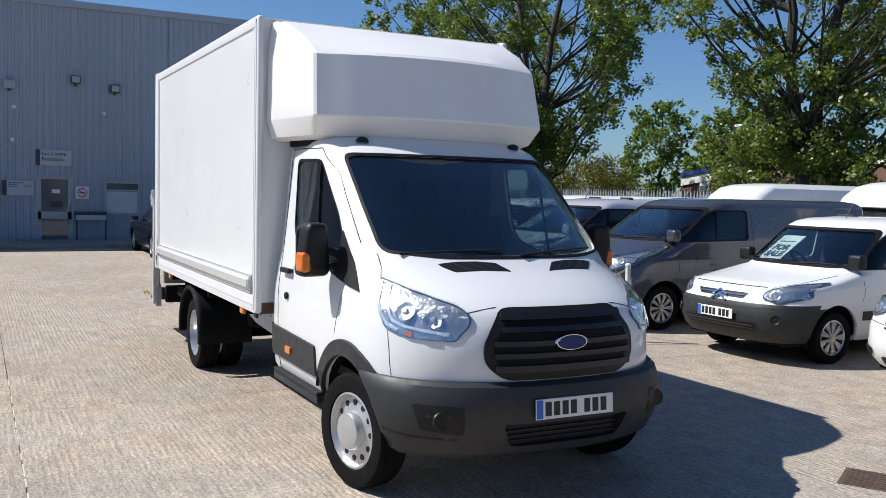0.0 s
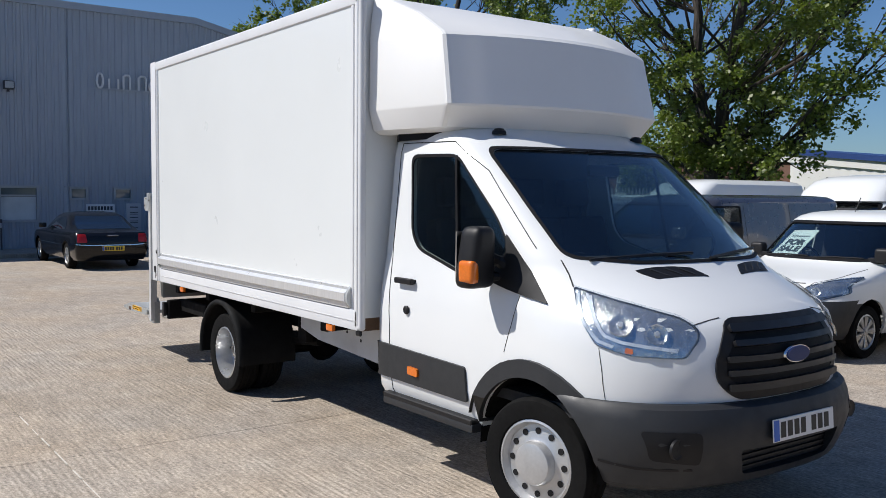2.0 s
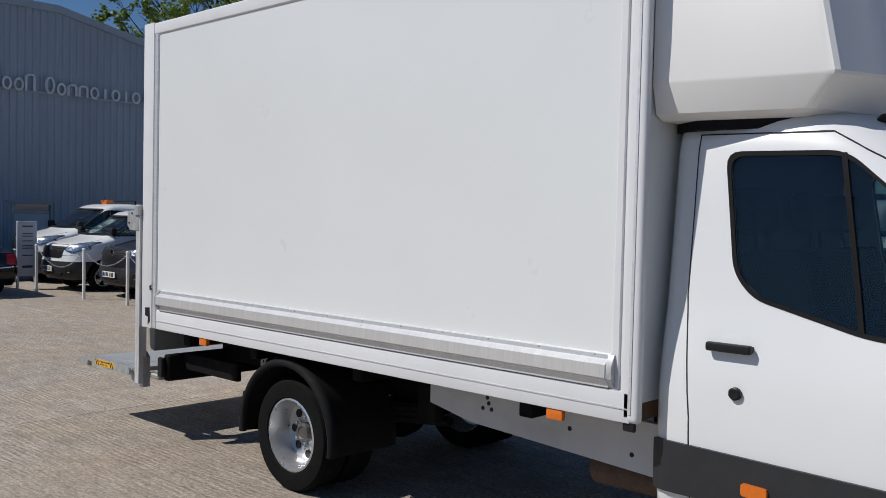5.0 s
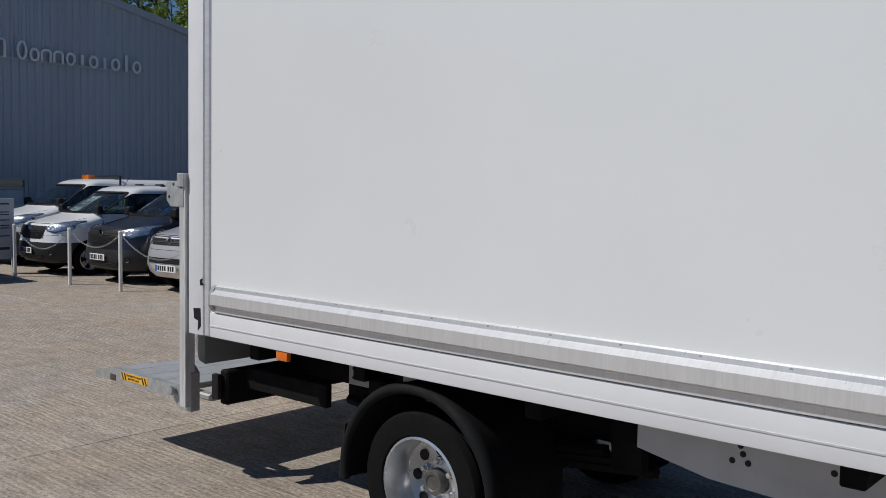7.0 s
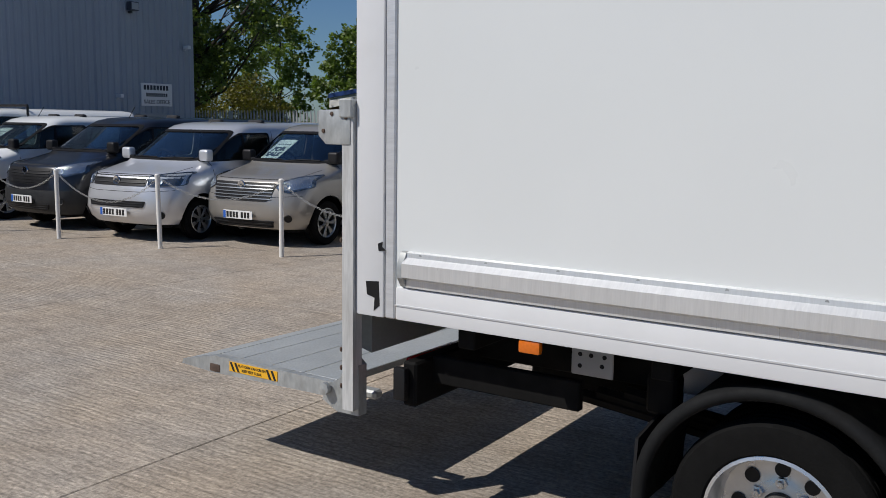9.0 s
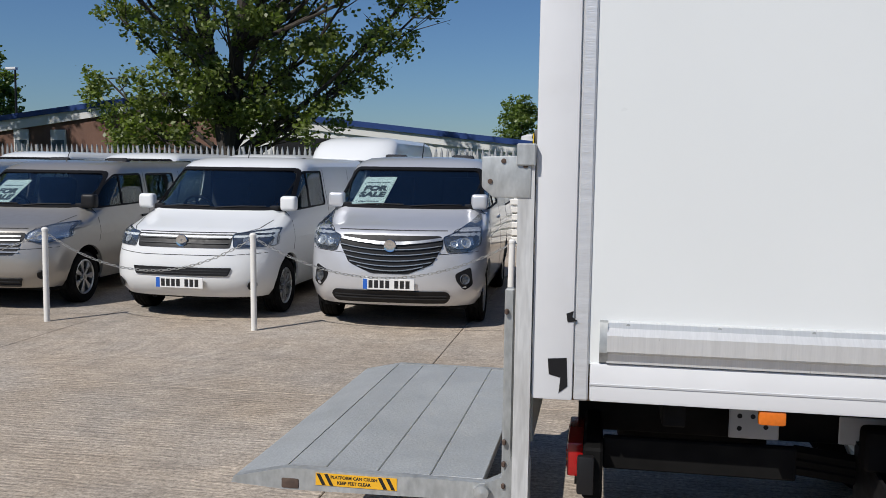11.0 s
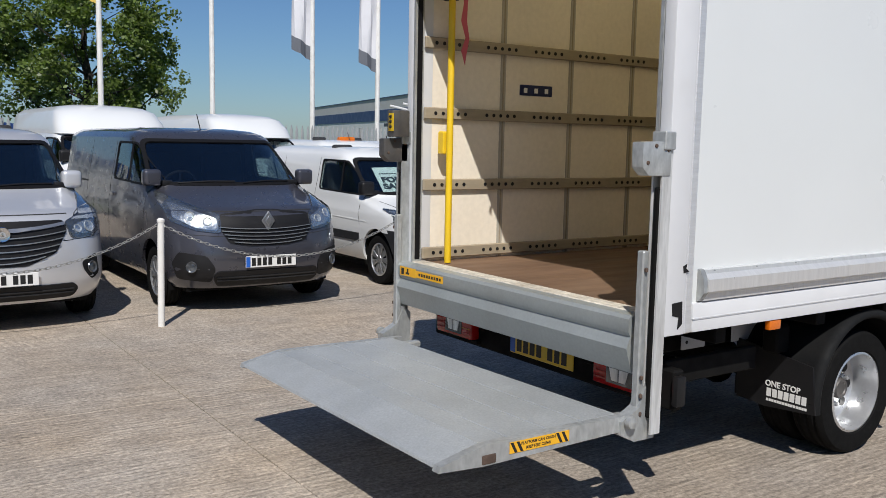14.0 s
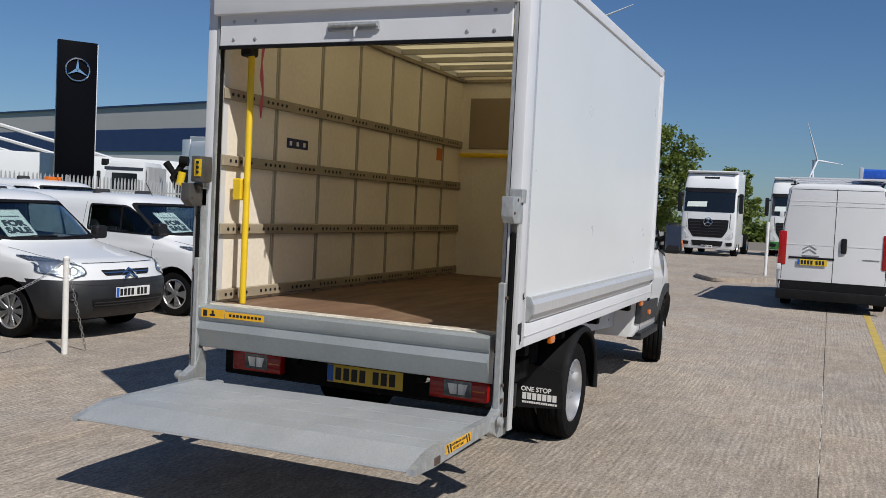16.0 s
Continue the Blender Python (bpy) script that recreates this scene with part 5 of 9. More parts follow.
for i, p in enumerate(pts):
    d = 0.022 if i < 5 else 0.006
    rows.append([sb.verts.new(Vector(p) + Vector(o)) for o in ((-d, -0.001, 0), (d, 0.001 + 0.02 * (i % 2), 0), (d, 0.003 + 0.02 * (i % 2), 0), (-d, 0.001, 0))])
for r, q in zip(rows, rows[1:]):
    for i in range(4):
        sb.faces.new((r[i], r[(i + 1) % 4], q[(i + 1) % 4], q[i]))
sb.faces.new(rows[0])
sb.faces.new(rows[-1])
part("pull_strap", sb, RIBBON, lorry, "pink pull strap")
nt = part("lining_notice", boxed((-4.83, W - 0.0625, 1.99), (-4.55, W - 0.0615, 2.06)), material("notice_navy", (0.012, 0.02, 0.075), 0.5), lorry, "small blue notice")
for k in range(3):
    part("notice_square", boxed((-4.795 + k * 0.09, W - 0.0635, 2.008), (-4.765 + k * 0.09, W - 0.0625, 2.04)), PLATE_WHITE, nt)
part("lining_label", boxed((-2.2, W - 0.0625, 2.08), (-2.02, W - 0.0615, 2.2)), material("orange_label", (0.6, 0.16, 0.03), 0.6), lorry)

# ---------------------------------------------------------------- parked vehicles
SILVER_PAINT = material("silver_paint", (0.64, 0.65, 0.67), 0.34, metal=0.5, coat=0.8, vary=0.02)
CHAMPAGNE_PAINT = material("champagne_paint", (0.36, 0.34, 0.31), 0.35, metal=0.5, coat=0.8, vary=0.02)
GREY_PAINT = material("graphite_paint", (0.072, 0.073, 0.088), 0.3, metal=0.5, coat=0.9, vary=0.03)
DARK_PAINT = material("dark_blue_grey_paint", (0.01, 0.0105, 0.014), 0.3, metal=0.2, coat=0.9)
BLACK_PAINT = material("black_paint", (0.004, 0.004, 0.005), 0.2, coat=0.3, spec=0.3)


def van_levels(L, W, H, hood, base, rake, front_h=0.9, low=0.24, nose=0.0):
    """Levels of a van's body; the nose stands at x = 0, the tail at -L. hood: height where the bonnet starts, base: the windscreen's foot (x, z), rake: its head (x)."""
    bx, bz = base
    h = W / 2
    top = H - 0.115
    mid = lambda t: (hood + (bz - hood) * t)
    lv = [(low, -L, -0.13, h * 0.90, 0.5, 2.9), (low + 0.07, -L, -0.05, h * 0.95, 0.55, 2.9), (low + 0.2, -L, 0.0, h * 0.985, 0.58, 2.9), (0.62, -L, -0.015, h, 0.6, 2.8),
          (hood - 0.12, -L, -0.05, h, 0.64, 2.7), (hood - 0.02, -L, -0.095, h * 0.995, 0.66, 2.7), (hood + 0.02, -L, -0.15, h * 0.99, 0.66, 2.7)]
    for t in (0.3, 0.65, 0.97):
        lv.append((mid(t), -L, -0.15 + (bx + 0.15) * (t ** 1.15), h * (0.985 - 0.025 * t), 0.66, 2.7))
    lv.append((bz + 0.02, -L, bx - 0.03, h * 0.957, 0.6, 2.8))
    for t in (0.35, 0.7, 1.0):
        lv.append((bz + (top - bz) * t, -L, bx + (rake - bx) * t, h * (0.955 - 0.095 * t), 0.6 - 0.2 * t, 2.9))
    lv += [(H - 0.065, -L, rake - 0.09, h * 0.81, 0.38, 2.9), (H - 0.025, -L + 0.02, rake - 0.24, h * 0.72, 0.36, 2.7), (H, -L + 0.08, rake - 0.5, h * 0.5, 0.36, 2.5)]
    return lv


def side_outline(lv, bx, bz, rake, top, back, drop=0.04, nose_gap=0.20):
    """The front door's window in side view."""
    return rounded([(rake - 0.14, top), (back, top + 0.005), (back + 0.01, bz + drop), (bx - nose_gap + 0.02, bz + 0.015), (bx - nose_gap - 0.1, bz + 0.1)], 0.06, 3)


def make_van(name, label, paint, L, W, H, hood, base, rake, wheels, wr=0.31, style="ten", lower=None, group="", mirror=None, windows=1, lamps="wedge", grille="slots",
             plate_z=0.43, badge=True, grille_col=None, category="van", plate=True, lower_z=0.60, wide=1.0, pockets=False, mirror_out=0.15, face=None):
    """A parked van: carved hollow body with panes, seats and wheels. Its nose is at the origin, looking to +x."""
    v = thing(name, label, category, group)
    bx, bz = base
    top = H - 0.16
    lv = van_levels(L, W, H, hood, base, rake)
    if lower and lower_z < hood - 0.13:
        a, b = [q for q in lv if q[0] < lower_z][-1], [q for q in lv if q[0] > lower_z][0]
        f = (lower_z - a[0]) / (b[0] - a[0])
        lv.insert(lv.index(b), tuple(x + (y - x) * f for x, y in zip(a, b)))
    bm = hollow(lv, 0.03)
    tree = tree_of(bm)
    h = W / 2
    win = side_outline(lv, bx, bz, rake, top, rake - 0.78)
    scr = rounded([(p * wide * h, z) for p, z in ((-0.79, H - 0.125), (0.79, H - 0.125), (0.875, bz + 0.05), (0.7, bz + 0.028), (-0.7, bz + 0.028), (-0.875, bz + 0.05))], 0.07, 3)
    fx, rx = -wheels[0], -wheels[1]
    ar = wr + 0.075
    cuts = [cutter(inset(win, 0.01), "y", -2, 2), cutter(inset(scr, 0.012), "x", rake - 0.1, 1)]
    for x in (fx, rx):
        for s in (-1, 1):
            cuts.append(round_cutter(x, wr, ar, s * 0.55, s * 1.5, 28))
    extra_win = []
    if windows > 1:
        extra_win.append(rounded([(rake - 0.90, top), (rake - 1.75, top), (rake - 1.75, bz + 0.06), (rake - 0.90, bz + 0.05)], 0.06, 3))
        cuts.append(cutter(inset(extra_win[0], 0.01), "y", -2, 2))
    me = carve("van_body", bm, cuts, [paint])
    if lower:
        front = bmesh.new()
        front.from_mesh(me)
        rest = front.copy()
        low_nose = lambda f: f.calc_center_median().z < lower_z and f.calc_center_median().x > -wheels[0] + wr * 0.6
        bmesh.ops.delete(front, geom=[f for f in front.faces if not low_nose(f)], context="FACES")
        bmesh.ops.delete(rest, geom=[f for f in rest.faces if low_nose(f)], context="FACES")
        rest.to_mesh(me)
        rest.free()
        part("bumper", front, lower, v, "dark plastic bumper")
    part("van_body", me, None, v)
    part("windscreen", drape(tree, scr, "front", -0.006, 0.005, 0.12), SCREEN, v).visible_shadow = False
    part("screen_seal", drape(tree, scr, "front", 0.005, 0.014, hole=inset(scr, 0.03)), SEAL, v)
    mirror = mirror or paint
    for side in ("right", "left"):
        sy = -1 if side == "right" else 1
        for o in [win, *extra_win]:
            part("side_window", drape(tree, o, side, -0.007, 0.005, 0.12), SIDE_GLASS, v).visible_shadow = False
            part("window_seal", drape(tree, o, side, 0.002, 0.007, hole=inset(o, 0.022)), SEAL, v)
        part("window_bar", strip(tree, [(rake - 0.2, top), (rake - 0.16, bz + 0.04)], side, 0.025, 0.003, 0.01), SEAL, v)
        ends = rake - 0.84
        part("door_gap", strip(tree, [(ends, H - 0.14), (ends - 0.02, bz), (ends, 0.6), (ends + 0.02, 0.33)], side), SEAM, v)
        part("door_gap", strip(tree, [(bx - 0.28, bz + 0.02), (bx - 0.3, 0.8), (bx - 0.26, wr + ar + 0.02)], side), SEAM, v)
        part("door_gap", strip(tree, [(ends - 1.1, H - 0.14), (ends - 1.12, bz), (ends - 1.1, 0.6), (ends - 1.08, 0.33)], side), SEAM, v)
        part("slide_rail", strip(tree, [(ends - 1.1, bz - 0.03), (-L + 0.15, bz - 0.03)], side, 0.02, 0.004, 0.006), SEAM, v)
        c = tree.ray_cast(Vector((ends + 0.13, 9 * sy, bz - 0.12)), Vector((0, -sy, 0)))[0]
        part("door_handle", boxed(c + Vector((-0.09, -0.02, -0.015)), c + Vector((0.09, 0.02, 0.015)), 0.008, 2), BLACK_PLASTIC if mirror is BLACK_PLASTIC else paint, v)
        # mirrors
        c = tree.ray_cast(Vector((bx - 0.24, 9 * sy, bz + 0.08)), Vector((0, -sy, 0)))[0]
        mm = new("door_mirror")
        mm.parent = v
        mm.matrix_local = Matrix.Translation(c)
        b = bmesh.new()
        box(b, (-0.065, sy * mirror_out - 0.09, -0.055), (0.06, sy * mirror_out + 0.09, 0.11), 0.045, 4)
        part("mirror_housing", b, mirror, mm)
        part("mirror_arm", boxed((-0.05, min(-sy * 0.01, sy * 0.09), -0.06), (0.05, max(-sy * 0.01, sy * 0.09), 0.0), 0.015, 2), BLACK_PLASTIC, mm)
        # lamps
        if lamps == "wedge":
            o = [(-h * 0.95 * -sy, hood + 0.075), (-h * 0.985 * -sy, hood - 0.09), (-h * 0.80 * -sy, hood - 0.16), (-h * 0.60 * -sy, hood - 0.10), (-h * 0.62 * -sy, hood - 0.03), (-h * 0.80 * -sy, hood + 0.045)]
        else:
            o = [(-h * 0.97 * -sy, hood + 0.05), (-h * 0.985 * -sy, hood - 0.13), (-h * 0.60 * -sy, hood - 0.14), (-h * 0.57 * -sy, hood + 0.0), (-h * 0.8 * -sy, hood + 0.03)]
        if face:
            o = [(sy * h * q, z) for q, z in face["lamp"]]
        o = rounded(o, 0.03, 3)
        hl = part("headlamp", drape(tree, o, "front", 0.004, 0.01, 0.05), LAMP_DARK, v)
        for q, lz, lr in (face["bowls"] if face else ((0.74, hood - 0.07, 0.05),)):
            hit = tree.ray_cast(Vector((9, sy * h * q, lz)), Vector((-1, 0, 0)))
            if hit[0] is None:
                continue
            b = bmesh.new()
            lathe(b, [(lr, 0.0), (lr * 0.94, 0.008), (lr * 0.5, -0.004), (0.0001, -0.006)], 18, axis="z")
            ob = part("lamp_bowl", b, LAMP_BOWL, hl)
            ob.matrix_local = Matrix.Translation(hit[0] + hit[1] * 0.006) @ hit[1].to_track_quat("Z", "Y").to_matrix().to_4x4()
        part("lamp_bezel", drape(tree, o, "front", 0.010, 0.008, hole=inset(o, 0.006)), LAMP_DARK, hl)
        if face:
            part("lamp_chamber", drape(tree, rounded([(sy * h * q, z) for q, z in face["chamber"]], 0.025, 3), "front", 0.007, 0.006, 0.04), LAMP_CHROME, hl)
        elif lamps == "wedge":
            part("lamp_chamber", drape(tree, inset(o, 0.014), "front", 0.007, 0.006, 0.04), LAMP_CHROME, hl)
            part("lamp_rib", strip(tree, [(sy * h * 0.64, hood - 0.115), (sy * h * 0.8, hood - 0.13), (sy * h * 0.94, hood - 0.09)], "front", 0.01, 0.010, 0.008, 0.04), LAMP_DARK, hl)
        part("lamp_lens", drape(tree, o, "front", 0.018, 0.003, 0.06), CLEAR_LENS, hl).visible_shadow = False
        # wheels and their wells
        for x in (fx, rx):
            well = bmesh.new()
            lathe(well, [(ar + 0.004, -0.1), (ar + 0.004, 0.28), (0.0001, 0.29)], 24)
            bmesh.ops.delete(well, geom=[q for q in well.verts if q.co.z < -0.15], context="VERTS")
            bmesh.ops.transform(well, matrix=Matrix.Translation((x, sy * (h - 0.17), wr)) @ Matrix.Diagonal((1, -sy, 1, 1)), verts=well.verts[:])
            part("wheel_well", well, CHASSIS, v)
            wheel(v, x, sy * (h - 0.13), wr, wr, style, sy, 0.19, wr * 0.66)
        if lower:
            part("side_strip", strip(tree, [(rx + ar + 0.05, 0.52), (fx - ar - 0.05, 0.52)], side, 0.1, 0.012, 0.016), lower, v)
    # bonnet and bumper shut lines, body creases
    part("bonnet_gap", strip(tree, [(-h * 0.6, hood + 0.014), (h * 0.6, hood + 0.014)], "front", 0.008), SEAM, v)
    part("bumper_gap", strip(tree, [(-h * 0.93, hood - 0.19), (-h * 0.5, hood - 0.215), (h * 0.5, hood - 0.215), (h * 0.93, hood - 0.19)], "front", 0.006), SEAM, v)
    for s in (-1, 1):
        part("bonnet_gap", strip(tree, [(-0.2, s * h * 0.66), (bx * 0.6, s * h * 0.78), (bx - 0.02, s * h * 0.84)], "top", 0.008), SEAM, v)
        part("body_crease", strip(tree, [(-0.25 - wheels[0], hood - 0.1), (-L + 0.2, hood - 0.06)], "right" if s < 0 else "left", 0.012, 0.004, 0.006), paint, v)
    # front: grille, intake, plate, wipers
    gc = grille_col or BLACK_PLASTIC
    if face:
        g, bars = rounded([(h * q, z) for q, z in face["grille"]], 0.03, 3), []
    elif grille == "slots":
        g = rounded([(-h * 0.58, hood - 0.005), (h * 0.58, hood - 0.005), (h * 0.56, hood - 0.14), (-h * 0.56, hood - 0.14)], 0.02, 3)
        bars = [hood - 0.045, hood - 0.095]
    elif grille == "wide":
        g = rounded([(-h * 0.62, hood - 0.03), (h * 0.62, hood - 0.03), (h * 0.52, hood - 0.27), (-h * 0.52, hood - 0.27)], 0.05, 3)
        bars = [hood - 0.07 - 0.042 * k for k in range(5)]
    elif grille == "band":
        g = rounded([(-h * 0.60, hood - 0.01), (-h * 0.1, hood + 0.012), (h * 0.1, hood + 0.012), (h * 0.60, hood - 0.01), (h * 0.54, hood - 0.15), (h * 0.36, hood - 0.21), (-h * 0.36, hood - 0.21), (-h * 0.54, hood - 0.15)], 0.03, 3)
        bars = [hood - 0.07, hood - 0.105, hood - 0.14, hood - 0.175]
    else:
        g = rounded([(-h * 0.42, hood - 0.06), (h * 0.42, hood - 0.06), (h * 0.36, hood - 0.12), (-h * 0.36, hood - 0.12)], 0.02, 3)
        bars = [hood - 0.09]
    gp = part("grille", drape(tree, g, "front", 0.006, 0.012, 0.08), BLACK_PLASTIC, v)
    gw = max(p[0] for p in g) * 0.93
    for z in bars:
        part("grille_bar", drape(tree, rounded([(-gw, z + 0.006), (gw, z + 0.006), (gw, z - 0.006), (-gw, z - 0.006)], 0.003, 2), "front", 0.014, 0.012, 0.12), gc, gp)
    if face:
        for hw, z, sag, th, mat in face["bars"]:
            top_edge = [(h * hw * (k / 5 - 1), z - sag * (1 - (k / 5 - 1) ** 2)) for k in range(11)]
            part("grille_bar", drape(tree, top_edge + [(q[0], q[1] - th) for q in top_edge[::-1]], "front", 0.022, 0.018, 0.1), mat, gp)
    if grille == "band":
        c = tree.ray_cast(Vector((9, 0, hood - 0.075)), Vector((-1, 0, 0)))[0]
        b = bmesh.new()
        for out, d0, d1 in ((1.0, 0.014, 0.038), (0.55, 0.036, 0.05)):
            prism(b, [(-0.07 * out, 0), (0, -0.098 * out), (0.07 * out, 0), (0, 0.098 * out)], "x", c.x + d0, c.x + d1)
        bevel_all(b, 0.006, 1)
        bmesh.ops.translate(b, vec=(0, 0, c.z), verts=b.verts[:])
        part("badge", b, SATIN, gp)
    elif grille == "slim":
        for dz in (0.0, -0.05):
            part("badge", drape(tree, [(-0.1, hood - 0.1 + dz), (0, hood - 0.045 + dz), (0.1, hood - 0.1 + dz), (0.1, hood - 0.12 + dz), (0, hood - 0.07 + dz), (-0.1, hood - 0.12 + dz)], "front", 0.03, 0.02, 0.5), CHROME, gp)
    elif badge:
        c = tree.ray_cast(Vector((9, 0, face["badge"] if face else hood - 0.07)), Vector((-1, 0, 0)))
        b = bmesh.new()
        lathe(b, [(0.065, 0), (0.06, 0.012), (0.045, 0.008), (0.0001, 0.012)], 24, axis="x", centre=c[0] + Vector((0.016, 0, 0)))
        part("badge", b, CHROME, gp)
    lo = rounded([(-h * 0.6, plate_z + 0.16), (h * 0.6, plate_z + 0.16), (h * 0.56, plate_z + 0.075), (-h * 0.56, plate_z + 0.075)], 0.02, 3) if grille == "slots" else \
        rounded([(-h * 0.6, plate_z - 0.065), (h * 0.6, plate_z - 0.065), (h * 0.55, plate_z - 0.15), (-h * 0.55, plate_z - 0.15)], 0.02, 3)
    if face:
        lo = rounded([(h * q, z) for q, z in face["intake"]], 0.03, 3)
    li = part("lower_intake", drape(tree, lo, "front", 0.016, 0.012, 0.08), BLACK_PLASTIC, v)
    lw = max(p[0] for p in lo) * 0.94
    zc = sum(p[1] for p in lo) / len(lo)
    for dz in (-0.018, 0.012):
        part("intake_bar", drape(tree, rounded([(-lw, zc + dz + 0.005), (lw, zc + dz + 0.005), (lw, zc + dz - 0.005), (-lw, zc + dz - 0.005)], 0.002, 2), "front", 0.022, 0.01, 0.12), GREY_PLASTIC, li)
    for s in (-1, 1):
        if pockets:
            o = rounded([(s * h * 0.60, plate_z + 0.03), (s * h * 0.80, plate_z + 0.075), (s * h * 0.95, plate_z + 0.05), (s * h * 0.94, plate_z - 0.10), (s * h * 0.66, plate_z - 0.10)], 0.03, 3)
            if face:
                o = rounded([(s * h * q, z) for q, z in face["pocket"]], 0.03, 3)
            part("lamp_pocket", drape(tree, o, "front", 0.006, 0.012, 0.08), BLACK_PLASTIC, v)
        hit = tree.ray_cast(Vector((9, s * h * (face["fog"][0] if face else 0.8), face["fog"][1] if face else plate_z - 0.02)), Vector((-1, 0, 0)))
        b = bmesh.new()
        lathe(b, [(0.055, 0.0), (0.05, 0.008), (0.035, 0.0), (0.0001, 0.004)], 18, axis="z")
        ob = part("fog_lamp", b, LAMP_DARK if pockets else BLACK_PLASTIC, v)
        ob.matrix_local = Matrix.Translation(hit[0] + hit[1] * 0.014) @ hit[1].to_track_quat("Z", "Y").to_matrix().to_4x4()
    if plate:
        hit = tree.ray_cast(Vector((9, 0, plate_z)), Vector((-1, 0, 0)))
        number_plate(v, pose(hit[0].x + 0.03, 0, plate_z, 90, 0, 90))
    for y0, y1 in ((-0.6, -0.02), (0.06, 0.6)):
        p0 = tree.ray_cast(Vector((9, y0, bz + 0.045)), Vector((-1, 0, 0)))[0]
        p1 = tree.ray_cast(Vector((9, y1, bz + 0.06)), Vector((-1, 0, 0)))[0]
        part("wiper", tubed([p0 + Vector((0.012, 0, 0.01)), (p0 + p1) / 2 + Vector((0.03, 0, 0.02)), p1 + Vector((0.015, 0, 0.01))], 0.009, 6), BLACK_PLASTIC, v)
    part("aerial", tubed([(rake - 0.35, 0.0, H - 0.02), (rake - 0.47, 0.0, H + 0.16)], 0.006, 6), BLACK_PLASTIC, v)
    # inside
    part("dashboard", boxed((bx - 0.55, -h * 0.84, bz - 0.28), (bx - 0.22, h * 0.84, bz - 0.0), 0.06, 3), INTERIOR, v)
    for y in (-0.42, 0.42):
        seat(v, rake - 0.45, y, bz - 0.42)
    steering_wheel(v, bx - 0.68, -0.42, bz + 0.0, 0.18)
    part("load_bulkhead", boxed((rake - 0.98, -h * 0.85, 0.35), (rake - 0.96, h * 0.85, H - 0.12)), INTERIOR, v) if windows < 2 else None
    # black floor pan, made wide so the gap beneath reads as shade
    part("floor_pan", boxed((-L + 0.2, -h * 0.8, low_floor), (-0.3, h * 0.8, low_floor + 0.05)), CHASSIS, v)
    return v, tree


low_floor = 0.2


def sale_card(at, tree, cy, cz, tilt, w=0.37, hgt=0.60):
    """A FOR SALE card behind a windscreen, a thing of its own."""
    t = thing("for_sale_sign", "pale green FOR SALE card propped behind the windscreen", "sign", "sale cards", at=at)
    p = tree.ray_cast(Vector((9, cy, cz)), Vector((-1, 0, 0)))
    m = Matrix.Translation(p[0] - p[1] * 0.035) @ p[1].to_track_quat("Z", "Y").to_matrix().to_4x4()
    up = (m.inverted().to_3x3() @ Vector((0, 0, 1)))
    m = m @ Matrix.Rotation(math.atan2(-up.x, up.y) + radians(tilt), 4, "Z")
    c = part("card", boxed((-w / 2, -hgt / 2, -0.003), (w / 2, hgt / 2, 0.003)), PAPER, t)
    c.matrix_local = m
    lettering("words", "FOR", 0.14, INK, c, pose(0, 0.045, 0.0035), 0.009)
    lettering("words", "SALE", 0.14, INK, c, pose(0, -0.085, 0.0035), 0.009)
    for k in range(8):
        part("card_bar", boxed((-0.13 + k * 0.034, 0.16, 0.003), (-0.107 + k * 0.034, 0.185, 0.0045)), GREY_PLASTIC, c)
    for k in range(7):
        part("card_bar", boxed((-0.12 + k * 0.035, -0.235, 0.003), (-0.095 + k * 0.035, -0.215, 0.0045)), GREY_PLASTIC, c)
    return t


ROW = "vans for sale along the chain"
# fronts of their own: places across the half width and heights
RIBBED_FACE = {"lamp": [(0.88, 1.14), (0.94, 1.0), (0.945, 0.85), (0.84, 0.79), (0.61, 0.785), (0.555, 0.93), (0.70, 0.985), (0.80, 1.06)],
               "chamber": [(0.86, 0.93), (0.88, 0.86), (0.81, 0.82), (0.65, 0.82), (0.64, 0.89), (0.74, 0.925)], "bowls": ((0.80, 0.875, 0.055), (0.68, 0.865, 0.04)),
               "grille": [(-0.545, 0.945), (0.545, 0.945), (0.575, 0.86), (0.46, 0.67), (0.2, 0.57), (-0.2, 0.57), (-0.46, 0.67), (-0.575, 0.86)],
               "bars": [(0.55, 0.925, 0.045, 0.026, SATIN)] + [(w, z, 0.045, 0.009, SATIN) for w, z in ((0.55, 0.855), (0.53, 0.80), (0.495, 0.745), (0.45, 0.695), (0.36, 0.65))],
               "badge": 0.845, "intake": [(-0.62, 0.405), (0.62, 0.405), (0.66, 0.35), (0.60, 0.285), (-0.60, 0.285), (-0.66, 0.35)],
               "pocket": [(0.70, 0.575), (0.86, 0.64), (0.885, 0.46), (0.80, 0.41), (0.72, 0.50)], "fog": (0.80, 0.52)}
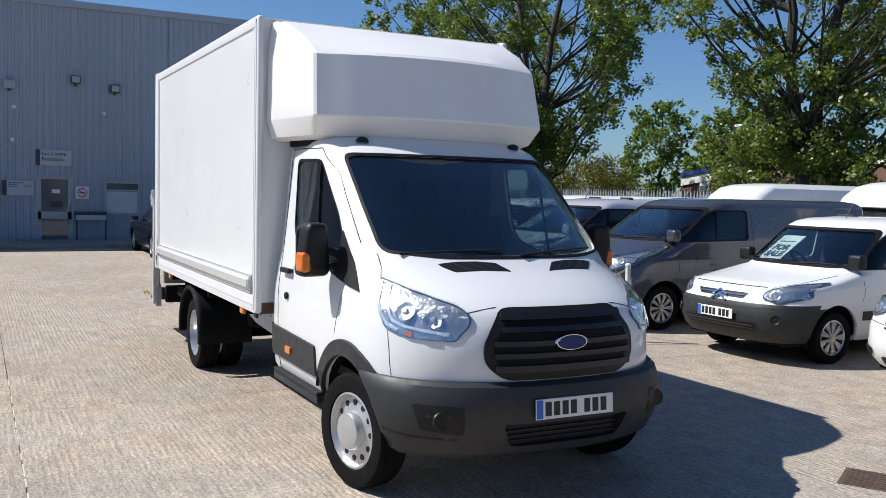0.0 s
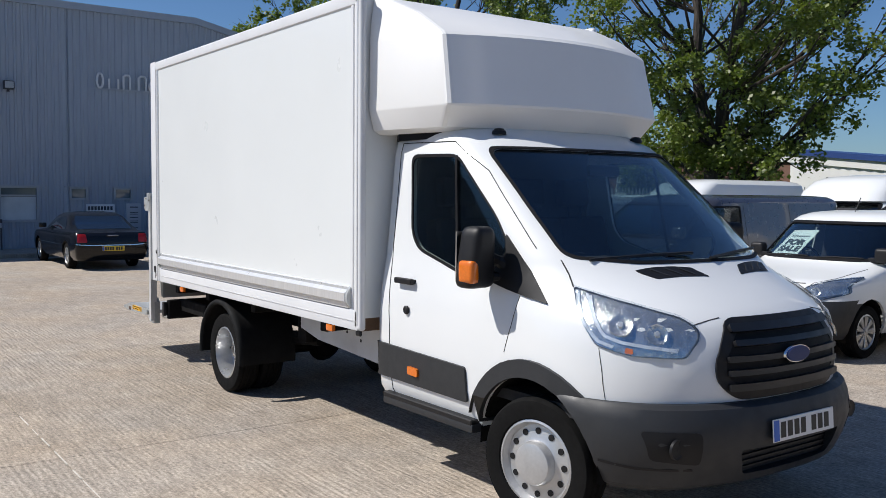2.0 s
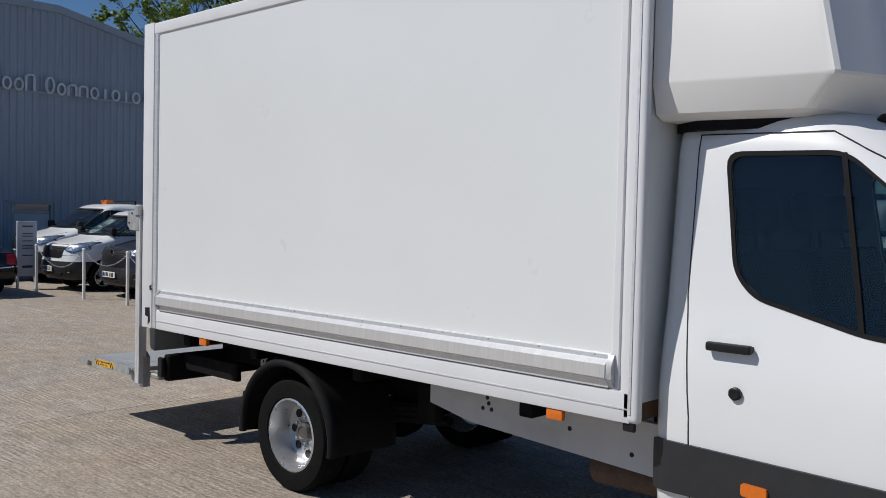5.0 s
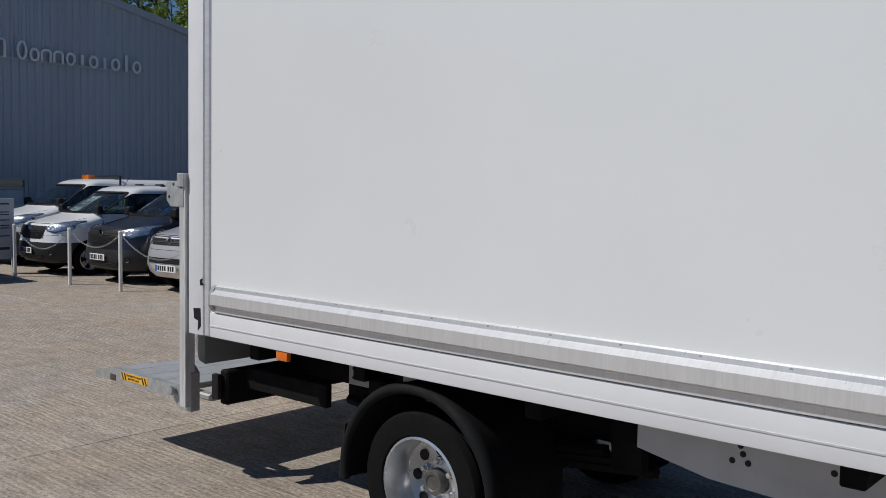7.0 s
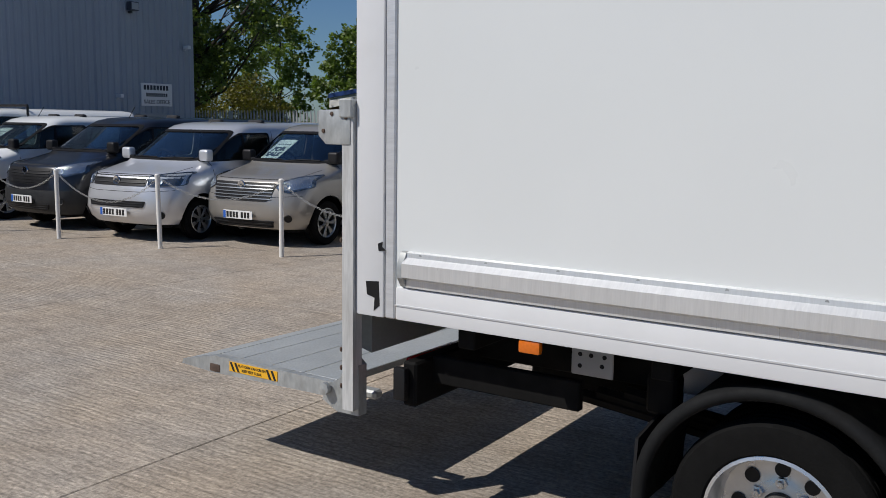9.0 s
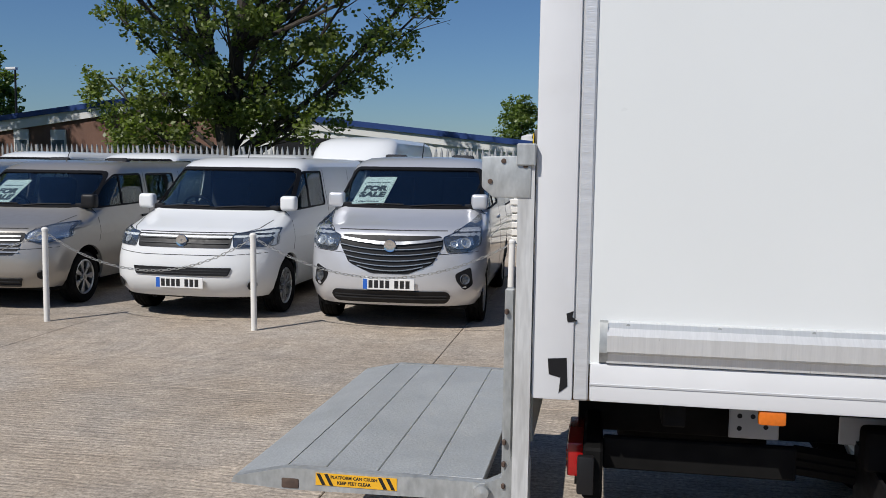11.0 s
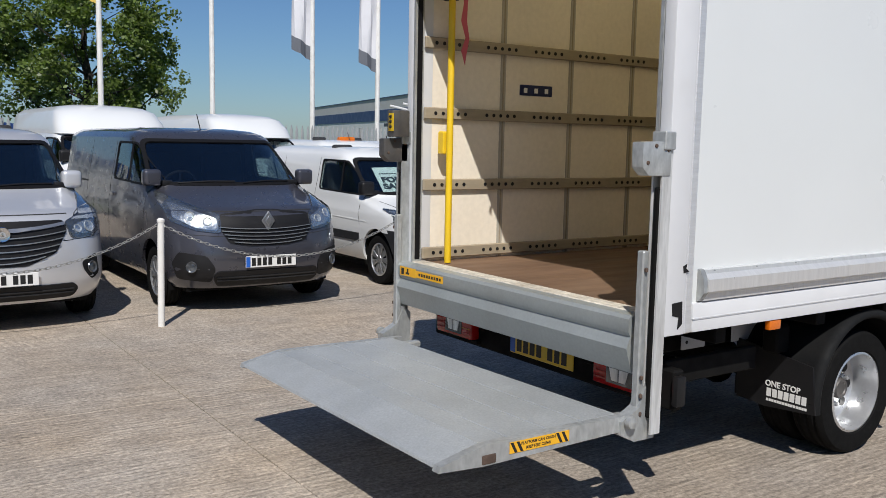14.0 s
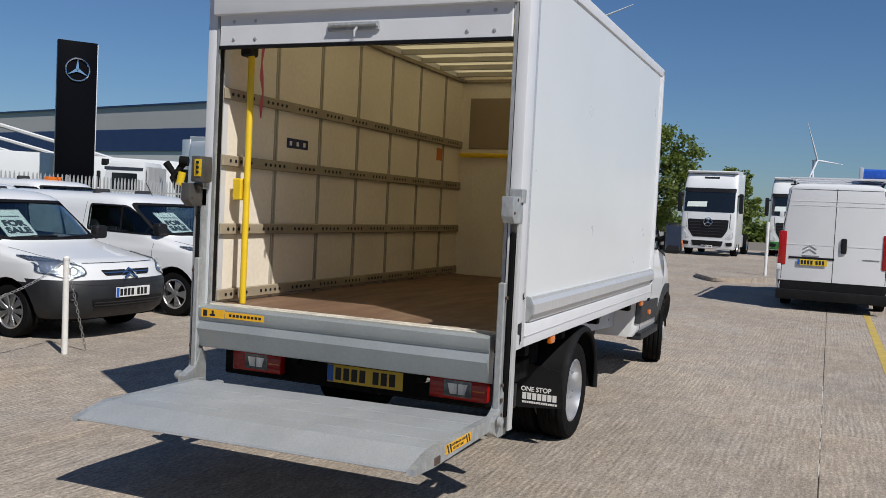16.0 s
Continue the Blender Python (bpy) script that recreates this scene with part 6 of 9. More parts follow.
DIAMOND_FACE = {"lamp": [(0.90, 1.14), (0.955, 1.0), (0.935, 0.88), (0.74, 0.80), (0.51, 0.775), (0.50, 0.945), (0.66, 1.0), (0.80, 1.07)],
                "chamber": [(0.88, 1.05), (0.92, 0.92), (0.74, 0.825), (0.54, 0.80), (0.53, 0.91), (0.68, 0.96)], "bowls": ((0.78, 0.93, 0.05), (0.63, 0.885, 0.045)),
                "grille": [(-0.5, 0.95), (-0.1, 0.985), (0.1, 0.985), (0.5, 0.95), (0.535, 0.84), (0.43, 0.68), (0.2, 0.645), (-0.2, 0.645), (-0.43, 0.68), (-0.535, 0.84)],
                "bars": [(w, z, 0.025, 0.007, SATIN) for w, z in ((0.52, 0.835), (0.50, 0.80), (0.475, 0.765), (0.44, 0.73), (0.38, 0.695))],
                "badge": 0.885, "intake": [(-0.56, 0.42), (0.56, 0.42), (0.60, 0.35), (0.54, 0.275), (-0.54, 0.275), (-0.60, 0.35)],
                "pocket": [(0.58, 0.45), (0.66, 0.565), (0.90, 0.60), (0.95, 0.49), (0.90, 0.34), (0.61, 0.31)], "fog": (0.80, 0.46)}
# white panel van
van_a, tree_a = make_van("panel_van", "white panel van with slim black grille and twin-slot bumper", WHITE_PAINT, 4.6, 1.80, 1.71, 0.90, (-0.70, 1.09), -1.5, (0.82, 3.5), 0.295, "ten", wide=1.05, mirror_out=0.2,
                         group=ROW, lamps="dark", grille="slots", grille_col=GREY_PLASTIC, plate_z=0.40)
van_a.matrix_world = pose(-9.70, 4.45, 0, 0, 0, -90)
# silver panel van with a wide ribbed grille
van_b, tree_b = make_van("panel_van", "silver panel van with wide chrome-barred grille", SILVER_PAINT, 4.7, 1.83, 1.74, 0.98, (-0.76, 1.15), -1.6, (0.82, 3.5), 0.3, "five",
                         group=ROW, lamps="wedge", grille="wide", grille_col=SATIN, plate_z=0.47, pockets=True, wide=1.03, face=RIBBED_FACE)
AT_B = pose(-7.47, 4.42, 0, 0, 0, -88)
van_b.matrix_world = AT_B
sale_card(AT_B, tree_b, -0.42, 1.38, 2)
# graphite crew van
van_c, tree_c = make_van("panel_van", "graphite grey crew van with black grille", GREY_PAINT, 4.9, 1.82, 1.78, 0.96, (-0.78, 1.16), -1.62, (0.84, 3.6), 0.3, "ten",
                         group=ROW, lamps="wedge", grille="band", grille_col=GREY_PLASTIC, plate_z=0.50, mirror=GREY_PAINT, windows=1, pockets=True, wide=1.03, mirror_out=0.19, face=DIAMOND_FACE)
van_c.matrix_world = pose(-5.12, 4.42, 0, 0, 0, -90)
# small white van
van_d, tree_d = make_van("small_van", "small white van with black bumper and chrome chevron strip", WHITE_PAINT, 4.3, 1.76, 1.59, 0.82, (-1.04, 1.0), -1.72, (0.90, 3.5), 0.29, "nine",
                         group=ROW, lower=GREY_PLASTIC, mirror=BLACK_PLASTIC, lamps="wedge", grille="slim", grille_col=CHROME, plate_z=0.52, lower_z=0.66)
AT_D = pose(-2.5, 4.5, 0, 0, 0, -90)
van_d.matrix_world = AT_D
sale_card(AT_D, tree_d, -0.38, 1.2, 2)
# white compact van beside it
van_e, tree_e = make_van("small_van", "compact white van with painted bumper and sale card", WHITE_PAINT, 4.3, 1.74, 1.60, 0.86, (-0.95, 1.03), -1.68, (0.88, 3.5), 0.295, "five",
                         group=ROW, mirror=BLACK_PLASTIC, lamps="wedge", grille="wide", plate_z=0.42)
AT_E = pose(0.06, 4.48, 0, 0, 0, -90)
van_e.matrix_world = AT_E
sale_card(AT_E, tree_e, -0.36, 1.22, 2)
# champagne van with rear windows
van_f, tree_f = make_van("panel_van", "champagne metallic van with side windows", CHAMPAGNE_PAINT, 4.6, 1.8, 1.64, 0.88, (-0.8, 1.06), -1.55, (0.8, 3.5), 0.3, "twin",
                         group=ROW, lamps="wedge", grille="wide", grille_col=SATIN, plate_z=0.42, mirror=BLACK_PLASTIC, windows=2)
AT_F = pose(-12.13, 4.48, 0, 0, 0, -88)
van_f.matrix_world = AT_F
sale_card(AT_F, tree_f, -0.36, 1.26, 2)
# silver panel van further down
van_g, tree_g = make_van("panel_van", "silver panel van with slim black grille", SILVER_PAINT, 4.6, 1.78, 1.64, 0.90, (-0.72, 1.06), -1.52, (0.78, 3.5), 0.29, "twin",
                         group=ROW, lamps="block", grille="slots", grille_col=GREY_PLASTIC, plate_z=0.40)
van_g.matrix_world = pose(-13.80, 3.78, 0, 0, 0, -86)
van_h, tree_h = make_van("panel_van", "dark panel van with black bumper", DARK_PAINT, 4.6, 1.8, 1.70, 0.95, (-0.78, 1.12), -1.58, (0.82, 3.5), 0.3, "five",
                         group=ROW, lower=GREY_PLASTIC, lamps="wedge", grille="wide", plate_z=0.46, mirror=BLACK_PLASTIC)
van_h.matrix_world = pose(-15.95, 3.78, 0, 0, 0, -90)
van_i, tree_i = make_van("panel_van", "white panel van with black bumper and dark grille", WHITE_PAINT, 4.6, 1.8, 1.70, 0.95, (-0.78, 1.12), -1.58, (0.82, 3.5), 0.3, "five",
                         group=ROW, lower=GREY_PLASTIC, lamps="wedge", grille="wide", plate_z=0.46, mirror=BLACK_PLASTIC, lower_z=0.62)
AT_I = pose(-18.3, 3.6, 0, 0, 0, -92)
van_i.matrix_world = AT_I
sale_card(AT_I, tree_i, -0.2, 1.36, 0)
van_j, tree_j = make_van("recovery_van", "white chassis van with an orange roof beacon", WHITE_PAINT, 4.9, 1.86, 1.84, 1.02, (-0.85, 1.22), -1.6, (0.86, 3.6), 0.32, "five",
                         group=ROW, lower=GREY_PLASTIC, lamps="wedge", grille="wide", plate_z=0.5, mirror=BLACK_PLASTIC, lower_z=0.72)
van_j.matrix_world = pose(-20.7, 3.9, 0, 0, 0, -92)
bc = bmesh.new()
box(bc, (-2.2, -0.16, 1.82), (-2.02, 0.16, 1.93), 0.03, 3)
part("beacon_bar", bc, AMBER, van_j, "orange roof beacon")
part("rack_frame", tubed([(-2.45, -0.8, 1.7), (-2.45, -0.8, 1.9), (-2.45, 0.8, 1.9), (-2.45, 0.8, 1.7)], 0.025, 8), BLACK_PLASTIC, van_j)

# tall vans of the second row
TALL = "tall vans by the fence"


def tall_van(label, at, L=5.4, W=1.95, H=2.16, lower=GREY_PLASTIC, style="nine"):
    v, t = make_van("high_roof_van", label, WHITE_PAINT, L, W, H - 0.36, 1.05, (-0.62, 1.28), -1.35, (0.85, 4.0), 0.32, style, group=TALL, lower=lower, lamps="wedge", grille="slim", plate_z=0.5,
                    mirror=BLACK_PLASTIC, plate=False, badge=False)
    cap = shell([(H - 0.46, -L + 0.01, -1.22, W * 0.425, 0.5, 2.9), (H - 0.3, -L + 0.01, -1.34, W * 0.42, 0.5, 2.9), (H - 0.12, -L + 0.03, -1.58, W * 0.39, 0.5, 2.8), (H - 0.04, -L + 0.08, -1.85, W * 0.33, 0.5, 2.7), (H, -L + 0.2, -2.3, W * 0.2, 0.4, 2.5)])
    part("high_roof", cap, WHITE_PAINT, v)
    v.matrix_world = at
    return v


tall = tall_van("tall white van parked by the fence", pose(-10.1, 10.9, 0, 0, 0, -90))
copy_thing(tall, pose(-5.03, 9.1, 0, 0, 0, -90))
copy_thing(tall, pose(-1.7, 11.6, 0, 0, 0, -88))
van_k, _ = make_van("panel_van", "low white van behind the sale row", WHITE_PAINT, 4.8, 1.85, 1.80, 0.95, (-0.76, 1.15), -1.6, (0.82, 3.5), 0.3, "five", group=TALL, plate=False)
van_k.matrix_world = pose(-14.6, 10.9, 0, 0, 0, -90)
copy_thing(van_k, pose(-17.0, 10.9, 0, 0, 0, -90))
k3 = copy_thing(van_k, pose(-12.2, 11.2, 0, 0, 0, -90))
k3["label"] = "low white van tucked behind the white panel van"

# pickups behind the small vans
pick, _ = make_van("pickup_cab", "white pickup with an orange light bar", WHITE_PAINT, 4.6, 1.78, 1.68, 0.95, (-0.9, 1.12), -1.6, (0.85, 3.4), 0.32, "five", group=TALL, plate=False)
bc = bmesh.new()
box(bc, (-2.2, -0.17, 1.66), (-2.05, 0.17, 1.75), 0.03, 3)
part("beacon_bar", bc, AMBER, pick, "orange light bar")
pick.matrix_world = pose(0.1, 10.6, 0, 0, 0, -90)
copy_thing(pick, pose(2.4, 10.8, 0, 0, 0, -88))
copy_thing(pick, pose(5.03, 11.6, 0, 0, 0, -92) @ Matrix.Scale(1.08, 4))


# black saloon parked by the building, tail to the yard
def saloon(at):
    s = thing("saloon_car", "black saloon car with red tail lamps parked by the building", "car", at=at)
    L, h = 4.6, 0.86
    lv = [(0.22, -L + 0.1, -0.1, h * 0.92, 0.5, 2.8), (0.32, -L + 0.03, -0.02, h * 0.97, 0.5, 2.8), (0.5, -L, 0.0, h, 0.5, 2.8), (0.7, -L + 0.02, -0.04, h, 0.5, 2.8), (0.80, -L + 0.05, -0.2, h * 0.99, 0.5, 2.8),
          (0.86, -L + 0.12, -0.9, h * 0.97, 0.5, 2.8), (0.89, -L + 0.55, -1.25, h * 0.93, 0.4, 2.8), (1.05, -L + 0.95, -1.6, h * 0.85, 0.3, 2.8), (1.22, -L + 1.3, -2.0, h * 0.76, 0.3, 2.8),
          (1.29, -L + 1.6, -2.25, h * 0.65, 0.3, 2.8), (1.31, -L + 1.9, -2.5, h * 0.45, 0.3, 2.8)]
    bm = shell(lv, rr=0.12)
    tr = tree_of(bm)
    cuts = [round_cutter(x, 0.3, 0.36, sy * 0.55, sy * 1.4, 28) for x in (-0.85, -3.65) for sy in (-1, 1)]
    part("car_body", carve("car_body", bm, cuts, [BLACK_PAINT]), None, s)
    part("rear_window", drape(tr, rounded([(-0.55, 1.22), (0.55, 1.22), (0.66, 0.93), (-0.66, 0.93)], 0.05), "back", 0.004, 0.006, 0.1), SCREEN, s)
    part("boot_gap", strip(tr, [(-0.62, 0.84), (-0.6, 0.62), (0.6, 0.62), (0.62, 0.84)], "back", 0.008), SEAM, s)
    part("bumper_trim", strip(tr, [(-0.84, 0.6), (-0.5, 0.575), (0.5, 0.575), (0.84, 0.6)], "back", 0.018, 0.006), CHROME, s)
    for q in (-1, 1):
        o = [(q * 0.80, 0.83), (q * 0.62, 0.83), (q * 0.60, 0.64), (q * 0.82, 0.64)]
        part("tail_lamp", drape(tr, rounded(o, 0.03), "back", 0.008, 0.012, 0.05), RED_LENS, s)
        side = "right" if q < 0 else "left"
        for w in ([(-1.75, 0.9), (-2.1, 1.16), (-2.55, 1.2), (-2.55, 0.9)], [(-2.62, 0.9), (-2.62, 1.2), (-3.1, 1.18), (-3.4, 0.95), (-3.3, 0.9)]):
            part("side_window", drape(tr, rounded(w, 0.04), side, 0.004, 0.006, 0.1), SCREEN, s)
        part("side_trim", strip(tr, [(-1.2, 0.55), (-3.25, 0.55)], side, 0.014, 0.005), CHROME, s)
        mm = part("door_mirror", boxed((-1.75, q * 0.93 - 0.09, 0.9), (-1.65, q * 0.93 + 0.09, 1.02), 0.03, 3), BLACK_PAINT, s)
        for x in (-0.85, -3.65):
            wheel(s, x, q * 0.74, 0.3, 0.3, "five", q, 0.2, 0.2)
    part("boot_emblem", boxed((-L + 0.0, -0.13, 0.79), (-L + 0.06, 0.13, 0.81), 0.006, 1), CHROME, s)
    number_plate(s, pose(-L - 0.02, 0, 0.50, 90, 0, -90), True)
    return s


saloon(pose(-21.7, 1.76, 0, 0, 0, 180) @ Matrix.Diagonal((1, 0.93, 0.97, 1)))

# ---------------------------------------------------------------- yard
def concrete(name, base, bump=0.004):
    """Brushed, stained concrete: broad stains, fine brushing across the bay, aggregate."""
    m = bpy.data.materials.new(name)
    m.use_nodes = True
    nt = m.node_tree
    n, l = nt.nodes, nt.links
    b = n["Principled BSDF"]
    b.inputs["Roughness"].default_value = 0.85
    b.inputs["Specular IOR Level"].default_value = 0.3
    tc = n.new("ShaderNodeTexCoord")
    geo = n.new("ShaderNodeNewGeometry")

    def nz(scale, detail, stretch=(1, 1, 1), rough=0.55):
        mp = n.new("ShaderNodeMapping")
        mp.inputs["Scale"].default_value = stretch
        l.new(geo.outputs["Position"], mp.inputs["Vector"])
        t = n.new("ShaderNodeTexNoise")
        t.inputs["Scale"].default_value, t.inputs["Detail"].default_value, t.inputs["Roughness"].default_value = scale, detail, rough
        l.new(mp.outputs[0], t.inputs["Vector"])
        return t.outputs["Fac"]

    def rng(f, a, c, lo=0.3, hi=0.7):
        r = n.new("ShaderNodeMapRange")
        r.inputs["From Min"].default_value, r.inputs["From Max"].default_value, r.inputs["To Min"].default_value, r.inputs["To Max"].default_value = lo, hi, a, c
        l.new(f, r.inputs["Value"])
        return r.outputs[0]

    def mul(x, y):
        q = n.new("ShaderNodeMath")
        q.operation = "MULTIPLY"
        l.new(x, q.inputs[0])
        l.new(y, q.inputs[1])
        return q.outputs[0]

    brush = nz(1.0, 5, (2.4, 24, 1), 0.6)
    brush2 = nz(1.0, 4, (16, 60, 1), 0.65)
    stain = nz(0.35, 5)
    grit = nz(42, 5, rough=0.75)
    spots = nz(4.5, 6)
    f = mul(rng(stain, 0.86, 1.12), rng(brush, 0.82, 1.15))
    f = mul(f, rng(grit, 0.5, 1.45))
    f = mul(f, rng(brush2, 0.74, 1.26))
    f = mul(f, rng(spots, 0.84, 1.12))
    # tamped ridges along the bay, worn smooth in patches
    wv = n.new("ShaderNodeTexWave")
    wv.bands_direction = "Y"
    wv.inputs["Scale"].default_value, wv.inputs["Distortion"].default_value, wv.inputs["Detail"].default_value = 7.0, 5.0, 3.0
    wv.inputs["Detail Scale"].default_value = 0.6
    l.new(geo.outputs["Position"], wv.inputs["Vector"])
    worn = rng(nz(0.55, 3), 0.15, 1.0, 0.4, 0.6)
    ridge = mul(wv.outputs["Fac"], worn)
    f = mul(f, rng(ridge, 0.97, 1.06, 0.0, 0.8))
    oi = n.new("ShaderNodeObjectInfo")
    f = mul(f, rng(oi.outputs["Random"], 0.95, 1.05, 0, 1))
    tint = n.new("ShaderNodeMix")
    tint.data_type = "RGBA"
    l.new(rng(nz(0.9, 4), 0, 1), tint.inputs["Factor"])
    tint.inputs["A"].default_value = (*base, 1)
    tint.inputs["B"].default_value = (base[0] * 1.06, base[1] * 0.98, base[2] * 0.88, 1)
    v = n.new("ShaderNodeVectorMath")
    v.operation = "SCALE"
    l.new(tint.outputs["Result"], v.inputs[0])
    l.new(f, v.inputs["Scale"])
    l.new(v.outputs[0], b.inputs["Base Color"])
    hgt = n.new("ShaderNodeMath")
    hgt.operation = "ADD"
    l.new(mul(brush, rng(stain, 0.5, 1.0)), hgt.inputs[0])
    tamp = n.new("ShaderNodeMath")
    tamp.operation = "MULTIPLY_ADD"
    l.new(ridge, tamp.inputs[0])
    tamp.inputs[1].default_value = 0.2
    l.new(mul(grit, rng(grit, 0.35, 0.35)), tamp.inputs[2])
    l.new(tamp.outputs[0], hgt.inputs[1])
    bp = n.new("ShaderNodeBump")
    bp.inputs["Distance"].default_value = bump
    l.new(hgt.outputs[0], bp.inputs["Height"])
    l.new(bp.outputs[0], b.inputs["Normal"])
    return m


CONCRETE = concrete("brushed_concrete", (0.362, 0.322, 0.276), 0.014)
JOINT = material("joint_filler", (0.18, 0.16, 0.13), 0.9, vary=0.2, scale=8)
GRASS = material("verge_grass", (0.06, 0.09, 0.025), 0.9, vary=0.3, scale=0.6, fine=0.3, fine_scale=14)

bm = bmesh.new()
box(bm, (-400, -400, -0.4), (400, 400, -0.012))
ground = solo("ground", bm, JOINT, "grey concrete yard and the land around it", "ground", kind="structure")
# verge beyond the fence and the far land
bm = bmesh.new()
box(bm, (-300, 17.3, -0.3), (300, 380, 0.02))
solo("verge", bm, GRASS, "rough grass beyond the fence", "grass", kind="structure")

# ---------------------------------------------------------------- depot building
CLAD = material("blue_grey_cladding", (0.31, 0.355, 0.42), 0.5, metal=0.1, vary=0.06, scale=0.5, fine=0.04, fine_scale=8, stretch=(1, 1, 0.15), grime=0.1, grime_color=(0.16, 0.17, 0.17))
FRAME_PALE = material("window_frame_grey", (0.34, 0.37, 0.4), 0.45, vary=0.05)
PANE = material("office_pane", (0.10, 0.13, 0.15), 0.06, coat=0.5, vary=0.3, scale=1.2)
BLIND = material("pale_blind", (0.5, 0.55, 0.58), 0.7, vary=0.1, scale=3)
SIGN_GREY = material("sign_grey", (0.42, 0.45, 0.5), 0.5)
SIGN_DARK = material("sign_navy", (0.03, 0.035, 0.05), 0.5)
SIGN_WHITE = material("sign_white", (0.7, 0.72, 0.74), 0.5)
LETTER = material("letter_grey", (0.66, 0.68, 0.7), 0.4)
BX = -24.4          # the face of the depot
depot = thing("depot_building", "blue-grey ribbed metal depot with office windows", "building")


def ribbed(y0, y1, z0, z1, top=None):
    """A sheet of trapezoid ribs facing +x between y0 and y1; top(y) gives its upper edge."""
    b = bmesh.new()
    prof = []
    y = math.floor(y0 / 0.2) * 0.2
    while y < y1:
        for dy, d in ((0.0, 0.0), (0.105, 0.0), (0.13, 0.032), (0.175, 0.032)):
            if y0 <= y + dy <= y1:
                prof.append((y + dy, d))
        y += 0.2
    prof = [(y0, 0.0)] + prof + [(y1, 0.0)]
    cols = [(b.verts.new((BX + d, yy, z0)), b.verts.new((BX + d, yy, top(yy) if top else z1))) for yy, d in prof]
    for p, q in zip(cols, cols[1:]):
        b.faces.new((p[0], q[0], q[1], p[1]))
    return b


def roofline(y):
    return 7.12 if y < 6.4 else max(4.9, 7.12 - (y - 6.4) * 0.215)


openings = [(-1.28, -0.22, 0.02, 1.98), (0.66, 1.72, 0.86, 1.90), (2.56, 3.08, 1.50, 1.88), (3.83, 4.40, 1.50, 1.88), (5.18, 6.28, 0.90, 1.86), (9.2, 10.3, 0.95, 1.88), (11.15, 11.95, 0.02, 1.86), (12.5, 13.42, 0.02, 1.82)]
yy = -30.0
for oy0, oy1, oz0, oz1 in openings:
    part("cladding", ribbed(yy, oy0, 0.0, 7, roofline), CLAD, depot)
    part("cladding", ribbed(oy0, oy1, oz1, 7, roofline), CLAD, depot)
    if oz0 > 0.1:
        part("cladding", ribbed(oy0, oy1, 0.0, oz0), CLAD, depot)
    yy = oy1
part("cladding", ribbed(yy, 14.5, 0.0, 7, roofline), CLAD, depot)
part("flank_wall", boxed((BX - 40, 14.3, 0), (BX - 0.05, 14.5, 5.3)), CLAD, depot)
part("back_wall", boxed((BX - 40.2, -30, 0), (BX - 40, 14.5, 5.3)), CLAD, depot)
rb = bmesh.new()
prism(rb, [(-30, 7.1), (6.4, 7.1), (14.5, 5.36), (14.5, 5.3), (6.4, 7.0), (-30, 7.0)], "x", BX - 40, BX - 0.1)
part("roof", rb, CLAD, depot)
fl = bmesh.new()
prism(fl, [(-30, 7.06), (6.4, 7.06), (14.55, 5.32), (14.55, 5.5), (6.4, 7.26), (-30, 7.26)], "x", BX - 0.05, BX + 0.1)
part("roof_flashing", fl, CLAD, depot)
part("inner_wall", boxed((BX - 0.7, -29.9, 0), (BX - 0.5, 14.3, 4.8)), BLIND, depot)
part("plinth", boxed((BX - 0.05, -30, 0.0), (BX + 0.045, 14.5, 0.06)), SIGN_DARK, depot)
for i, (a, b2, c, d) in enumerate(openings):
    w = new("door" if c < 0.1 else "window")
    w.parent = depot
    fr = bmesh.new()
    for lo, hi in (((BX - 0.06, a, c), (BX + 0.05, a + 0.06, d)), ((BX - 0.06, b2 - 0.06, c), (BX + 0.05, b2, d)), ((BX - 0.06, a + 0.06, d - 0.06), (BX + 0.05, b2 - 0.06, d)), ((BX - 0.06, a + 0.06, c), (BX + 0.05, b2 - 0.06, c + 0.06))):
        box(fr, lo, hi)
    if c < 0.1:
        box(fr, (BX - 0.04, a + 0.06, 0.72), (BX + 0.03, b2 - 0.06, 0.95))
        box(fr, (BX - 0.04, a + 0.06, 0.06), (BX + 0.03, a + 0.16, d - 0.06))
        box(fr, (BX - 0.04, b2 - 0.16, 0.06), (BX + 0.03, b2 - 0.06, d - 0.06))
    elif d - c > 0.6:
        box(fr, (BX - 0.04, a + 0.06, d - 0.30), (BX + 0.03, b2 - 0.06, d - 0.25))
    part("frame", fr, FRAME_PALE, w)
    part("pane", boxed((BX - 0.035, a + 0.05, c + 0.05), (BX - 0.025, b2 - 0.05, d - 0.05)), PANE, w)
    part("head_flashing", boxed((BX, a - 0.14, d), (BX + 0.09, b2 + 0.14, d + 0.035)), CLAD, w)
    if c > 0.5 and d - c > 0.6:
        part("blind", boxed((BX - 0.024, a + 0.07, c + 0.07), (BX - 0.02, b2 - 0.07, d - 0.31)), BLIND, w)
    elif c < 0.1:
        part("door_notice", boxed((BX - 0.02, a + 0.45, 1.5), (BX - 0.015, a + 0.68, 1.62)), SIGN_WHITE, w)
        part("door_notice", boxed((BX - 0.02, a + 0.4, 1.08), (BX - 0.015, a + 0.75, 1.26)), SIGN_DARK, w)
        part("door_handle", tubed([(BX + 0.05, b2 - 0.11, 1.0), (BX + 0.08, b2 - 0.11, 1.05), (BX + 0.08, b2 - 0.11, 1.4), (BX + 0.05, b2 - 0.11, 1.45)], 0.015, 8), ALUMINIUM, w)


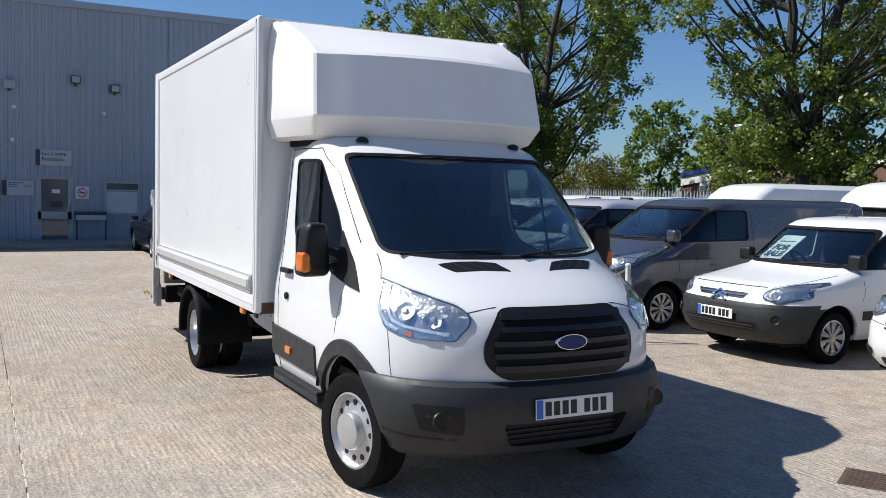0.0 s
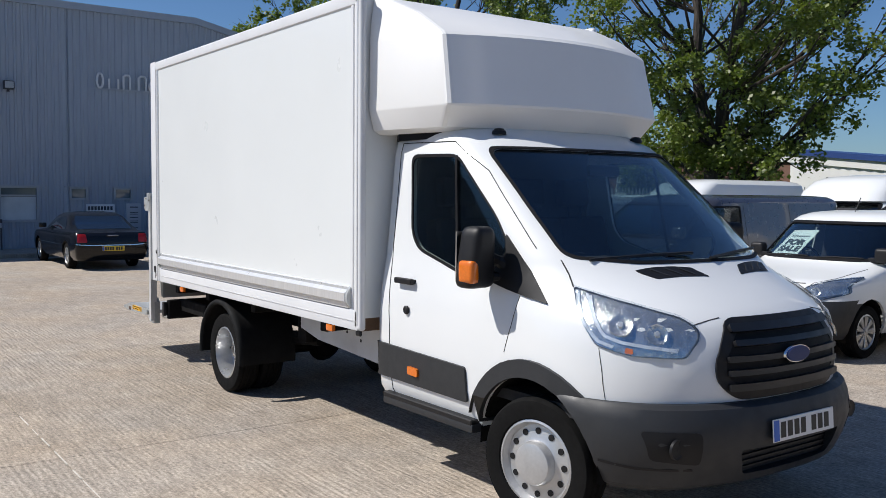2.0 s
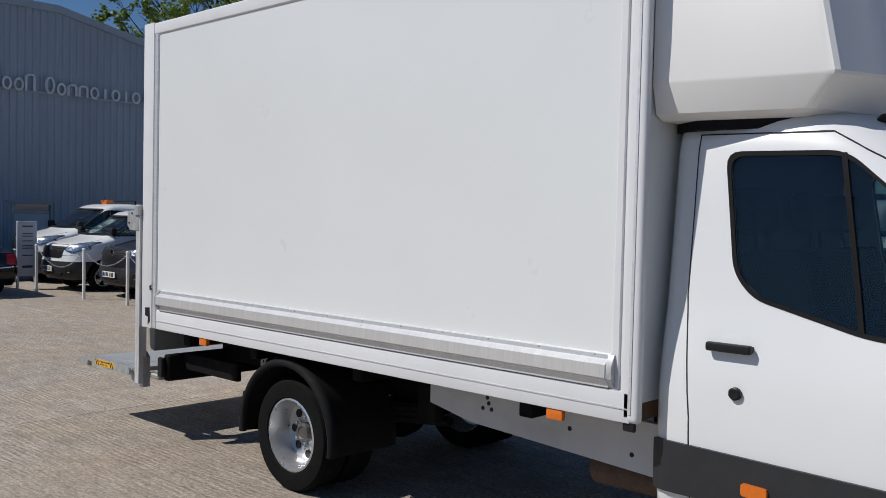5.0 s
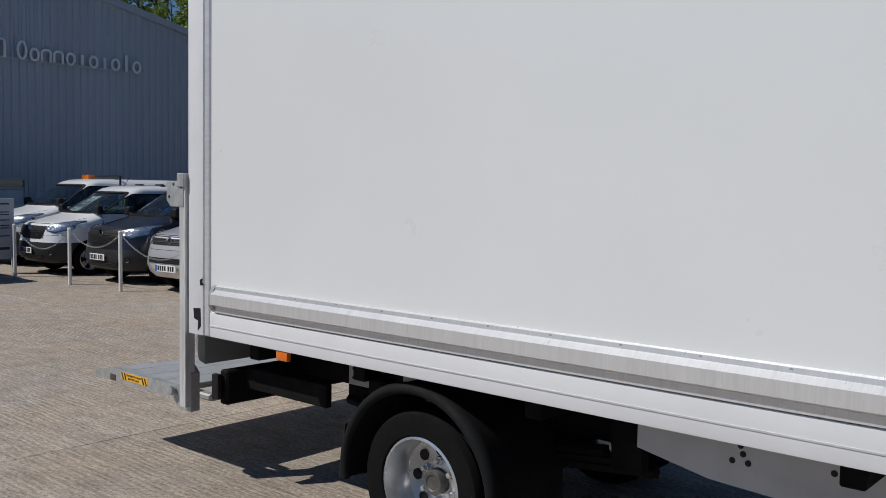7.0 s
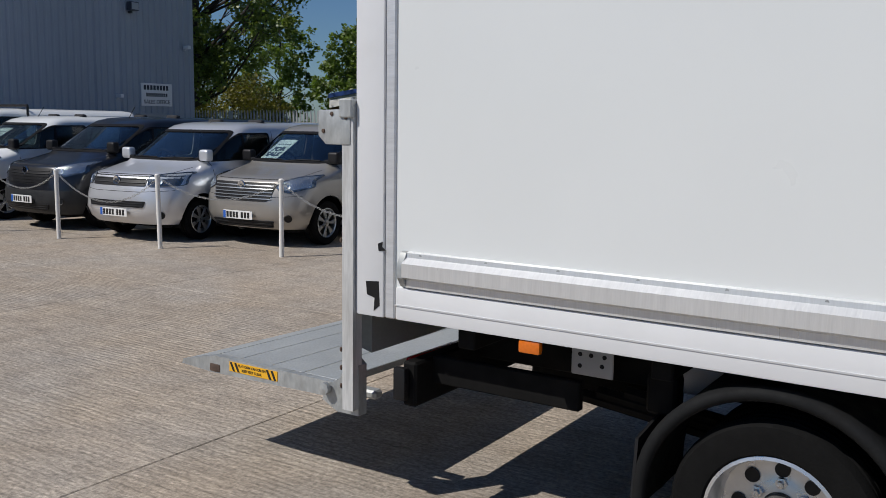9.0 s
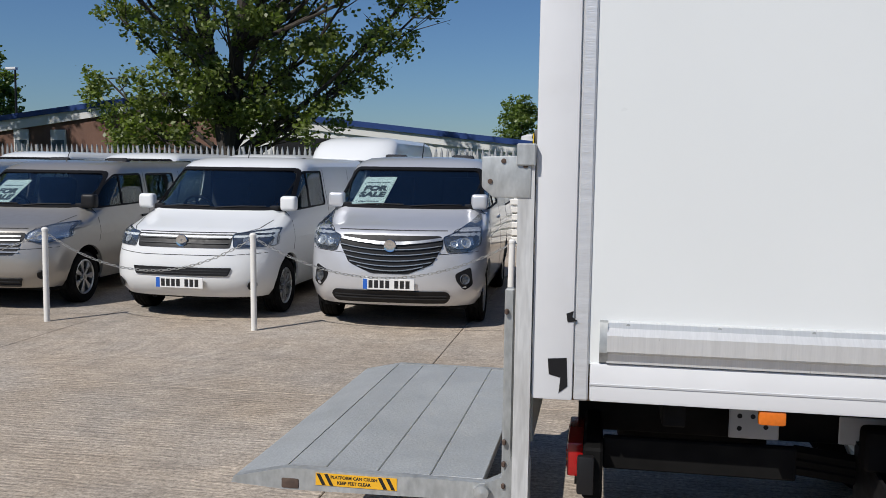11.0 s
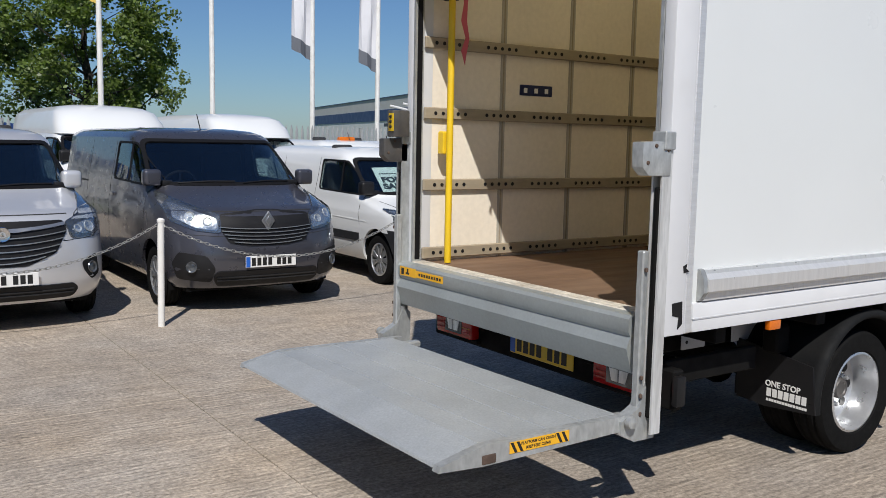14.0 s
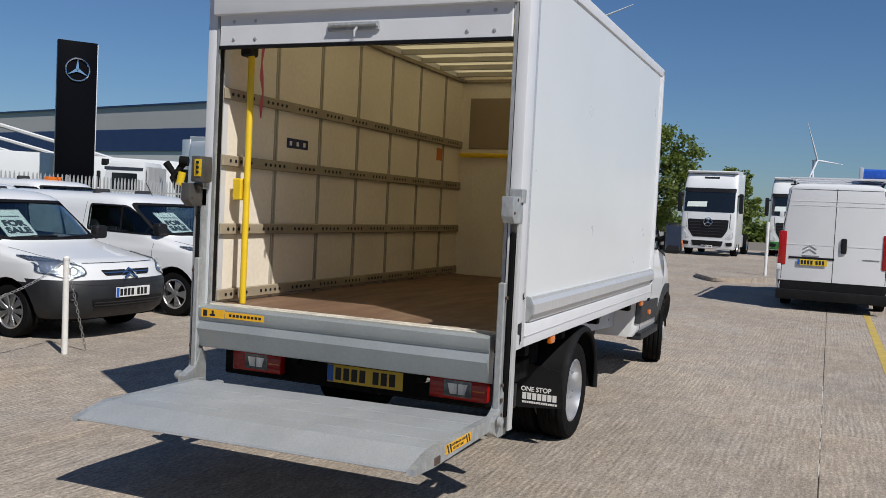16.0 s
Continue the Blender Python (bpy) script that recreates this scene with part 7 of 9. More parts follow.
def wall_sign(name, label, y0, y1, z0, z1, mat, dark=0.12, rows=()):
    s = thing(name, label, "sign")
    part("board", boxed((BX + 0.05, y0, z0), (BX + 0.085, y1, z1), 0.004, 1), mat, s)
    if dark:
        part("board_end", boxed((BX + 0.05, y0 - dark, z0), (BX + 0.088, y0, z1)), SIGN_DARK, s)
    for ya, yb, z, h, n in rows:
        for i in range(n):
            w = (yb - ya) / n
            part("sign_bar", boxed((BX + 0.085, ya + i * w, z - h / 2), (BX + 0.088, ya + i * w + w * 0.72, z + h / 2)), SIGN_DARK, s)
    return s


s = wall_sign("wall_sign", "grey reception sign board on the depot wall", -1.15, -0.28, 2.33, 2.79, SIGN_GREY)
lettering("words", "Van Centre", 0.15, SIGN_DARK, s, pose(BX + 0.087, -0.78, 2.68, 90, 0, 90), 0.002)
lettering("words", "Reception", 0.15, SIGN_DARK, s, pose(BX + 0.087, -0.80, 2.52, 90, 0, 90), 0.002)
wall_sign("wall_sign", "grey opening hours board on the depot wall", -2.05, -1.32, 1.42, 1.86, SIGN_GREY, 0.13,
          [(-2.0, -1.6, 1.79, 0.03, 8), (-2.0, -1.75, 1.73, 0.02, 5), (-2.0, -1.75, 1.68, 0.02, 5), (-1.55, -1.36, 1.73, 0.02, 4), (-1.55, -1.36, 1.68, 0.02, 4)])
ns = thing("no_smoking_sign", "white square sign with a red no-smoking ring", "sign")
part("board", boxed((BX + 0.05, -0.17, 1.35), (BX + 0.07, 0.21, 1.72)), SIGN_WHITE, ns)
RED = material("sign_red", (0.5, 0.05, 0.03), 0.5)
b = bmesh.new()
tube(b, [(BX + 0.075, 0.02 + 0.13 * math.cos(math.tau * k / 24), 1.535 + 0.13 * math.sin(math.tau * k / 24)) for k in range(25)], 0.014, 6, cap=False)
tube(b, [(BX + 0.075, -0.075, 1.63), (BX + 0.075, 0.115, 1.44)], 0.014, 6)
part("red_ring", b, RED, ns)
part("cigarette_mark", boxed((BX + 0.07, -0.07, 1.515), (BX + 0.074, 0.11, 1.55)), SIGN_DARK, ns)
bn = thing("wall_bench", "dark outdoor bench and notice shelf against the depot wall", "bench")
part("bench_top", boxed((BX + 0.06, -0.2, 0.86), (BX + 0.4, 0.68, 0.96), 0.01, 1), SIGN_DARK, bn)
part("bench_label", boxed((BX + 0.40, -0.18, 0.72), (BX + 0.41, 0.66, 0.86)), SIGN_GREY, bn)
for y in (-0.18, 0.64):
    part("bench_leg", boxed((BX + 0.3, y, 0), (BX + 0.36, y + 0.04, 0.86)), SIGN_DARK, bn)
wall_sign("wall_sign", "white van sales board below the small windows", 3.02, 3.84, 1.05, 1.38, SIGN_WHITE, 0, [(3.06, 3.8, 1.26, 0.12, 8), (3.1, 3.76, 1.12, 0.025, 14)])
s = wall_sign("wall_sign", "white sales office board on the depot wall", 12.54, 13.6, 2.06, 2.69, SIGN_WHITE, 0, [(12.62, 13.5, 2.57, 0.13, 8), (12.7, 13.45, 2.37, 0.1, 11)])
lettering("words", "SALES OFFICE", 0.15, SIGN_DARK, s, pose(BX + 0.087, 13.07, 2.17, 90, 0, 90), 0.002)

# raised letters of the company name: plain bars of their size
nm = thing("wall_letters", "raised pale grey company lettering on the depot wall", "sign")
part("letter_rail", boxed((BX + 0.05, 3.3, 4.80), (BX + 0.07, 9.5, 4.86)), CLAD, nm)


def raised_letter(y0, w, z1, shape):
    """One raised character as a plain bent bar: o a ring, n an arch, i an upright."""
    zb, mid = 4.84, y0 + w / 2
    line = {"o": [(mid + w * 0.42 * math.cos(math.tau * k / 14), (zb + z1) / 2 + (z1 - zb) * 0.5 * math.sin(math.tau * k / 14)) for k in range(15)],
            "n": [(y0, zb), (y0, z1 - 0.05), (y0 + w * 0.25, z1), (y0 + w * 0.75, z1), (y0 + w * 0.9, z1 - 0.06), (y0 + w * 0.9, zb)], "i": [(mid, zb), (mid, z1)]}[shape]
    bl = bmesh.new()
    tube(bl, [(BX + 0.1, *p) for p in line], 0.034, 6)
    part("letter", bl, LETTER, nm)


for y, end, shapes in ((3.32, 4.38, "oiin"), (4.56, 5.79, "noon"), (6.0, 9.45, "oonnoioioio")):
    w = (end - y) / len(shapes)
    for i, shape in enumerate(shapes):
        tall_l = i == 0 or (len(shapes) == 11 and i == 9) or (len(shapes) == 4 and i == 3)
        raised_letter(y + i * w + w * 0.1, w * 0.8, 5.27 if tall_l else 5.13, shape)


def flood(y, z, label="black floodlight on the depot wall", pale=False):
    f = thing("floodlight", label, "lamp", "wall floodlights")
    part("housing", boxed((BX + 0.1, y - 0.14, z - 0.12), (BX + 0.3, y + 0.14, z + 0.12), 0.03, 2), SIGN_GREY if pale else SIGN_DARK, f)
    part("lamp_glass", boxed((BX + 0.3, y - 0.11, z - 0.09), (BX + 0.31, y + 0.11, z + 0.09)), FRAME_PALE, f)
    part("bracket", boxed((BX + 0.03, y - 0.03, z - 0.18), (BX + 0.14, y + 0.03, z - 0.12)), SIGN_DARK, f)


flood(-0.17, 4.91)
flood(0.95, 4.72)
flood(-1.96, 4.65, "pale junction lamp with cable loops on the depot wall", True)
flood(12.25, 4.72)
for y, z in ((-1.85, 4.0), (0.62, 3.95), (-1.9, 3.05), (14.1, 3.77), (11.75, 2.3)):
    c = thing("security_camera", "small white security camera on the depot wall", "camera")
    part("camera_body", boxed((BX + 0.08, y - 0.05, z - 0.05), (BX + 0.3, y + 0.05, z + 0.05), 0.02, 2), SIGN_WHITE, c)
    part("camera_foot", boxed((BX + 0.03, y - 0.03, z - 0.09), (BX + 0.12, y + 0.03, z - 0.04)), SIGN_GREY, c)
kb = bmesh.new()
box(kb, (BX + 0.05, -6.0, 0.0), (-22.0, 1.6, 0.11), 0.015, 2)
solo("pavement", kb, CONCRETE, "raised concrete kerb strip along the depot", "pavement", kind="structure")

# A-boards in front
for x, y, a in ((-18.65, 3.3, 12), (-23.0, 4.0, 8)):
    t = thing("sign_board", "tall pale notice board on two legs", "sign", "notice boards", at=pose(x, y, 0, 0, 0, a))
    part("panel", boxed((-0.03, -0.22, 0.28), (0.03, 0.22, 1.42), 0.01, 1), SIGN_GREY, t)
    for q in (-0.2, 0.2):
        part("leg", boxed((-0.02, q - 0.02, 0.0), (0.02, q + 0.02, 0.3)), ALUMINIUM, t)
    for k, (z, h2) in enumerate(((1.3, 0.03), (1.15, 0.02), (1.1, 0.02), (1.0, 0.02), (0.9, 0.02), (0.85, 0.02), (0.7, 0.02), (0.45, 0.05))):
        part("board_bar", boxed((0.03, -0.12, z), (0.033, 0.12, z + h2)), SIGN_DARK, t)

# ---------------------------------------------------------------- posts and chain
POSTS = [(-17.94, 3.22), (-16.02, 3.31), (-14.56, 3.43), (-12.72, 3.66), (-10.98, 4.08), (-8.76, 4.12), (-6.25, 4.20), (-3.70, 4.22)]
pb = bmesh.new()
tube(pb, [(0, 0, 0), (0, 0, 0.93)], 0.03, 12)
lathe(pb, [(0.034, 0.93), (0.034, 0.95), (0.02, 0.965), (0.0001, 0.967)], 12, axis="z")
pm = mesh_of("post", pb, POST_WHITE)
for x, y in POSTS:
    p = new("chain_post", pm)
    p.matrix_world = pose(x, y, 0, random.uniform(-1, 1), random.uniform(-1.5, 1.5), 0)
    tagged(p, "slim white painted steel post holding a chain", "post", "chain posts")
lk = bmesh.new()
pts = []
for k in range(17):
    a = math.tau * k / 16
    pts.append((0.021 * math.cos(a) + math.copysign(0.006, math.cos(a)), 0.011 * math.sin(a), 0))
tube(lk, pts, 0.0035, 5, cap=False)
link_mesh = mesh_of("link", lk, CHAIN)


def chain(a, b, sag):
    ch = thing("chain", "galvanised link chain hanging between posts", "chain", "yard chains")
    a, b = Vector(a), Vector(b)
    n = int((b - a).length / 0.041)
    prev = None
    out = bmesh.new()
    for i in range(n + 1):
        t = i / n
        p = a.lerp(b, t) - Vector((0, 0, sag * 4 * t * (1 - t)))
        if prev is not None:
            d = (p - prev).normalized()
            m = Matrix.Translation((p + prev) / 2) @ d.to_track_quat("X", "Z").to_matrix().to_4x4() @ pose(0, 0, 0, 90 * (i % 2) + 20, 0, 0)
            tmp = bmesh.new()
            tmp.from_mesh(link_mesh)
            bmesh.ops.transform(tmp, matrix=m, verts=tmp.verts[:])
            me = bpy.data.meshes.new("tmp")
            tmp.to_mesh(me)
            out.from_mesh(me)
            bpy.data.meshes.remove(me)
            tmp.free()
        prev = p
    o = part("chain_run", out, CHAIN, ch)
    o["kind"] = "stuff"


for (x0, y0), (x1, y1) in zip(POSTS, POSTS[1:]):
    chain((x0, y0, 0.92), (x1, y1, 0.92), 0.36 if abs(x1 - x0) > 1.8 else 0.25)
chain((-3.70, 4.22, 0.92), (-3.45, 4.2, 0.02), 0.0)

# ---------------------------------------------------------------- palisade fence
FENCE = material("galvanised_fence", (0.42, 0.43, 0.42), 0.5, metal=0.4, vary=0.1, scale=3, grime=0.15)
FY, FH = 16.4, 2.02
fence = thing("palisade_fence", "galvanised palisade fence with pointed pales", "fence")
pale = bmesh.new()
prof = [(-0.035, 0.0), (-0.02, 0.018), (0.02, 0.018), (0.035, 0.0), (0.03, -0.004), (0.018, 0.012), (-0.018, 0.012), (-0.03, -0.004)]
rows = []
for z, k in ((0.08, 1.0), (FH - 0.13, 1.0), (FH - 0.05, 0.5), (FH, 0.12)):
    rows.append([pale.verts.new((p[0] * k, -p[1], z)) for p in prof])
for r, q in zip(rows, rows[1:]):
    for i in range(8):
        pale.faces.new((r[i], r[(i + 1) % 8], q[(i + 1) % 8], q[i]))
pale.faces.new(rows[-1])
pale.faces.new(rows[0][::-1])
pale_mesh = mesh_of("pale", pale, FENCE, 20)
rest = bmesh.new()
x = -36.0
i = 0
while x < 16.5:
    if -21.5 <= x <= 12.0 and i < 300:
        o = part("pale", pale_mesh, None, fence)
        o.matrix_local = pose(x, FY, random.uniform(-0.01, 0.01), 0, random.uniform(-0.4, 0.4), 0)
        i += 1
    else:
        tmp = pale_mesh.copy()
        tmp.transform(pose(x, FY, 0))
        rest.from_mesh(tmp)
        bpy.data.meshes.remove(tmp)
    x += 0.138
o = part("far_pales", rest, FENCE, fence)
o["kind"] = "stuff"
for z in (0.45, 1.62):
    part("fence_rail", boxed((-36, FY + 0.004, z), (16.5, FY + 0.05, z + 0.05)), FENCE, fence)
x = -36.0
while x < 17:
    part("fence_post", boxed((x - 0.03, FY + 0.05, 0), (x + 0.03, FY + 0.11, 2.0)), FENCE, fence)
    x += 2.75
stack = thing("stacked_slats", "stack of pale slatted panels leaning by the fence", "panel")
for k in range(6):
    part("slat", boxed((-7.4, 14.6 + 0.008 * (k % 2), 0.02 + k * 0.16), (-4.6, 14.68, 0.145 + k * 0.16), 0.012, 1), POST_WHITE, stack)
for x in (-7.2, -6.0, -4.8):
    part("upright", boxed((x - 0.03, 14.68, 0.0), (x + 0.03, 14.73, 1.0)), POST_WHITE, stack)
side_fence = thing("palisade_fence", "galvanised palisade fence at the yard entrance", "fence")
bm = bmesh.new()
for k in range(64):
    tmp = pale_mesh.copy()
    tmp.transform(pose(46.0 + k * 0.3, 9.3 + k * 0.012, 0, 0, 0, 0) @ Matrix.Diagonal((2.0, 1, 1.15, 1)))
    bm.from_mesh(tmp)
    bpy.data.meshes.remove(tmp)
for z in (0.5, 1.8):
    tube(bm, [(46.0, 9.33, z), (65.2, 10.1, z)], 0.03, 4)
o = part("pales", bm, FENCE, side_fence)
o["kind"] = "stuff"

# ---------------------------------------------------------------- trees
BARK = material("bark", (0.045, 0.037, 0.03), 0.9, vary=0.25, scale=3, fine=0.2, fine_scale=20, bump=0.02, stretch=(1, 1, 0.3))


def leaf_material(name, base, vary=0.35):
    m = bpy.data.materials.new(name)
    m.use_nodes = True
    n, l = m.node_tree.nodes, m.node_tree.links
    b = n["Principled BSDF"]
    b.inputs["Roughness"].default_value = 0.45
    geo = n.new("ShaderNodeNewGeometry")
    r = n.new("ShaderNodeMapRange")
    r.inputs["To Min"].default_value, r.inputs["To Max"].default_value = 1 - vary, 1 + vary
    l.new(geo.outputs["Random Per Island"], r.inputs["Value"])
    v = n.new("ShaderNodeVectorMath")
    v.operation = "SCALE"
    v.inputs[0].default_value = base
    l.new(r.outputs[0], v.inputs["Scale"])
    l.new(v.outputs[0], b.inputs["Base Color"])
    t, mx = n.new("ShaderNodeBsdfTranslucent"), n.new("ShaderNodeMixShader")
    w = n.new("ShaderNodeVectorMath")
    w.operation = "MULTIPLY"
    w.inputs[1].default_value = (1.3, 1.5, 0.5)
    l.new(v.outputs[0], w.inputs[0])
    l.new(w.outputs[0], t.inputs[0])
    mx.inputs[0].default_value = 0.35
    l.new(b.outputs[0], mx.inputs[1])
    l.new(t.outputs[0], mx.inputs[2])
    l.new(mx.outputs[0], n["Material Output"].inputs["Surface"])
    return m


LEAF = leaf_material("poplar_leaf", (0.14, 0.178, 0.045))
LEAF_PALE = leaf_material("willow_leaf", (0.13, 0.18, 0.045))
LEAF_OLIVE = leaf_material("olive_bush_leaf", (0.17, 0.15, 0.03))


def make_tree(label, at, height, spread, trunk_r, leaves, leaf_size, leaf_mat, seed, start=0.2, limbs=12, lean=(0, 0), fork=0.0, gap=0.0, name="tree", skirt=(), broad=0.35, lump=(0.26, 0.42)):
    """Tapered, forking trunk, limbs out to clumps of foliage, and small leaves in tufts round each clump. skirt: low clumps (x, y, z, radius). broad: height of the widest part."""
    rnd = random.Random(seed)
    ar = np.random.default_rng(seed)
    t = thing(name, label, "tree" if name == "tree" else "bush", at=Matrix.Translation(at))
    wood = bmesh.new()
    split = height * max(0.12, start * 0.7)
    leaders = []
    for q in ((-1, 1) if fork else (0,)):
        pts = [Vector((0, 0, 0)), Vector((0.05, 0, split * 0.6)), Vector((0, 0.05, split))]
        for k in range(1, 8):
            f = k / 7
            pts.append(Vector((lean[0] * height * f + q * fork * spread * (f ** 0.8) + rnd.gauss(0, 0.12), lean[1] * height * f + q * 0.3 * fork * spread * f + rnd.gauss(0, 0.12), split + (height * 0.93 - split) * f)))
        tube(wood, pts, [trunk_r * (1 - 0.88 * (p.z / height)) * (0.8 if fork and p.z > split else 1) for p in pts], 9)
        leaders.append(pts)
    n = limbs * 4
    low = height * start
    lumps = []
    for i in range(n):
        f = (i + rnd.random()) / n
        edge = (f / broad) ** 0.6 if f < broad else math.sqrt(max(0.0, 1 - ((f - broad) / (1.02 - broad)) ** 2))
        r = spread * max(0.18, edge) * (0.35 + 0.62 * math.sqrt(rnd.random()))
        a = i * 2.4 + rnd.uniform(-0.5, 0.5)
        size = spread * rnd.uniform(*lump)
        z = low + size * 0.6 + (height - low - size) * f
        lumps.append((Vector((math.cos(a) * r + lean[0] * z, math.sin(a) * r + lean[1] * z, z)), size))
    lumps += [(Vector(q[:3]), q[3]) for q in skirt]
    for c, size in lumps:
        lead = min(leaders, key=lambda pts: min((p - c).length for p in pts))
        out = math.hypot(c.x, c.y)
        za = max(split * 0.9, c.z - 0.75 * out)
        i = min(range(len(lead)), key=lambda k: abs(lead[k].z - za))
        root = lead[i]
        mid = root.lerp(c, 0.5) + Vector((rnd.gauss(0, 0.25), rnd.gauss(0, 0.25), -0.1 * out))
        r0 = trunk_r * 0.24 * (1 - 0.7 * root.z / height)
        tube(wood, [root, mid, c], [r0, r0 * 0.65, r0 * 0.3], 6)
        for _ in range(4):
            d = Vector((rnd.gauss(0, 1), rnd.gauss(0, 1), rnd.gauss(0, 0.7))).normalized()
            tube(wood, [mid.lerp(c, rnd.uniform(0.3, 1)), c + d * size * 0.8], [r0 * 0.3, 0.008], 4)
    part("trunk", wood, BARK, t)
    total = sum(size ** 2 for _, size in lumps)
    places = []
    for c, size in lumps:
        tufts = 16
        d = ar.normal(size=(tufts, 3))
        d /= np.linalg.norm(d, axis=1, keepdims=True)
        core = np.array(c) + d * np.array((1.1, 1.1, 0.8)) * size * ar.uniform(0.45, 1.1, (tufts, 1))
        core = core[ar.random(tufts) >= gap]
        if not len(core):
            continue
        m = max(4, int(leaves * size ** 2 / total))
        places.append(core[ar.integers(0, len(core), m)] + ar.normal(size=(m, 3)) * size * 0.17)
    p = np.concatenate(places)
    m = len(p)
    u = ar.normal(size=(m, 3)) * np.array((1, 1, 0.6))
    u /= np.linalg.norm(u, axis=1, keepdims=True)
    w = np.cross(u, ar.normal(size=(m, 3)))
    w /= np.linalg.norm(w, axis=1, keepdims=True)
    s = leaf_size * ar.uniform(0.6, 1.2, (m, 1))
    vs = np.stack([p - u * s * 0.5, p + w * s * 0.36, p + u * s * 0.55, p - w * s * 0.36], axis=1).reshape(-1, 3)
    me = bpy.data.meshes.new("crown")
    me.from_pydata(vs.tolist(), [], np.arange(4 * m).reshape(-1, 4).tolist())
    me.materials.append(leaf_mat)
    o = part("crown", me, None, t)
    o["kind"] = "stuff"
    return t


make_tree("tall poplar with dense dark green crown behind the fence", (-17.3, 23.2, 0), 14.5, 5.9, 0.42, 62000, 0.165, LEAF, 3, start=0.17, limbs=22, lean=(0.0, 0.0), fork=0.24, gap=0.5, broad=0.62, lump=(0.1, 0.2),
          skirt=((-2.8, -0.6, 2.9, 1.1), (-3.8, 0.3, 3.2, 1.0), (-1.4, -0.8, 2.6, 1.0), (-3.2, 0.6, 2.1, 0.9), (-1.9, 0.2, 1.9, 0.9), (2.4, -0.4, 2.6, 0.9), (3.2, 0.3, 3.3, 0.9), (-2.4, 0.0, 4.0, 1.0), (-4.2, 0.0, 4.3, 0.9), (1.6, -0.5, 3.4, 0.8),
                 (6.4, 0.2, 6.5, 1.2), (5.4, -0.4, 5.8, 1.1), (6.9, 0.0, 7.7, 1.1), (4.5, 0.3, 4.9, 1.0), (3.7, 0.0, 4.1, 0.9), (5.7, 0.5, 8.6, 1.3), (4.5, -0.5, 7.2, 1.2), (6.6, 0.4, 9.4, 1.2), (5.0, 0.8, 10.2, 1.2)))
make_tree("tall poplar with light showing through its crown", (-36.0, 24.0, 0), 17.5, 7.6, 0.4, 56000, 0.19, LEAF, 8, start=0.17, limbs=24, gap=0.48, broad=0.6, lump=(0.09, 0.17), fork=0.2,
          skirt=((6.6, 0.0, 8.3, 1.2), (7.6, 0.2, 10.0, 1.3), (5.4, 0.0, 6.0, 1.1), (4.2, 0.3, 4.8, 1.0), (3.0, 0.0, 3.8, 1.0), (1.4, -0.3, 3.6, 1.1)))
make_tree("tall poplar standing beside another", (-51.0, 27.0, 0), 18.5, 7.0, 0.4, 34000, 0.24, LEAF, 9, start=0.17, limbs=20, gap=0.45, broad=0.6, lump=(0.1, 0.19), fork=0.2)
make_tree("broad green tree beyond the fence", (0.9, 39.0, 0), 9.2, 3.9, 0.3, 36000, 0.2, LEAF_PALE, 12, start=0.08, limbs=10, lump=(0.2, 0.34))
make_tree("slender young tree beyond the fence", (-4.6, 47.0, 0), 7.2, 1.9, 0.16, 7000, 0.22, LEAF_PALE, 15, start=0.1, limbs=6)
make_tree("slender young tree beyond the fence", (-12.5, 75.0, 0), 7.5, 2.4, 0.16, 6000, 0.3, LEAF_PALE, 16, start=0.1, limbs=6)
make_tree("slender young tree beyond the fence", (-8.5, 76.0, 0), 7.8, 2.4, 0.16, 6000, 0.3, LEAF_PALE, 17, start=0.1, limbs=6)
make_tree("thin pale tree in the distance", (-51.0, 46.0, 0), 9.5, 2.8, 0.2, 7000, 0.3, LEAF_PALE, 21, start=0.08, limbs=7, gap=0.35)
make_tree("thin pale tree in the distance", (-43.5, 46.0, 0), 8.5, 2.6, 0.2, 7000, 0.3, LEAF_PALE, 22, start=0.08, limbs=7, gap=0.35)
make_tree("small tree far off behind the brick building", (-44.0, 47.0, 0), 6.5, 2.8, 0.2, 5000, 0.3, LEAF_PALE, 23, start=0.1, limbs=6)
make_tree("rounded olive shrub by the fence", (-41.5, 32.0, 0), 4.2, 3.2, 0.16, 16000, 0.15, LEAF_OLIVE, 31, start=0.06, limbs=9, name="bush")
make_tree("leafy tree by the yard entrance", (40.0, 10.6, 0), 8.8, 3.0, 0.25, 16000, 0.24, LEAF_PALE, 41, start=0.1, limbs=9)
make_tree("leafy tree by the yard entrance", (48.0, 8.2, 0), 7.6, 2.9, 0.25, 14000, 0.24, LEAF, 42, start=0.1, limbs=9)
make_tree("leafy tree by the far road", (62.0, 4.4, 0), 5.6, 1.8, 0.2, 7000, 0.26, LEAF, 43, start=0.08, limbs=7)
make_tree("leafy tree by the far road", (52.0, 13.5, 0), 8.5, 3.2, 0.25, 10000, 0.26, LEAF, 44, start=0.08, limbs=8)
hb = bmesh.new()
rnd = random.Random(5)
vs, fs = [], []
for k in range(9000):
    p = Vector((rnd.uniform(70, 74), rnd.uniform(-40, 18), abs(rnd.gauss(0, 1.0))))
    u = Vector((rnd.uniform(-1, 1), rnd.uniform(-1, 1), rnd.uniform(-1, 1))).normalized() * 0.3
    w = u.orthogonal().normalized() * 0.22
    b = len(vs)
    vs += [p - u, p + w, p + u, p - w]
    fs.append((b, b + 1, b + 2, b + 3))
me = bpy.data.meshes.new("hedge")
me.from_pydata([tuple(v) for v in vs], [], fs)
me.materials.append(LEAF)
hb.free()
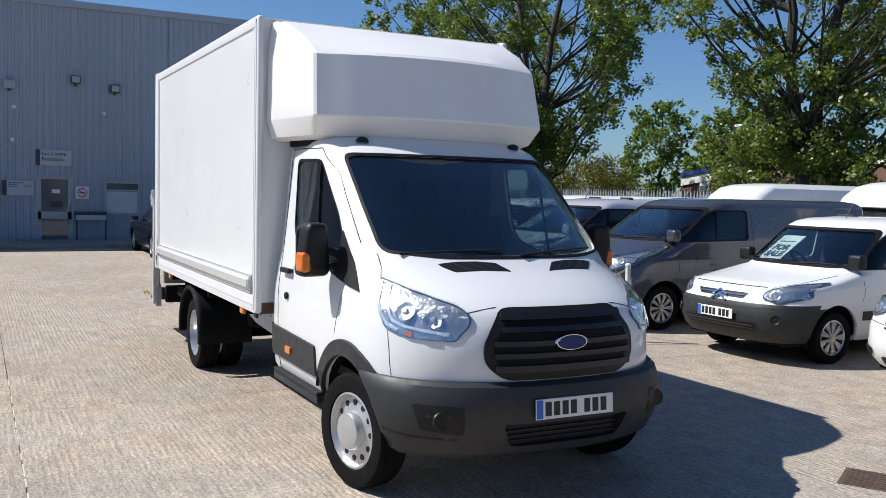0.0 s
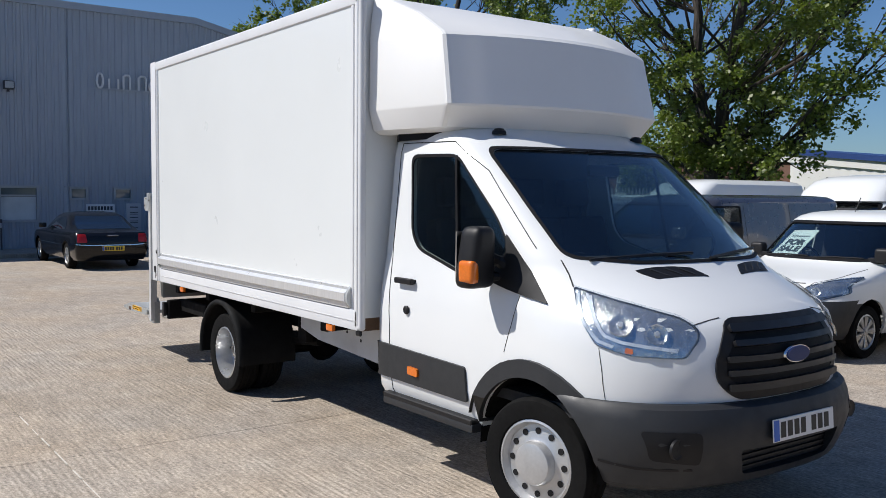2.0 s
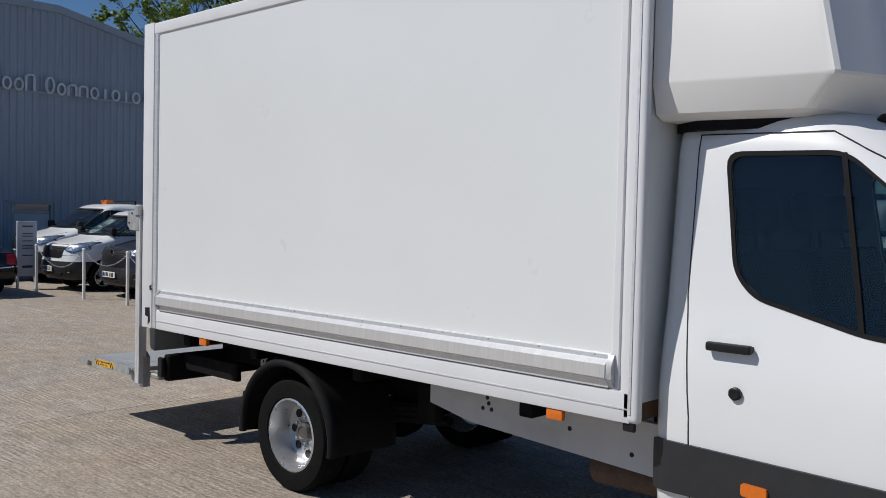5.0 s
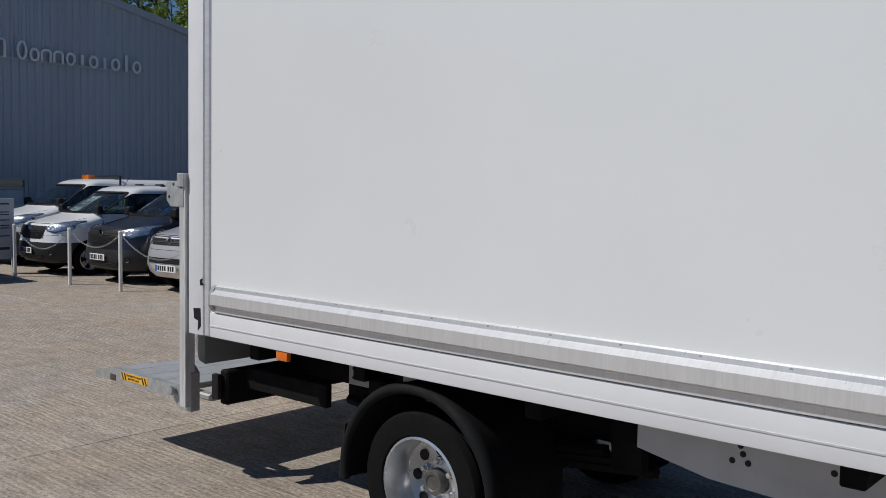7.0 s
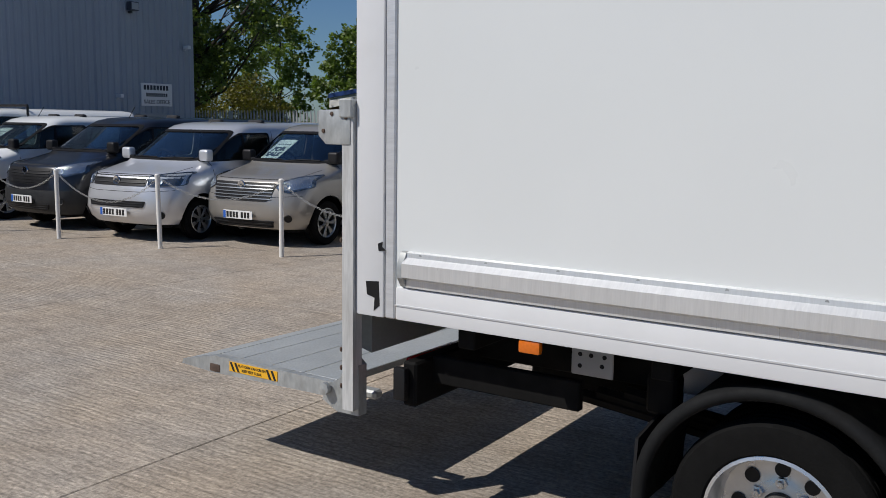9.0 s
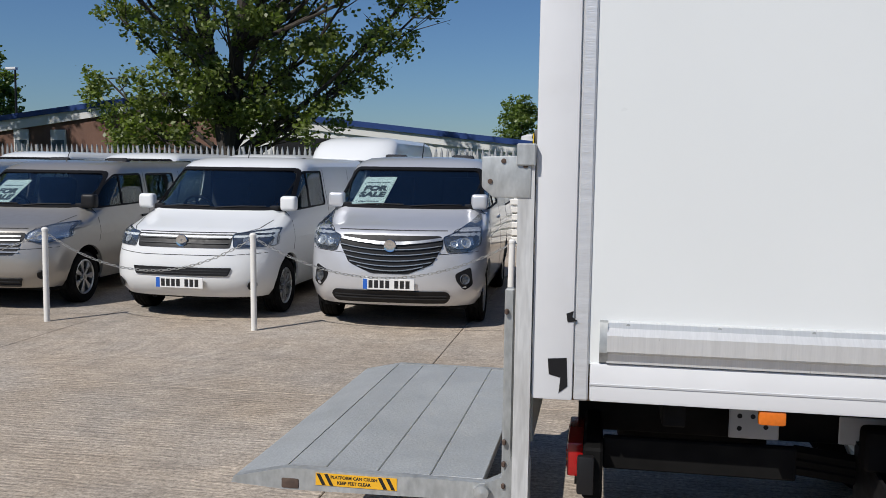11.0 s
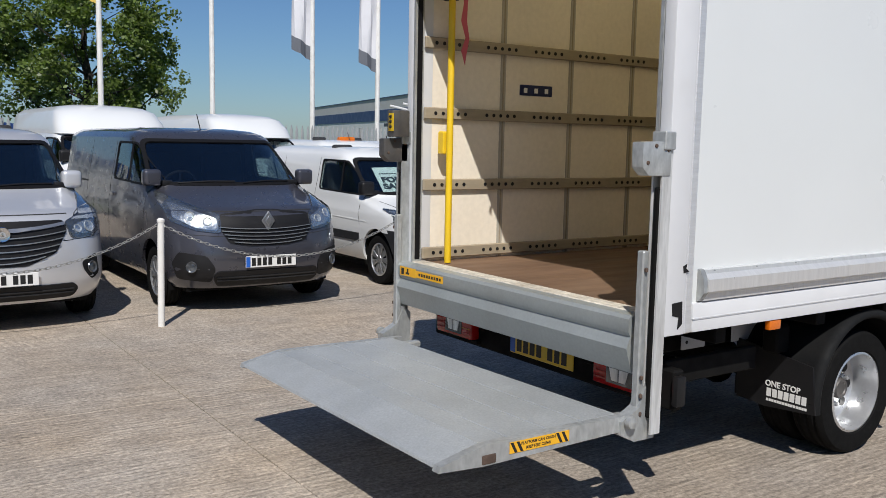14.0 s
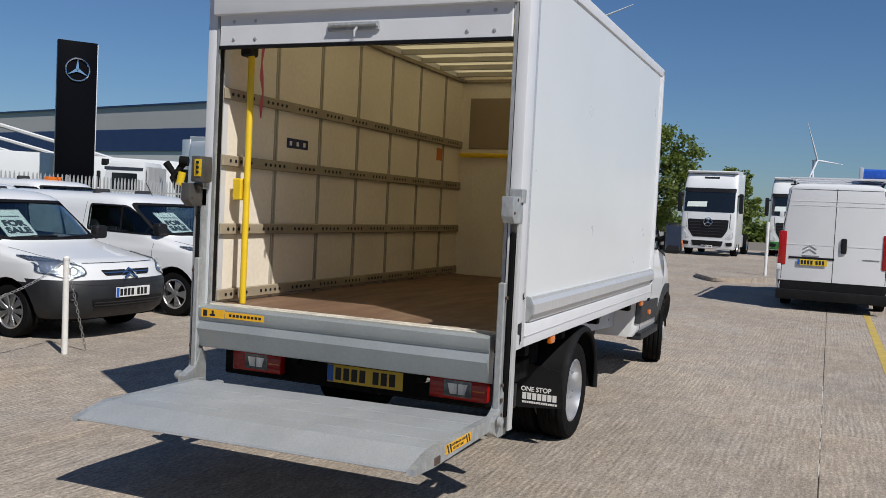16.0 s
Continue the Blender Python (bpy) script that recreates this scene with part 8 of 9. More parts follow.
tagged(new("hedge", me), "long green hedge along the far road", "hedge", kind="stuff")

# ---------------------------------------------------------------- low works building behind the fence
BRICK = material("brown_brick", (0.16, 0.085, 0.06), 0.85, vary=0.15, scale=1.5, fine=0.2, fine_scale=18)
WHITE_CLAD = material("white_cladding", (0.66, 0.66, 0.64), 0.5, vary=0.04, scale=0.4)
BLUE_EDGE = material("blue_roof_edge", (0.015, 0.045, 0.17), 0.45, vary=0.05)
works = thing("works_building", "low brick and white clad works with a blue roof edge", "building")
WY = 36.0


def works_top(x):
    return 4.62 - 0.1035 * (x + 27.3) if x > -27.3 else 4.62 + 0.13 * (x + 27.3)


for x0, x1, n, z0, mat, nm in ((-37.5, -22.5, 14, 0.0, BRICK, "brick_wall"), (-22.5, 8, 60, 0.0, WHITE_CLAD, "clad_wall")):
    b = bmesh.new()
    prev = None
    for k in range(n * 2 + 1):
        x = x0 + (x1 - x0) * k / (n * 2)
        d = 0.05 * (k % 2) if mat is WHITE_CLAD else 0.0
        cur = (b.verts.new((x, WY - d, z0)), b.verts.new((x, WY - d, max(0.4, works_top(x) - 0.2))))
        if prev:
            b.faces.new((prev[0], cur[0], cur[1], prev[1]))
        prev = cur
    part(nm, b, mat, works)
b = bmesh.new()
prism(b, [(-37.5, works_top(-37.5) - 0.75), (-27.3, works_top(-27.3) - 0.62), (8, works_top(8) - 0.55), (8, works_top(8) - 0.2), (-27.3, works_top(-27.3) - 0.22), (-37.5, works_top(-37.5) - 0.2)], "y", WY - 0.12, WY + 0.1)
part("fascia", b, WHITE_CLAD, works)
b = bmesh.new()
prism(b, [(-37.5, works_top(-37.5) - 0.2), (-27.3, works_top(-27.3) - 0.22), (8, works_top(8) - 0.2), (8, works_top(8) + 0.04), (-27.3, works_top(-27.3) + 0.05), (-37.5, works_top(-37.5) + 0.04)], "y", WY - 0.22, WY + 18)
part("roof", b, BLUE_EDGE, works)
part("vent_cowl", tubed([(-8.6, WY + 0.6, works_top(-8.6)), (-8.6, WY + 0.6, works_top(-8.6) + 0.25), (-8.6, WY + 0.6, works_top(-8.6) + 0.34)], [0.45, 0.45, 0.2], 14), WHITE_CLAD, works)
for x in (-35.5, -33.6, -31.6):
    w = new("window")
    w.parent = works
    part("frame", boxed((x - 0.4, WY - 0.08, 1.4), (x + 0.4, WY - 0.01, 3.05)), WHITE_CLAD, w)
    part("pane", boxed((x - 0.32, WY - 0.1, 2.0), (x + 0.32, WY - 0.08, 2.55)), PANE, w)
part("loading_door", boxed((-20.5, WY - 0.12, 0), (-15.0, WY - 0.055, 2.75)), BLACK_PLASTIC, works)

# ---------------------------------------------------------------- long warehouse
wh = thing("warehouse", "long grey warehouse with a navy band", "building", at=pose(46.0, 30.0, 0, 0, 0, 76))
WH_GREY = material("warehouse_grey", (0.48, 0.47, 0.45), 0.6, vary=0.04, scale=0.2)
NAVY = material("navy_band", (0.02, 0.045, 0.13), 0.5, vary=0.05, scale=0.3)
part("wall", boxed((6, -30, 0), (170, 0, 5.3)), WHITE_CLAD, wh)
part("band", boxed((6, -30, 5.3), (170, 0.1, 7.25)), NAVY, wh)
part("upper_wall", boxed((6, -30, 7.25), (170, 0.05, 9.25)), WH_GREY, wh)
part("roof_edge", boxed((6, -30.2, 9.25), (170, 0.2, 9.4)), NAVY, wh)
cn = thing("canopy", "dark flat canopy with white diagonal stays", "canopy", at=pose(33.0, 45.0, 0, 0, 0, 72))
part("canopy_roof", boxed((-10, -2, 3.1), (26, 6, 3.4)), SIGN_DARK, cn)
for k in range(7):
    x = -8 + k * 5.2
    part("stay", tubed([(x, -1.5, 3.4), (x + 0.2, 6, 5.0)], 0.12, 6), WHITE_CLAD, cn)
for x in (-8, 8, 24):
    part("canopy_post", tubed([(x, -1, 0), (x, -1, 3.1)], 0.12, 8), SIGN_DARK, cn)

# lorry trailers and cabs seen over the fence
DARK_SCREEN = material("dark_windscreen", (0.008, 0.01, 0.012), 0.08, coat=0.4)
tr = thing("lorry_trailer", "white box trailer parked beyond the fence", "trailer", at=pose(20.5, 27.0, 0, 0, 0, -38))
part("trailer_box", boxed((-6.5, -1.2, 0.95), (6.5, 1.2, 3.1), 0.04, 2), WHITE_PAINT, tr)
part("trailer_frame", boxed((-6.3, -0.5, 0.7), (6.3, 0.5, 0.95)), CHASSIS, tr)
for x in (-5.2, -4.1, 4.6):
    for s in (-1, 1):
        wheel(tr, x, s * 1.0, 0.48, 0.48, "dish", s, 0.3, 0.28)
# small lorry with a folded loader crane
cl = thing("crane_lorry", "white flatbed lorry with a folded black and yellow crane", "lorry", at=pose(14.2, 19.05, 0, 0, 0, -66.7))
cb = bmesh.new()
prism(cb, [(-1.36, 0.75), (-1.38, 1.6), (-1.24, 2.5), (-1.1, 2.62), (0.02, 2.66), (0.08, 2.5), (0.08, 0.75)], "y", -0.9, 0.9)
bevel_all(cb, 0.05, 2)
part("cab", cb, WHITE_PAINT, cl)
part("visor", boxed((-1.3, -0.925, 2.36), (0.0, -0.9, 2.46), 0.01, 1), SIGN_DARK, cl)
part("side_window", boxed((-1.05, -0.912, 1.7), (-0.2, -0.9, 2.26), 0.004, 1), DARK_SCREEN, cl)
part("mirror", boxed((-1.52, -1.05, 1.75), (-1.4, -0.95, 2.3), 0.04, 2), BLACK_PLASTIC, cl)
part("work_lamp", boxed((-1.5, -0.7, 2.5), (-1.3, -0.5, 2.72), 0.03, 2), BLACK_PLASTIC, cl)
part("flatbed", boxed((0.15, -1.0, 0.85), (3.6, 1.0, 1.05), 0.02, 1), SIGN_GREY, cl)
part("lorry_frame", boxed((-1.3, -0.4, 0.5), (3.5, 0.4, 0.85)), CHASSIS, cl)
part("headboard", boxed((0.14, -0.95, 1.05), (0.2, 0.95, 2.5)), WORN_WHITE, cl)
part("crane_column", boxed((0.95, -0.14, 1.05), (1.22, 0.14, 2.5), 0.03, 2), CHASSIS, cl)
part("main_boom", tubed([(1.15, -0.1, 2.75), (0.78, -0.22, 2.2), (1.25, -0.22, 1.2)], [0.13, 0.1, 0.08], 8), CHASSIS, cl)
part("jib", tubed([(0.5, -0.05, 2.7), (0.78, -0.1, 2.35), (1.06, -0.12, 1.25)], [0.13, 0.11, 0.07], 8), CHASSIS, cl)
part("boom_joint", tubed([(1.02, -0.2, 2.78), (1.3, -0.2, 2.78)], 0.17, 12), CHASSIS, cl)
part("crane_cylinder", tubed([(1.14, -0.3, 2.4), (1.05, -0.3, 1.95)], 0.13, 12), YELLOW_PAINT, cl, "yellow crane cylinder")
for x in (-0.75, 2.7):
    for s in (-1, 1):
        wheel(cl, x, s * 0.85, 0.4, 0.4, "dish", s, 0.22, 0.24)
# totem sign
PYLON_BLACK = material("pylon_black", (0.003, 0.003, 0.004), 0.3, spec=0.08)
pyl = thing("totem_sign", "tall black totem sign with a silver ring emblem", "sign", at=pose(16.1, 24.6, 0, 0, 0, -36))
part("totem_body", boxed((-0.72, -0.14, 0), (0.72, 0.16, 7.35), 0.02, 2), PYLON_BLACK, pyl)
part("totem_edge", boxed((0.72, -0.1, 0.2), (0.75, 0.12, 7.3)), SIGN_WHITE, pyl)
b = bmesh.new()
tube(b, [(0.0 + 0.43 * math.cos(math.tau * k / 32), -0.17, 6.25 + 0.43 * math.sin(math.tau * k / 32)) for k in range(33)], 0.035, 8, cap=False)
part("emblem_ring", b, CHROME, pyl)
for a in (90, 210, 330):
    b = bmesh.new()
    c, s = math.cos(radians(a)), math.sin(radians(a))
    prism(b, [(c * 0.42, 6.25 + s * 0.42), (-s * 0.07, 6.25 + c * 0.07), (s * 0.07, 6.25 - c * 0.07)], "y", -0.19, -0.15)
    part("emblem_ray", b, CHROME, pyl)
# flag poles
FLAG = material("flag_cloth", (0.62, 0.62, 0.64), 0.8, vary=0.08, scale=2)
FLAG_GREY = material("flag_band", (0.12, 0.13, 0.15), 0.8)
FLAG_GOLD = material("flag_gold", (0.6, 0.42, 0.08), 0.8)
for i, (x, low) in enumerate(((-3.55, 4.6), (-0.96, 9), (1.69, 3.7), (3.62, 3.5))):
    f = thing("flagpole", "white flagpole with a drooping pale flag" if low < 9 else "bare white flagpole by the fence", "flagpole", "flagpoles along the fence", at=pose(x, 17.6, 0))
    part("pole", tubed([(0, 0, 0), (0, 0, 9.2)], [0.07, 0.05], 10), POST_WHITE, f)
    if low < 9:
        b = bmesh.new()
        rows = []
        for k in range(13):
            z = low + 0.35 + (8.6 - low - 0.35) * k / 12
            wdt = 0.5 + 0.12 * k / 12
            rows.append([b.verts.new((-0.06 - wdt * j / 5, 0.07 * math.sin(j * 1.7 + k * 0.5) * (j > 0) - 0.01, z + 0.05 * j)) for j in range(6)])
        for r, q in zip(rows, rows[1:]):
            for j in range(5):
                b.faces.new((r[j], r[j + 1], q[j + 1], q[j]))
        part("flag", b, FLAG, f)
        b = bmesh.new()
        rows = []
        for k in range(3):
            z = low + 0.35 * k / 2
            rows.append([b.verts.new((-0.06 - 0.5 * j / 5, 0.07 * math.sin(j * 1.7) * (j > 0) - 0.01, z + 0.05 * j)) for j in range(6)])
        for r, q in zip(rows, rows[1:]):
            for j in range(5):
                b.faces.new((r[j], r[j + 1], q[j + 1], q[j]))
        part("flag_foot", b, FLAG_GOLD if i == 0 else FLAG_GREY, f)
lp = thing("lamp_post", "tall black lamp post beyond the fence", "lamp", at=pose(-6.6, 19.5, 0))
part("column", tubed([(0, 0, 0), (0, 0, 2), (0, 0, 9.5)], [0.09, 0.07, 0.055], 10), BLACK_PLASTIC, lp)
part("lantern", boxed((-0.6, -0.12, 9.45), (0.1, 0.12, 9.6), 0.03, 2), BLACK_PLASTIC, lp)
lp2 = thing("lamp_post", "slim lamp post far behind the works", "lamp", at=pose(-36.7, 40.0, 0))
part("column", tubed([(0, 0, 0), (0, 0, 6.4)], [0.09, 0.05], 8), BLACK_PLASTIC, lp2)
part("lantern", boxed((-0.5, -0.12, 6.38), (0.1, 0.12, 6.52), 0.03, 2), SIGN_WHITE, lp2)


# ---------------------------------------------------------------- entrance side: tractor units, rear of a van


def tractor(label, at, sheet=True, lower=WHITE_PAINT):
    t = thing("tractor_unit", label, "lorry", "tractor units", at=at)
    lv = [(0.32, -2.2, 0.0, 1.15, 0.2, 5), (0.6, -2.2, 0.06, 1.2, 0.22, 5), (1.5, -2.2, 0.08, 1.22, 0.22, 5), (1.95, -2.2, 0.05, 1.22, 0.22, 5), (3.0, -2.2, -0.1, 1.21, 0.24, 5.5), (3.25, -2.2, -0.16, 1.2, 0.26, 5.5),
          (3.55, -2.2, -0.32, 1.18, 0.3, 5), (3.76, -2.2, -0.5, 1.16, 0.3, 5), (3.8, -2.2, -0.56, 1.14, 0.3, 5)]
    bm = shell(lv)
    trr = tree_of(bm)
    part("cab_body", bm, WHITE_PAINT, t)
    part("windscreen", drape(trr, rounded([(-1.12, 3.04), (1.12, 3.04), (1.13, 2.02), (-1.13, 2.02)], 0.08), "front", 0.01, 0.012, 0.15), DARK_SCREEN, t)
    part("visor_band", drape(trr, rounded([(-1.14, 3.12), (1.14, 3.12), (1.14, 2.94), (-1.14, 2.94)], 0.03), "front", 0.03, 0.03, 0.15), BLACK_PLASTIC, t)
    part("roof_slot", drape(trr, rounded([(-0.34, 3.66), (0.34, 3.66), (0.34, 3.57), (-0.34, 3.57)], 0.03), "front", 0.008, 0.012, 0.1), BLACK_PLASTIC, t)
    g = part("grille", drape(trr, rounded([(-0.92, 1.68), (0.92, 1.68), (0.88, 1.2), (0.66, 0.86), (-0.66, 0.86), (-0.88, 1.2)], 0.07), "front", 0.01, 0.02, 0.15), BLACK_PLASTIC, t)
    for k in range(5):
        z = 0.97 + k * 0.14
        hw = 0.70 + 0.17 * k / 4
        part("grille_bar", drape(trr, [(-hw, z), (hw, z), (hw, z + 0.03), (-hw, z + 0.03)], "front", 0.03, 0.02, 0.3), GREY_PLASTIC, g)
    b = bmesh.new()
    tube(b, [(0.13, 0.19 * math.cos(math.tau * k / 24), 1.56 + 0.19 * math.sin(math.tau * k / 24)) for k in range(25)], 0.022, 6, cap=False)
    for a in (90, 210, 330):
        tube(b, [(0.13, 0, 1.56), (0.13, 0.18 * math.cos(radians(a)), 1.56 + 0.18 * math.sin(radians(a)))], [0.03, 0.012], 6)
    part("grille_emblem", b, CHROME, g)
    part("bumper", drape(trr, rounded([(-1.16, 0.74), (1.16, 0.74), (1.16, 0.36), (-1.16, 0.36)], 0.06), "front", 0.02, 0.03, 0.15), lower, t)
    part("lower_intake", drape(trr, rounded([(-0.72, 0.70), (0.72, 0.70), (0.64, 0.46), (-0.64, 0.46)], 0.05), "front", 0.035, 0.02, 0.2), BLACK_PLASTIC, t)
    for s in (-1, 1):
        part("headlamp", drape(trr, rounded([(s * 0.78, 0.82), (s * 1.13, 1.16), (s * 1.15, 0.86), (s * 0.98, 0.76)], 0.04), "front", 0.012, 0.02, 0.1), REFLECTOR, t)
        part("fog_lamp", drape(trr, rounded([(s * 0.82, 0.64), (s * 1.1, 0.66), (s * 1.1, 0.5), (s * 0.86, 0.48)], 0.03), "front", 0.035, 0.02, 0.1), BLACK_PLASTIC, t)
        part("corner_vane", drape(trr, rounded([(s * 1.0, 1.95), (s * 1.16, 1.95), (s * 1.16, 1.3), (s * 0.98, 1.3)], 0.04), "front", 0.02, 0.03, 0.1), WHITE_PAINT, t)
        part("vane_gap", drape(trr, [(s * 0.965, 1.95), (s * 0.985, 1.95), (s * 0.965, 1.3), (s * 0.945, 1.3)], "front", 0.004, 0.006, 0.1), SEAM, t)
        part("door_window", drape(trr, rounded([(-1.35, 2.9), (-0.42, 2.9), (-0.36, 2.1), (-1.35, 2.1)], 0.08), "left" if s > 0 else "right", 0.006, 0.01, 0.15), DARK_SCREEN, t)
        part("door_mirror", boxed((-0.35, s * 1.38 - 0.09, 2.0), (-0.1, s * 1.38 + 0.09, 2.9), 0.05, 3), BLACK_PLASTIC, t)
        part("mirror_arm", boxed((-0.3, min(s * 1.1, s * 1.36), 2.74), (-0.2, max(s * 1.1, s * 1.36), 2.82)), BLACK_PLASTIC, t)
        for x in (-1.3, -5.0):
            wheel(t, x, s * 1.05, 0.5, 0.5, "dish", s, 0.3, 0.29)
        part("side_skirt", boxed((-3.5, min(s * 0.9, s * 1.15), 0.4), (-2.2, max(s * 0.9, s * 1.15), 1.0), 0.03, 2), WHITE_PAINT, t)
        part("side_deflector", boxed((-2.9, s * 1.15 - 0.02, 1.0), (-2.2, s * 1.15 + 0.02, 3.9), 0.015, 2), WHITE_PAINT, t)
    part("chassis_frame", boxed((-6.0, -0.45, 0.6), (-2.0, 0.45, 0.95)), CHASSIS, t)
    rd = bmesh.new()
    prism(rd, [(-2.3, 3.78), (-2.3, 4.02), (-0.42, 3.95), (-0.34, 3.9), (-0.42, 3.86), (-0.8, 3.78)], "y", -1.13, 1.13)
    bevel_all(rd, 0.02, 1)
    part("roof_deflector", rd, WHITE_PAINT, t)
    number_plate(t, pose(0.14, 0, 0.44, 90, 0, 90))
    if sheet:
        part("windscreen_sheet", drape(trr, [(-0.98, 2.48), (-0.1, 2.5), (-0.12, 2.26), (-1.0, 2.24)], "front", 0.03, 0.01, 0.15), PAPER, t)
    return t


GREEN_PLASTIC = material("green_bumper_paint", (0.02, 0.2, 0.035), 0.4, coat=0.4, vary=0.05)
tractor("white tractor unit with black grille at the yard entrance", pose(32.6, 2.6, 0, 0, 0, 178))
tractor("white lorry cab standing beyond the fence", pose(19.3, 19.05, 0, 0, 0, -115), False)
tractor("white tractor unit with a green bumper parked behind a van", pose(37.0, -1.0, 0, 0, 0, 180), lower=GREEN_PLASTIC)

rel, rel_tree = make_van("high_roof_van", "white high-roof van with a roof rack, seen from behind", WHITE_PAINT, 5.7, 1.98, 2.42, 1.05, (-0.62, 1.28), -1.35, (0.9, 4.45), 0.34, "nine", lower=GREY_PLASTIC,
                         lamps="wedge", grille="slim", plate_z=0.5, mirror=BLACK_PLASTIC, plate=False)
rel.matrix_world = pose(13.75, -2.78, 0, 0, 0, -1)
part("rear_door_gap", strip(rel_tree, [(0.0, 2.32), (0.0, 0.5)], "back", 0.012), SEAM, rel)
part("rear_bumper", boxed((-5.80, -0.97, 0.2), (-5.6, 0.97, 0.39), 0.03, 2), MUDGUARD, rel)
part("rear_trim", strip(rel_tree, [(-0.95, 0.47), (0.95, 0.47)], "back", 0.18, 0.006), MUDGUARD, rel)
for z, half in ((2.0, 0.82), (2.08, 0.81), (1.25, 0.9)):
    part("rear_press_line", strip(rel_tree, [(-half, z), (half, z)], "back", 0.012, 0.004), TRIM_WHITE, rel)
part("door_frame_gap", strip(rel_tree, [(-0.9, 0.58), (-0.9, 1.6), (-0.8, 2.3), (0.8, 2.3), (0.9, 1.6), (0.9, 0.58)], "back", 0.01), SEAM, rel)
for s in (-1, 1):
    for z in (0.75, 1.75):
        part("door_hinge", boxed((-5.72, s * 0.95 - 0.04, z), (-5.66, s * 0.95 + 0.04, z + 0.12), 0.015, 2), WHITE_PAINT, rel)
    part("rear_emblem_bar", strip(rel_tree, [(0.3, 1.13 + s * 0.035), (0.42, 1.2 + s * 0.035), (0.54, 1.13 + s * 0.035)], "back", 0.022, 0.006), SATIN, rel)
part("wordmark_bar", strip(rel_tree, [(0.25, 1.04), (0.55, 1.04)], "back", 0.025, 0.004), SATIN, rel)
part("wordmark_bar", strip(rel_tree, [(-0.78, 1.02), (-0.5, 1.02)], "back", 0.025, 0.004), SATIN, rel)
part("plate_light_trim", strip(rel_tree, [(-0.02, 1.0), (0.78, 1.0)], "back", 0.04, 0.01), BLACK_PLASTIC, rel)
number_plate(rel, pose(-5.725, 0.36, 0.92, 90, 0, -90), True)
part("door_handle", boxed((-5.74, -0.22, 1.12), (-5.70, -0.12, 1.4), 0.03, 3), BLACK_PLASTIC, rel)
for s in (-1, 1):
    part("rear_lamp", boxed((-5.72, s * 0.90 - 0.07, 0.85), (-5.55, s * 0.90 + 0.075, 1.5), 0.03, 2), RED_LENS, rel)
    part("rack_side", tubed([(-5.5, s * 0.8, 2.50), (-2.5, s * 0.8, 2.52)], 0.025, 8), ALUMINIUM, rel)
    for x in (-5.2, -4.0, -2.8):
        part("rack_foot", tubed([(x, s * 0.74, 2.3), (x, s * 0.8, 2.5)], 0.02, 6), BLACK_PLASTIC, rel)
for x in (-5.45, -4.6, -3.7, -2.8):
    part("rack_bar", tubed([(x, -0.85, 2.52), (x, 0.85, 2.52)], 0.022, 8), ALUMINIUM, rel)
part("top_marker", boxed((-5.66, -0.13, 2.32), (-5.58, 0.13, 2.37), 0.01, 1), RED_LENS, rel)
rc = thing("blue_bundle", "blue tarpaulin bundle on the van roof rack", "bundle", at=pose(13.75, -2.78, 0, 0, 0, -1))
part("sheet", boxed((-5.2, -1.02, 2.545), (-3.0, -0.36, 2.74), 0.07, 3), material("blue_plastic", (0.02, 0.1, 0.5), 0.4, vary=0.15, scale=6, fine=0.2, fine_scale=20, bump=0.01), rc)
part("strap", boxed((-5.21, -0.42, 2.54), (-4.9, -0.345, 2.77), 0.02, 2), SIGN_GREY, rc)

# kerbed island, post, yellow line, drain
isl = bmesh.new()
o = rounded([(14.2, 0.2), (15.0, -0.6), (22.0, -4.5), (26.0, -4.0), (24.0, 0.9), (16.0, 0.9)], 0.6, 5)
prism(isl, o, "z", 0.0, 0.12)
bevel_all(isl, 0.02, 1)
solo("kerb_island", isl, CONCRETE, "kerbed gravel island by the entrance", "kerb", kind="structure")
po = thing("sign_post", "plain white post on the kerb island", "post", at=pose(17.05, -0.95, 0.12))
part("post", tubed([(0, 0, 0), (0, 0, 1.55)], 0.045, 10), POST_WHITE, po)
YL = material("yellow_line", (0.5, 0.36, 0.08), 0.8, vary=0.2, scale=6, grime=0.35, grime_color=(0.3, 0.27, 0.22))
solo("yellow_line", boxed((0.5, -3.37, -0.001), (8.4, -3.26, 0.003)), YL, "worn yellow bay line painted on concrete", "marking", kind="structure")
WL = material("faded_line", (0.42, 0.39, 0.34), 0.8, vary=0.2, scale=6)
solo("painted_line", boxed((-0.05, -2.5, -0.001), (0.05, 2.5, 0.003), m=pose(-18.8, -3.6, 0, 0, 0, 15)), WL, "faded bay line painted on concrete", "marking", kind="structure")
dr = thing("drain_cover", "rusty iron drain grating set in the concrete", "drain", at=pose(1.25, 2.2, 0, 0, 0, 30))
part("drain_frame", boxed((-0.2, -0.2, -0.01), (0.2, 0.2, 0.004), 0.002, 1), RUST, dr)
for k in range(7):
    part("drain_bar", boxed((-0.17, -0.165 + k * 0.05, 0.004), (0.17, -0.14 + k * 0.05, 0.009)), RUST, dr)


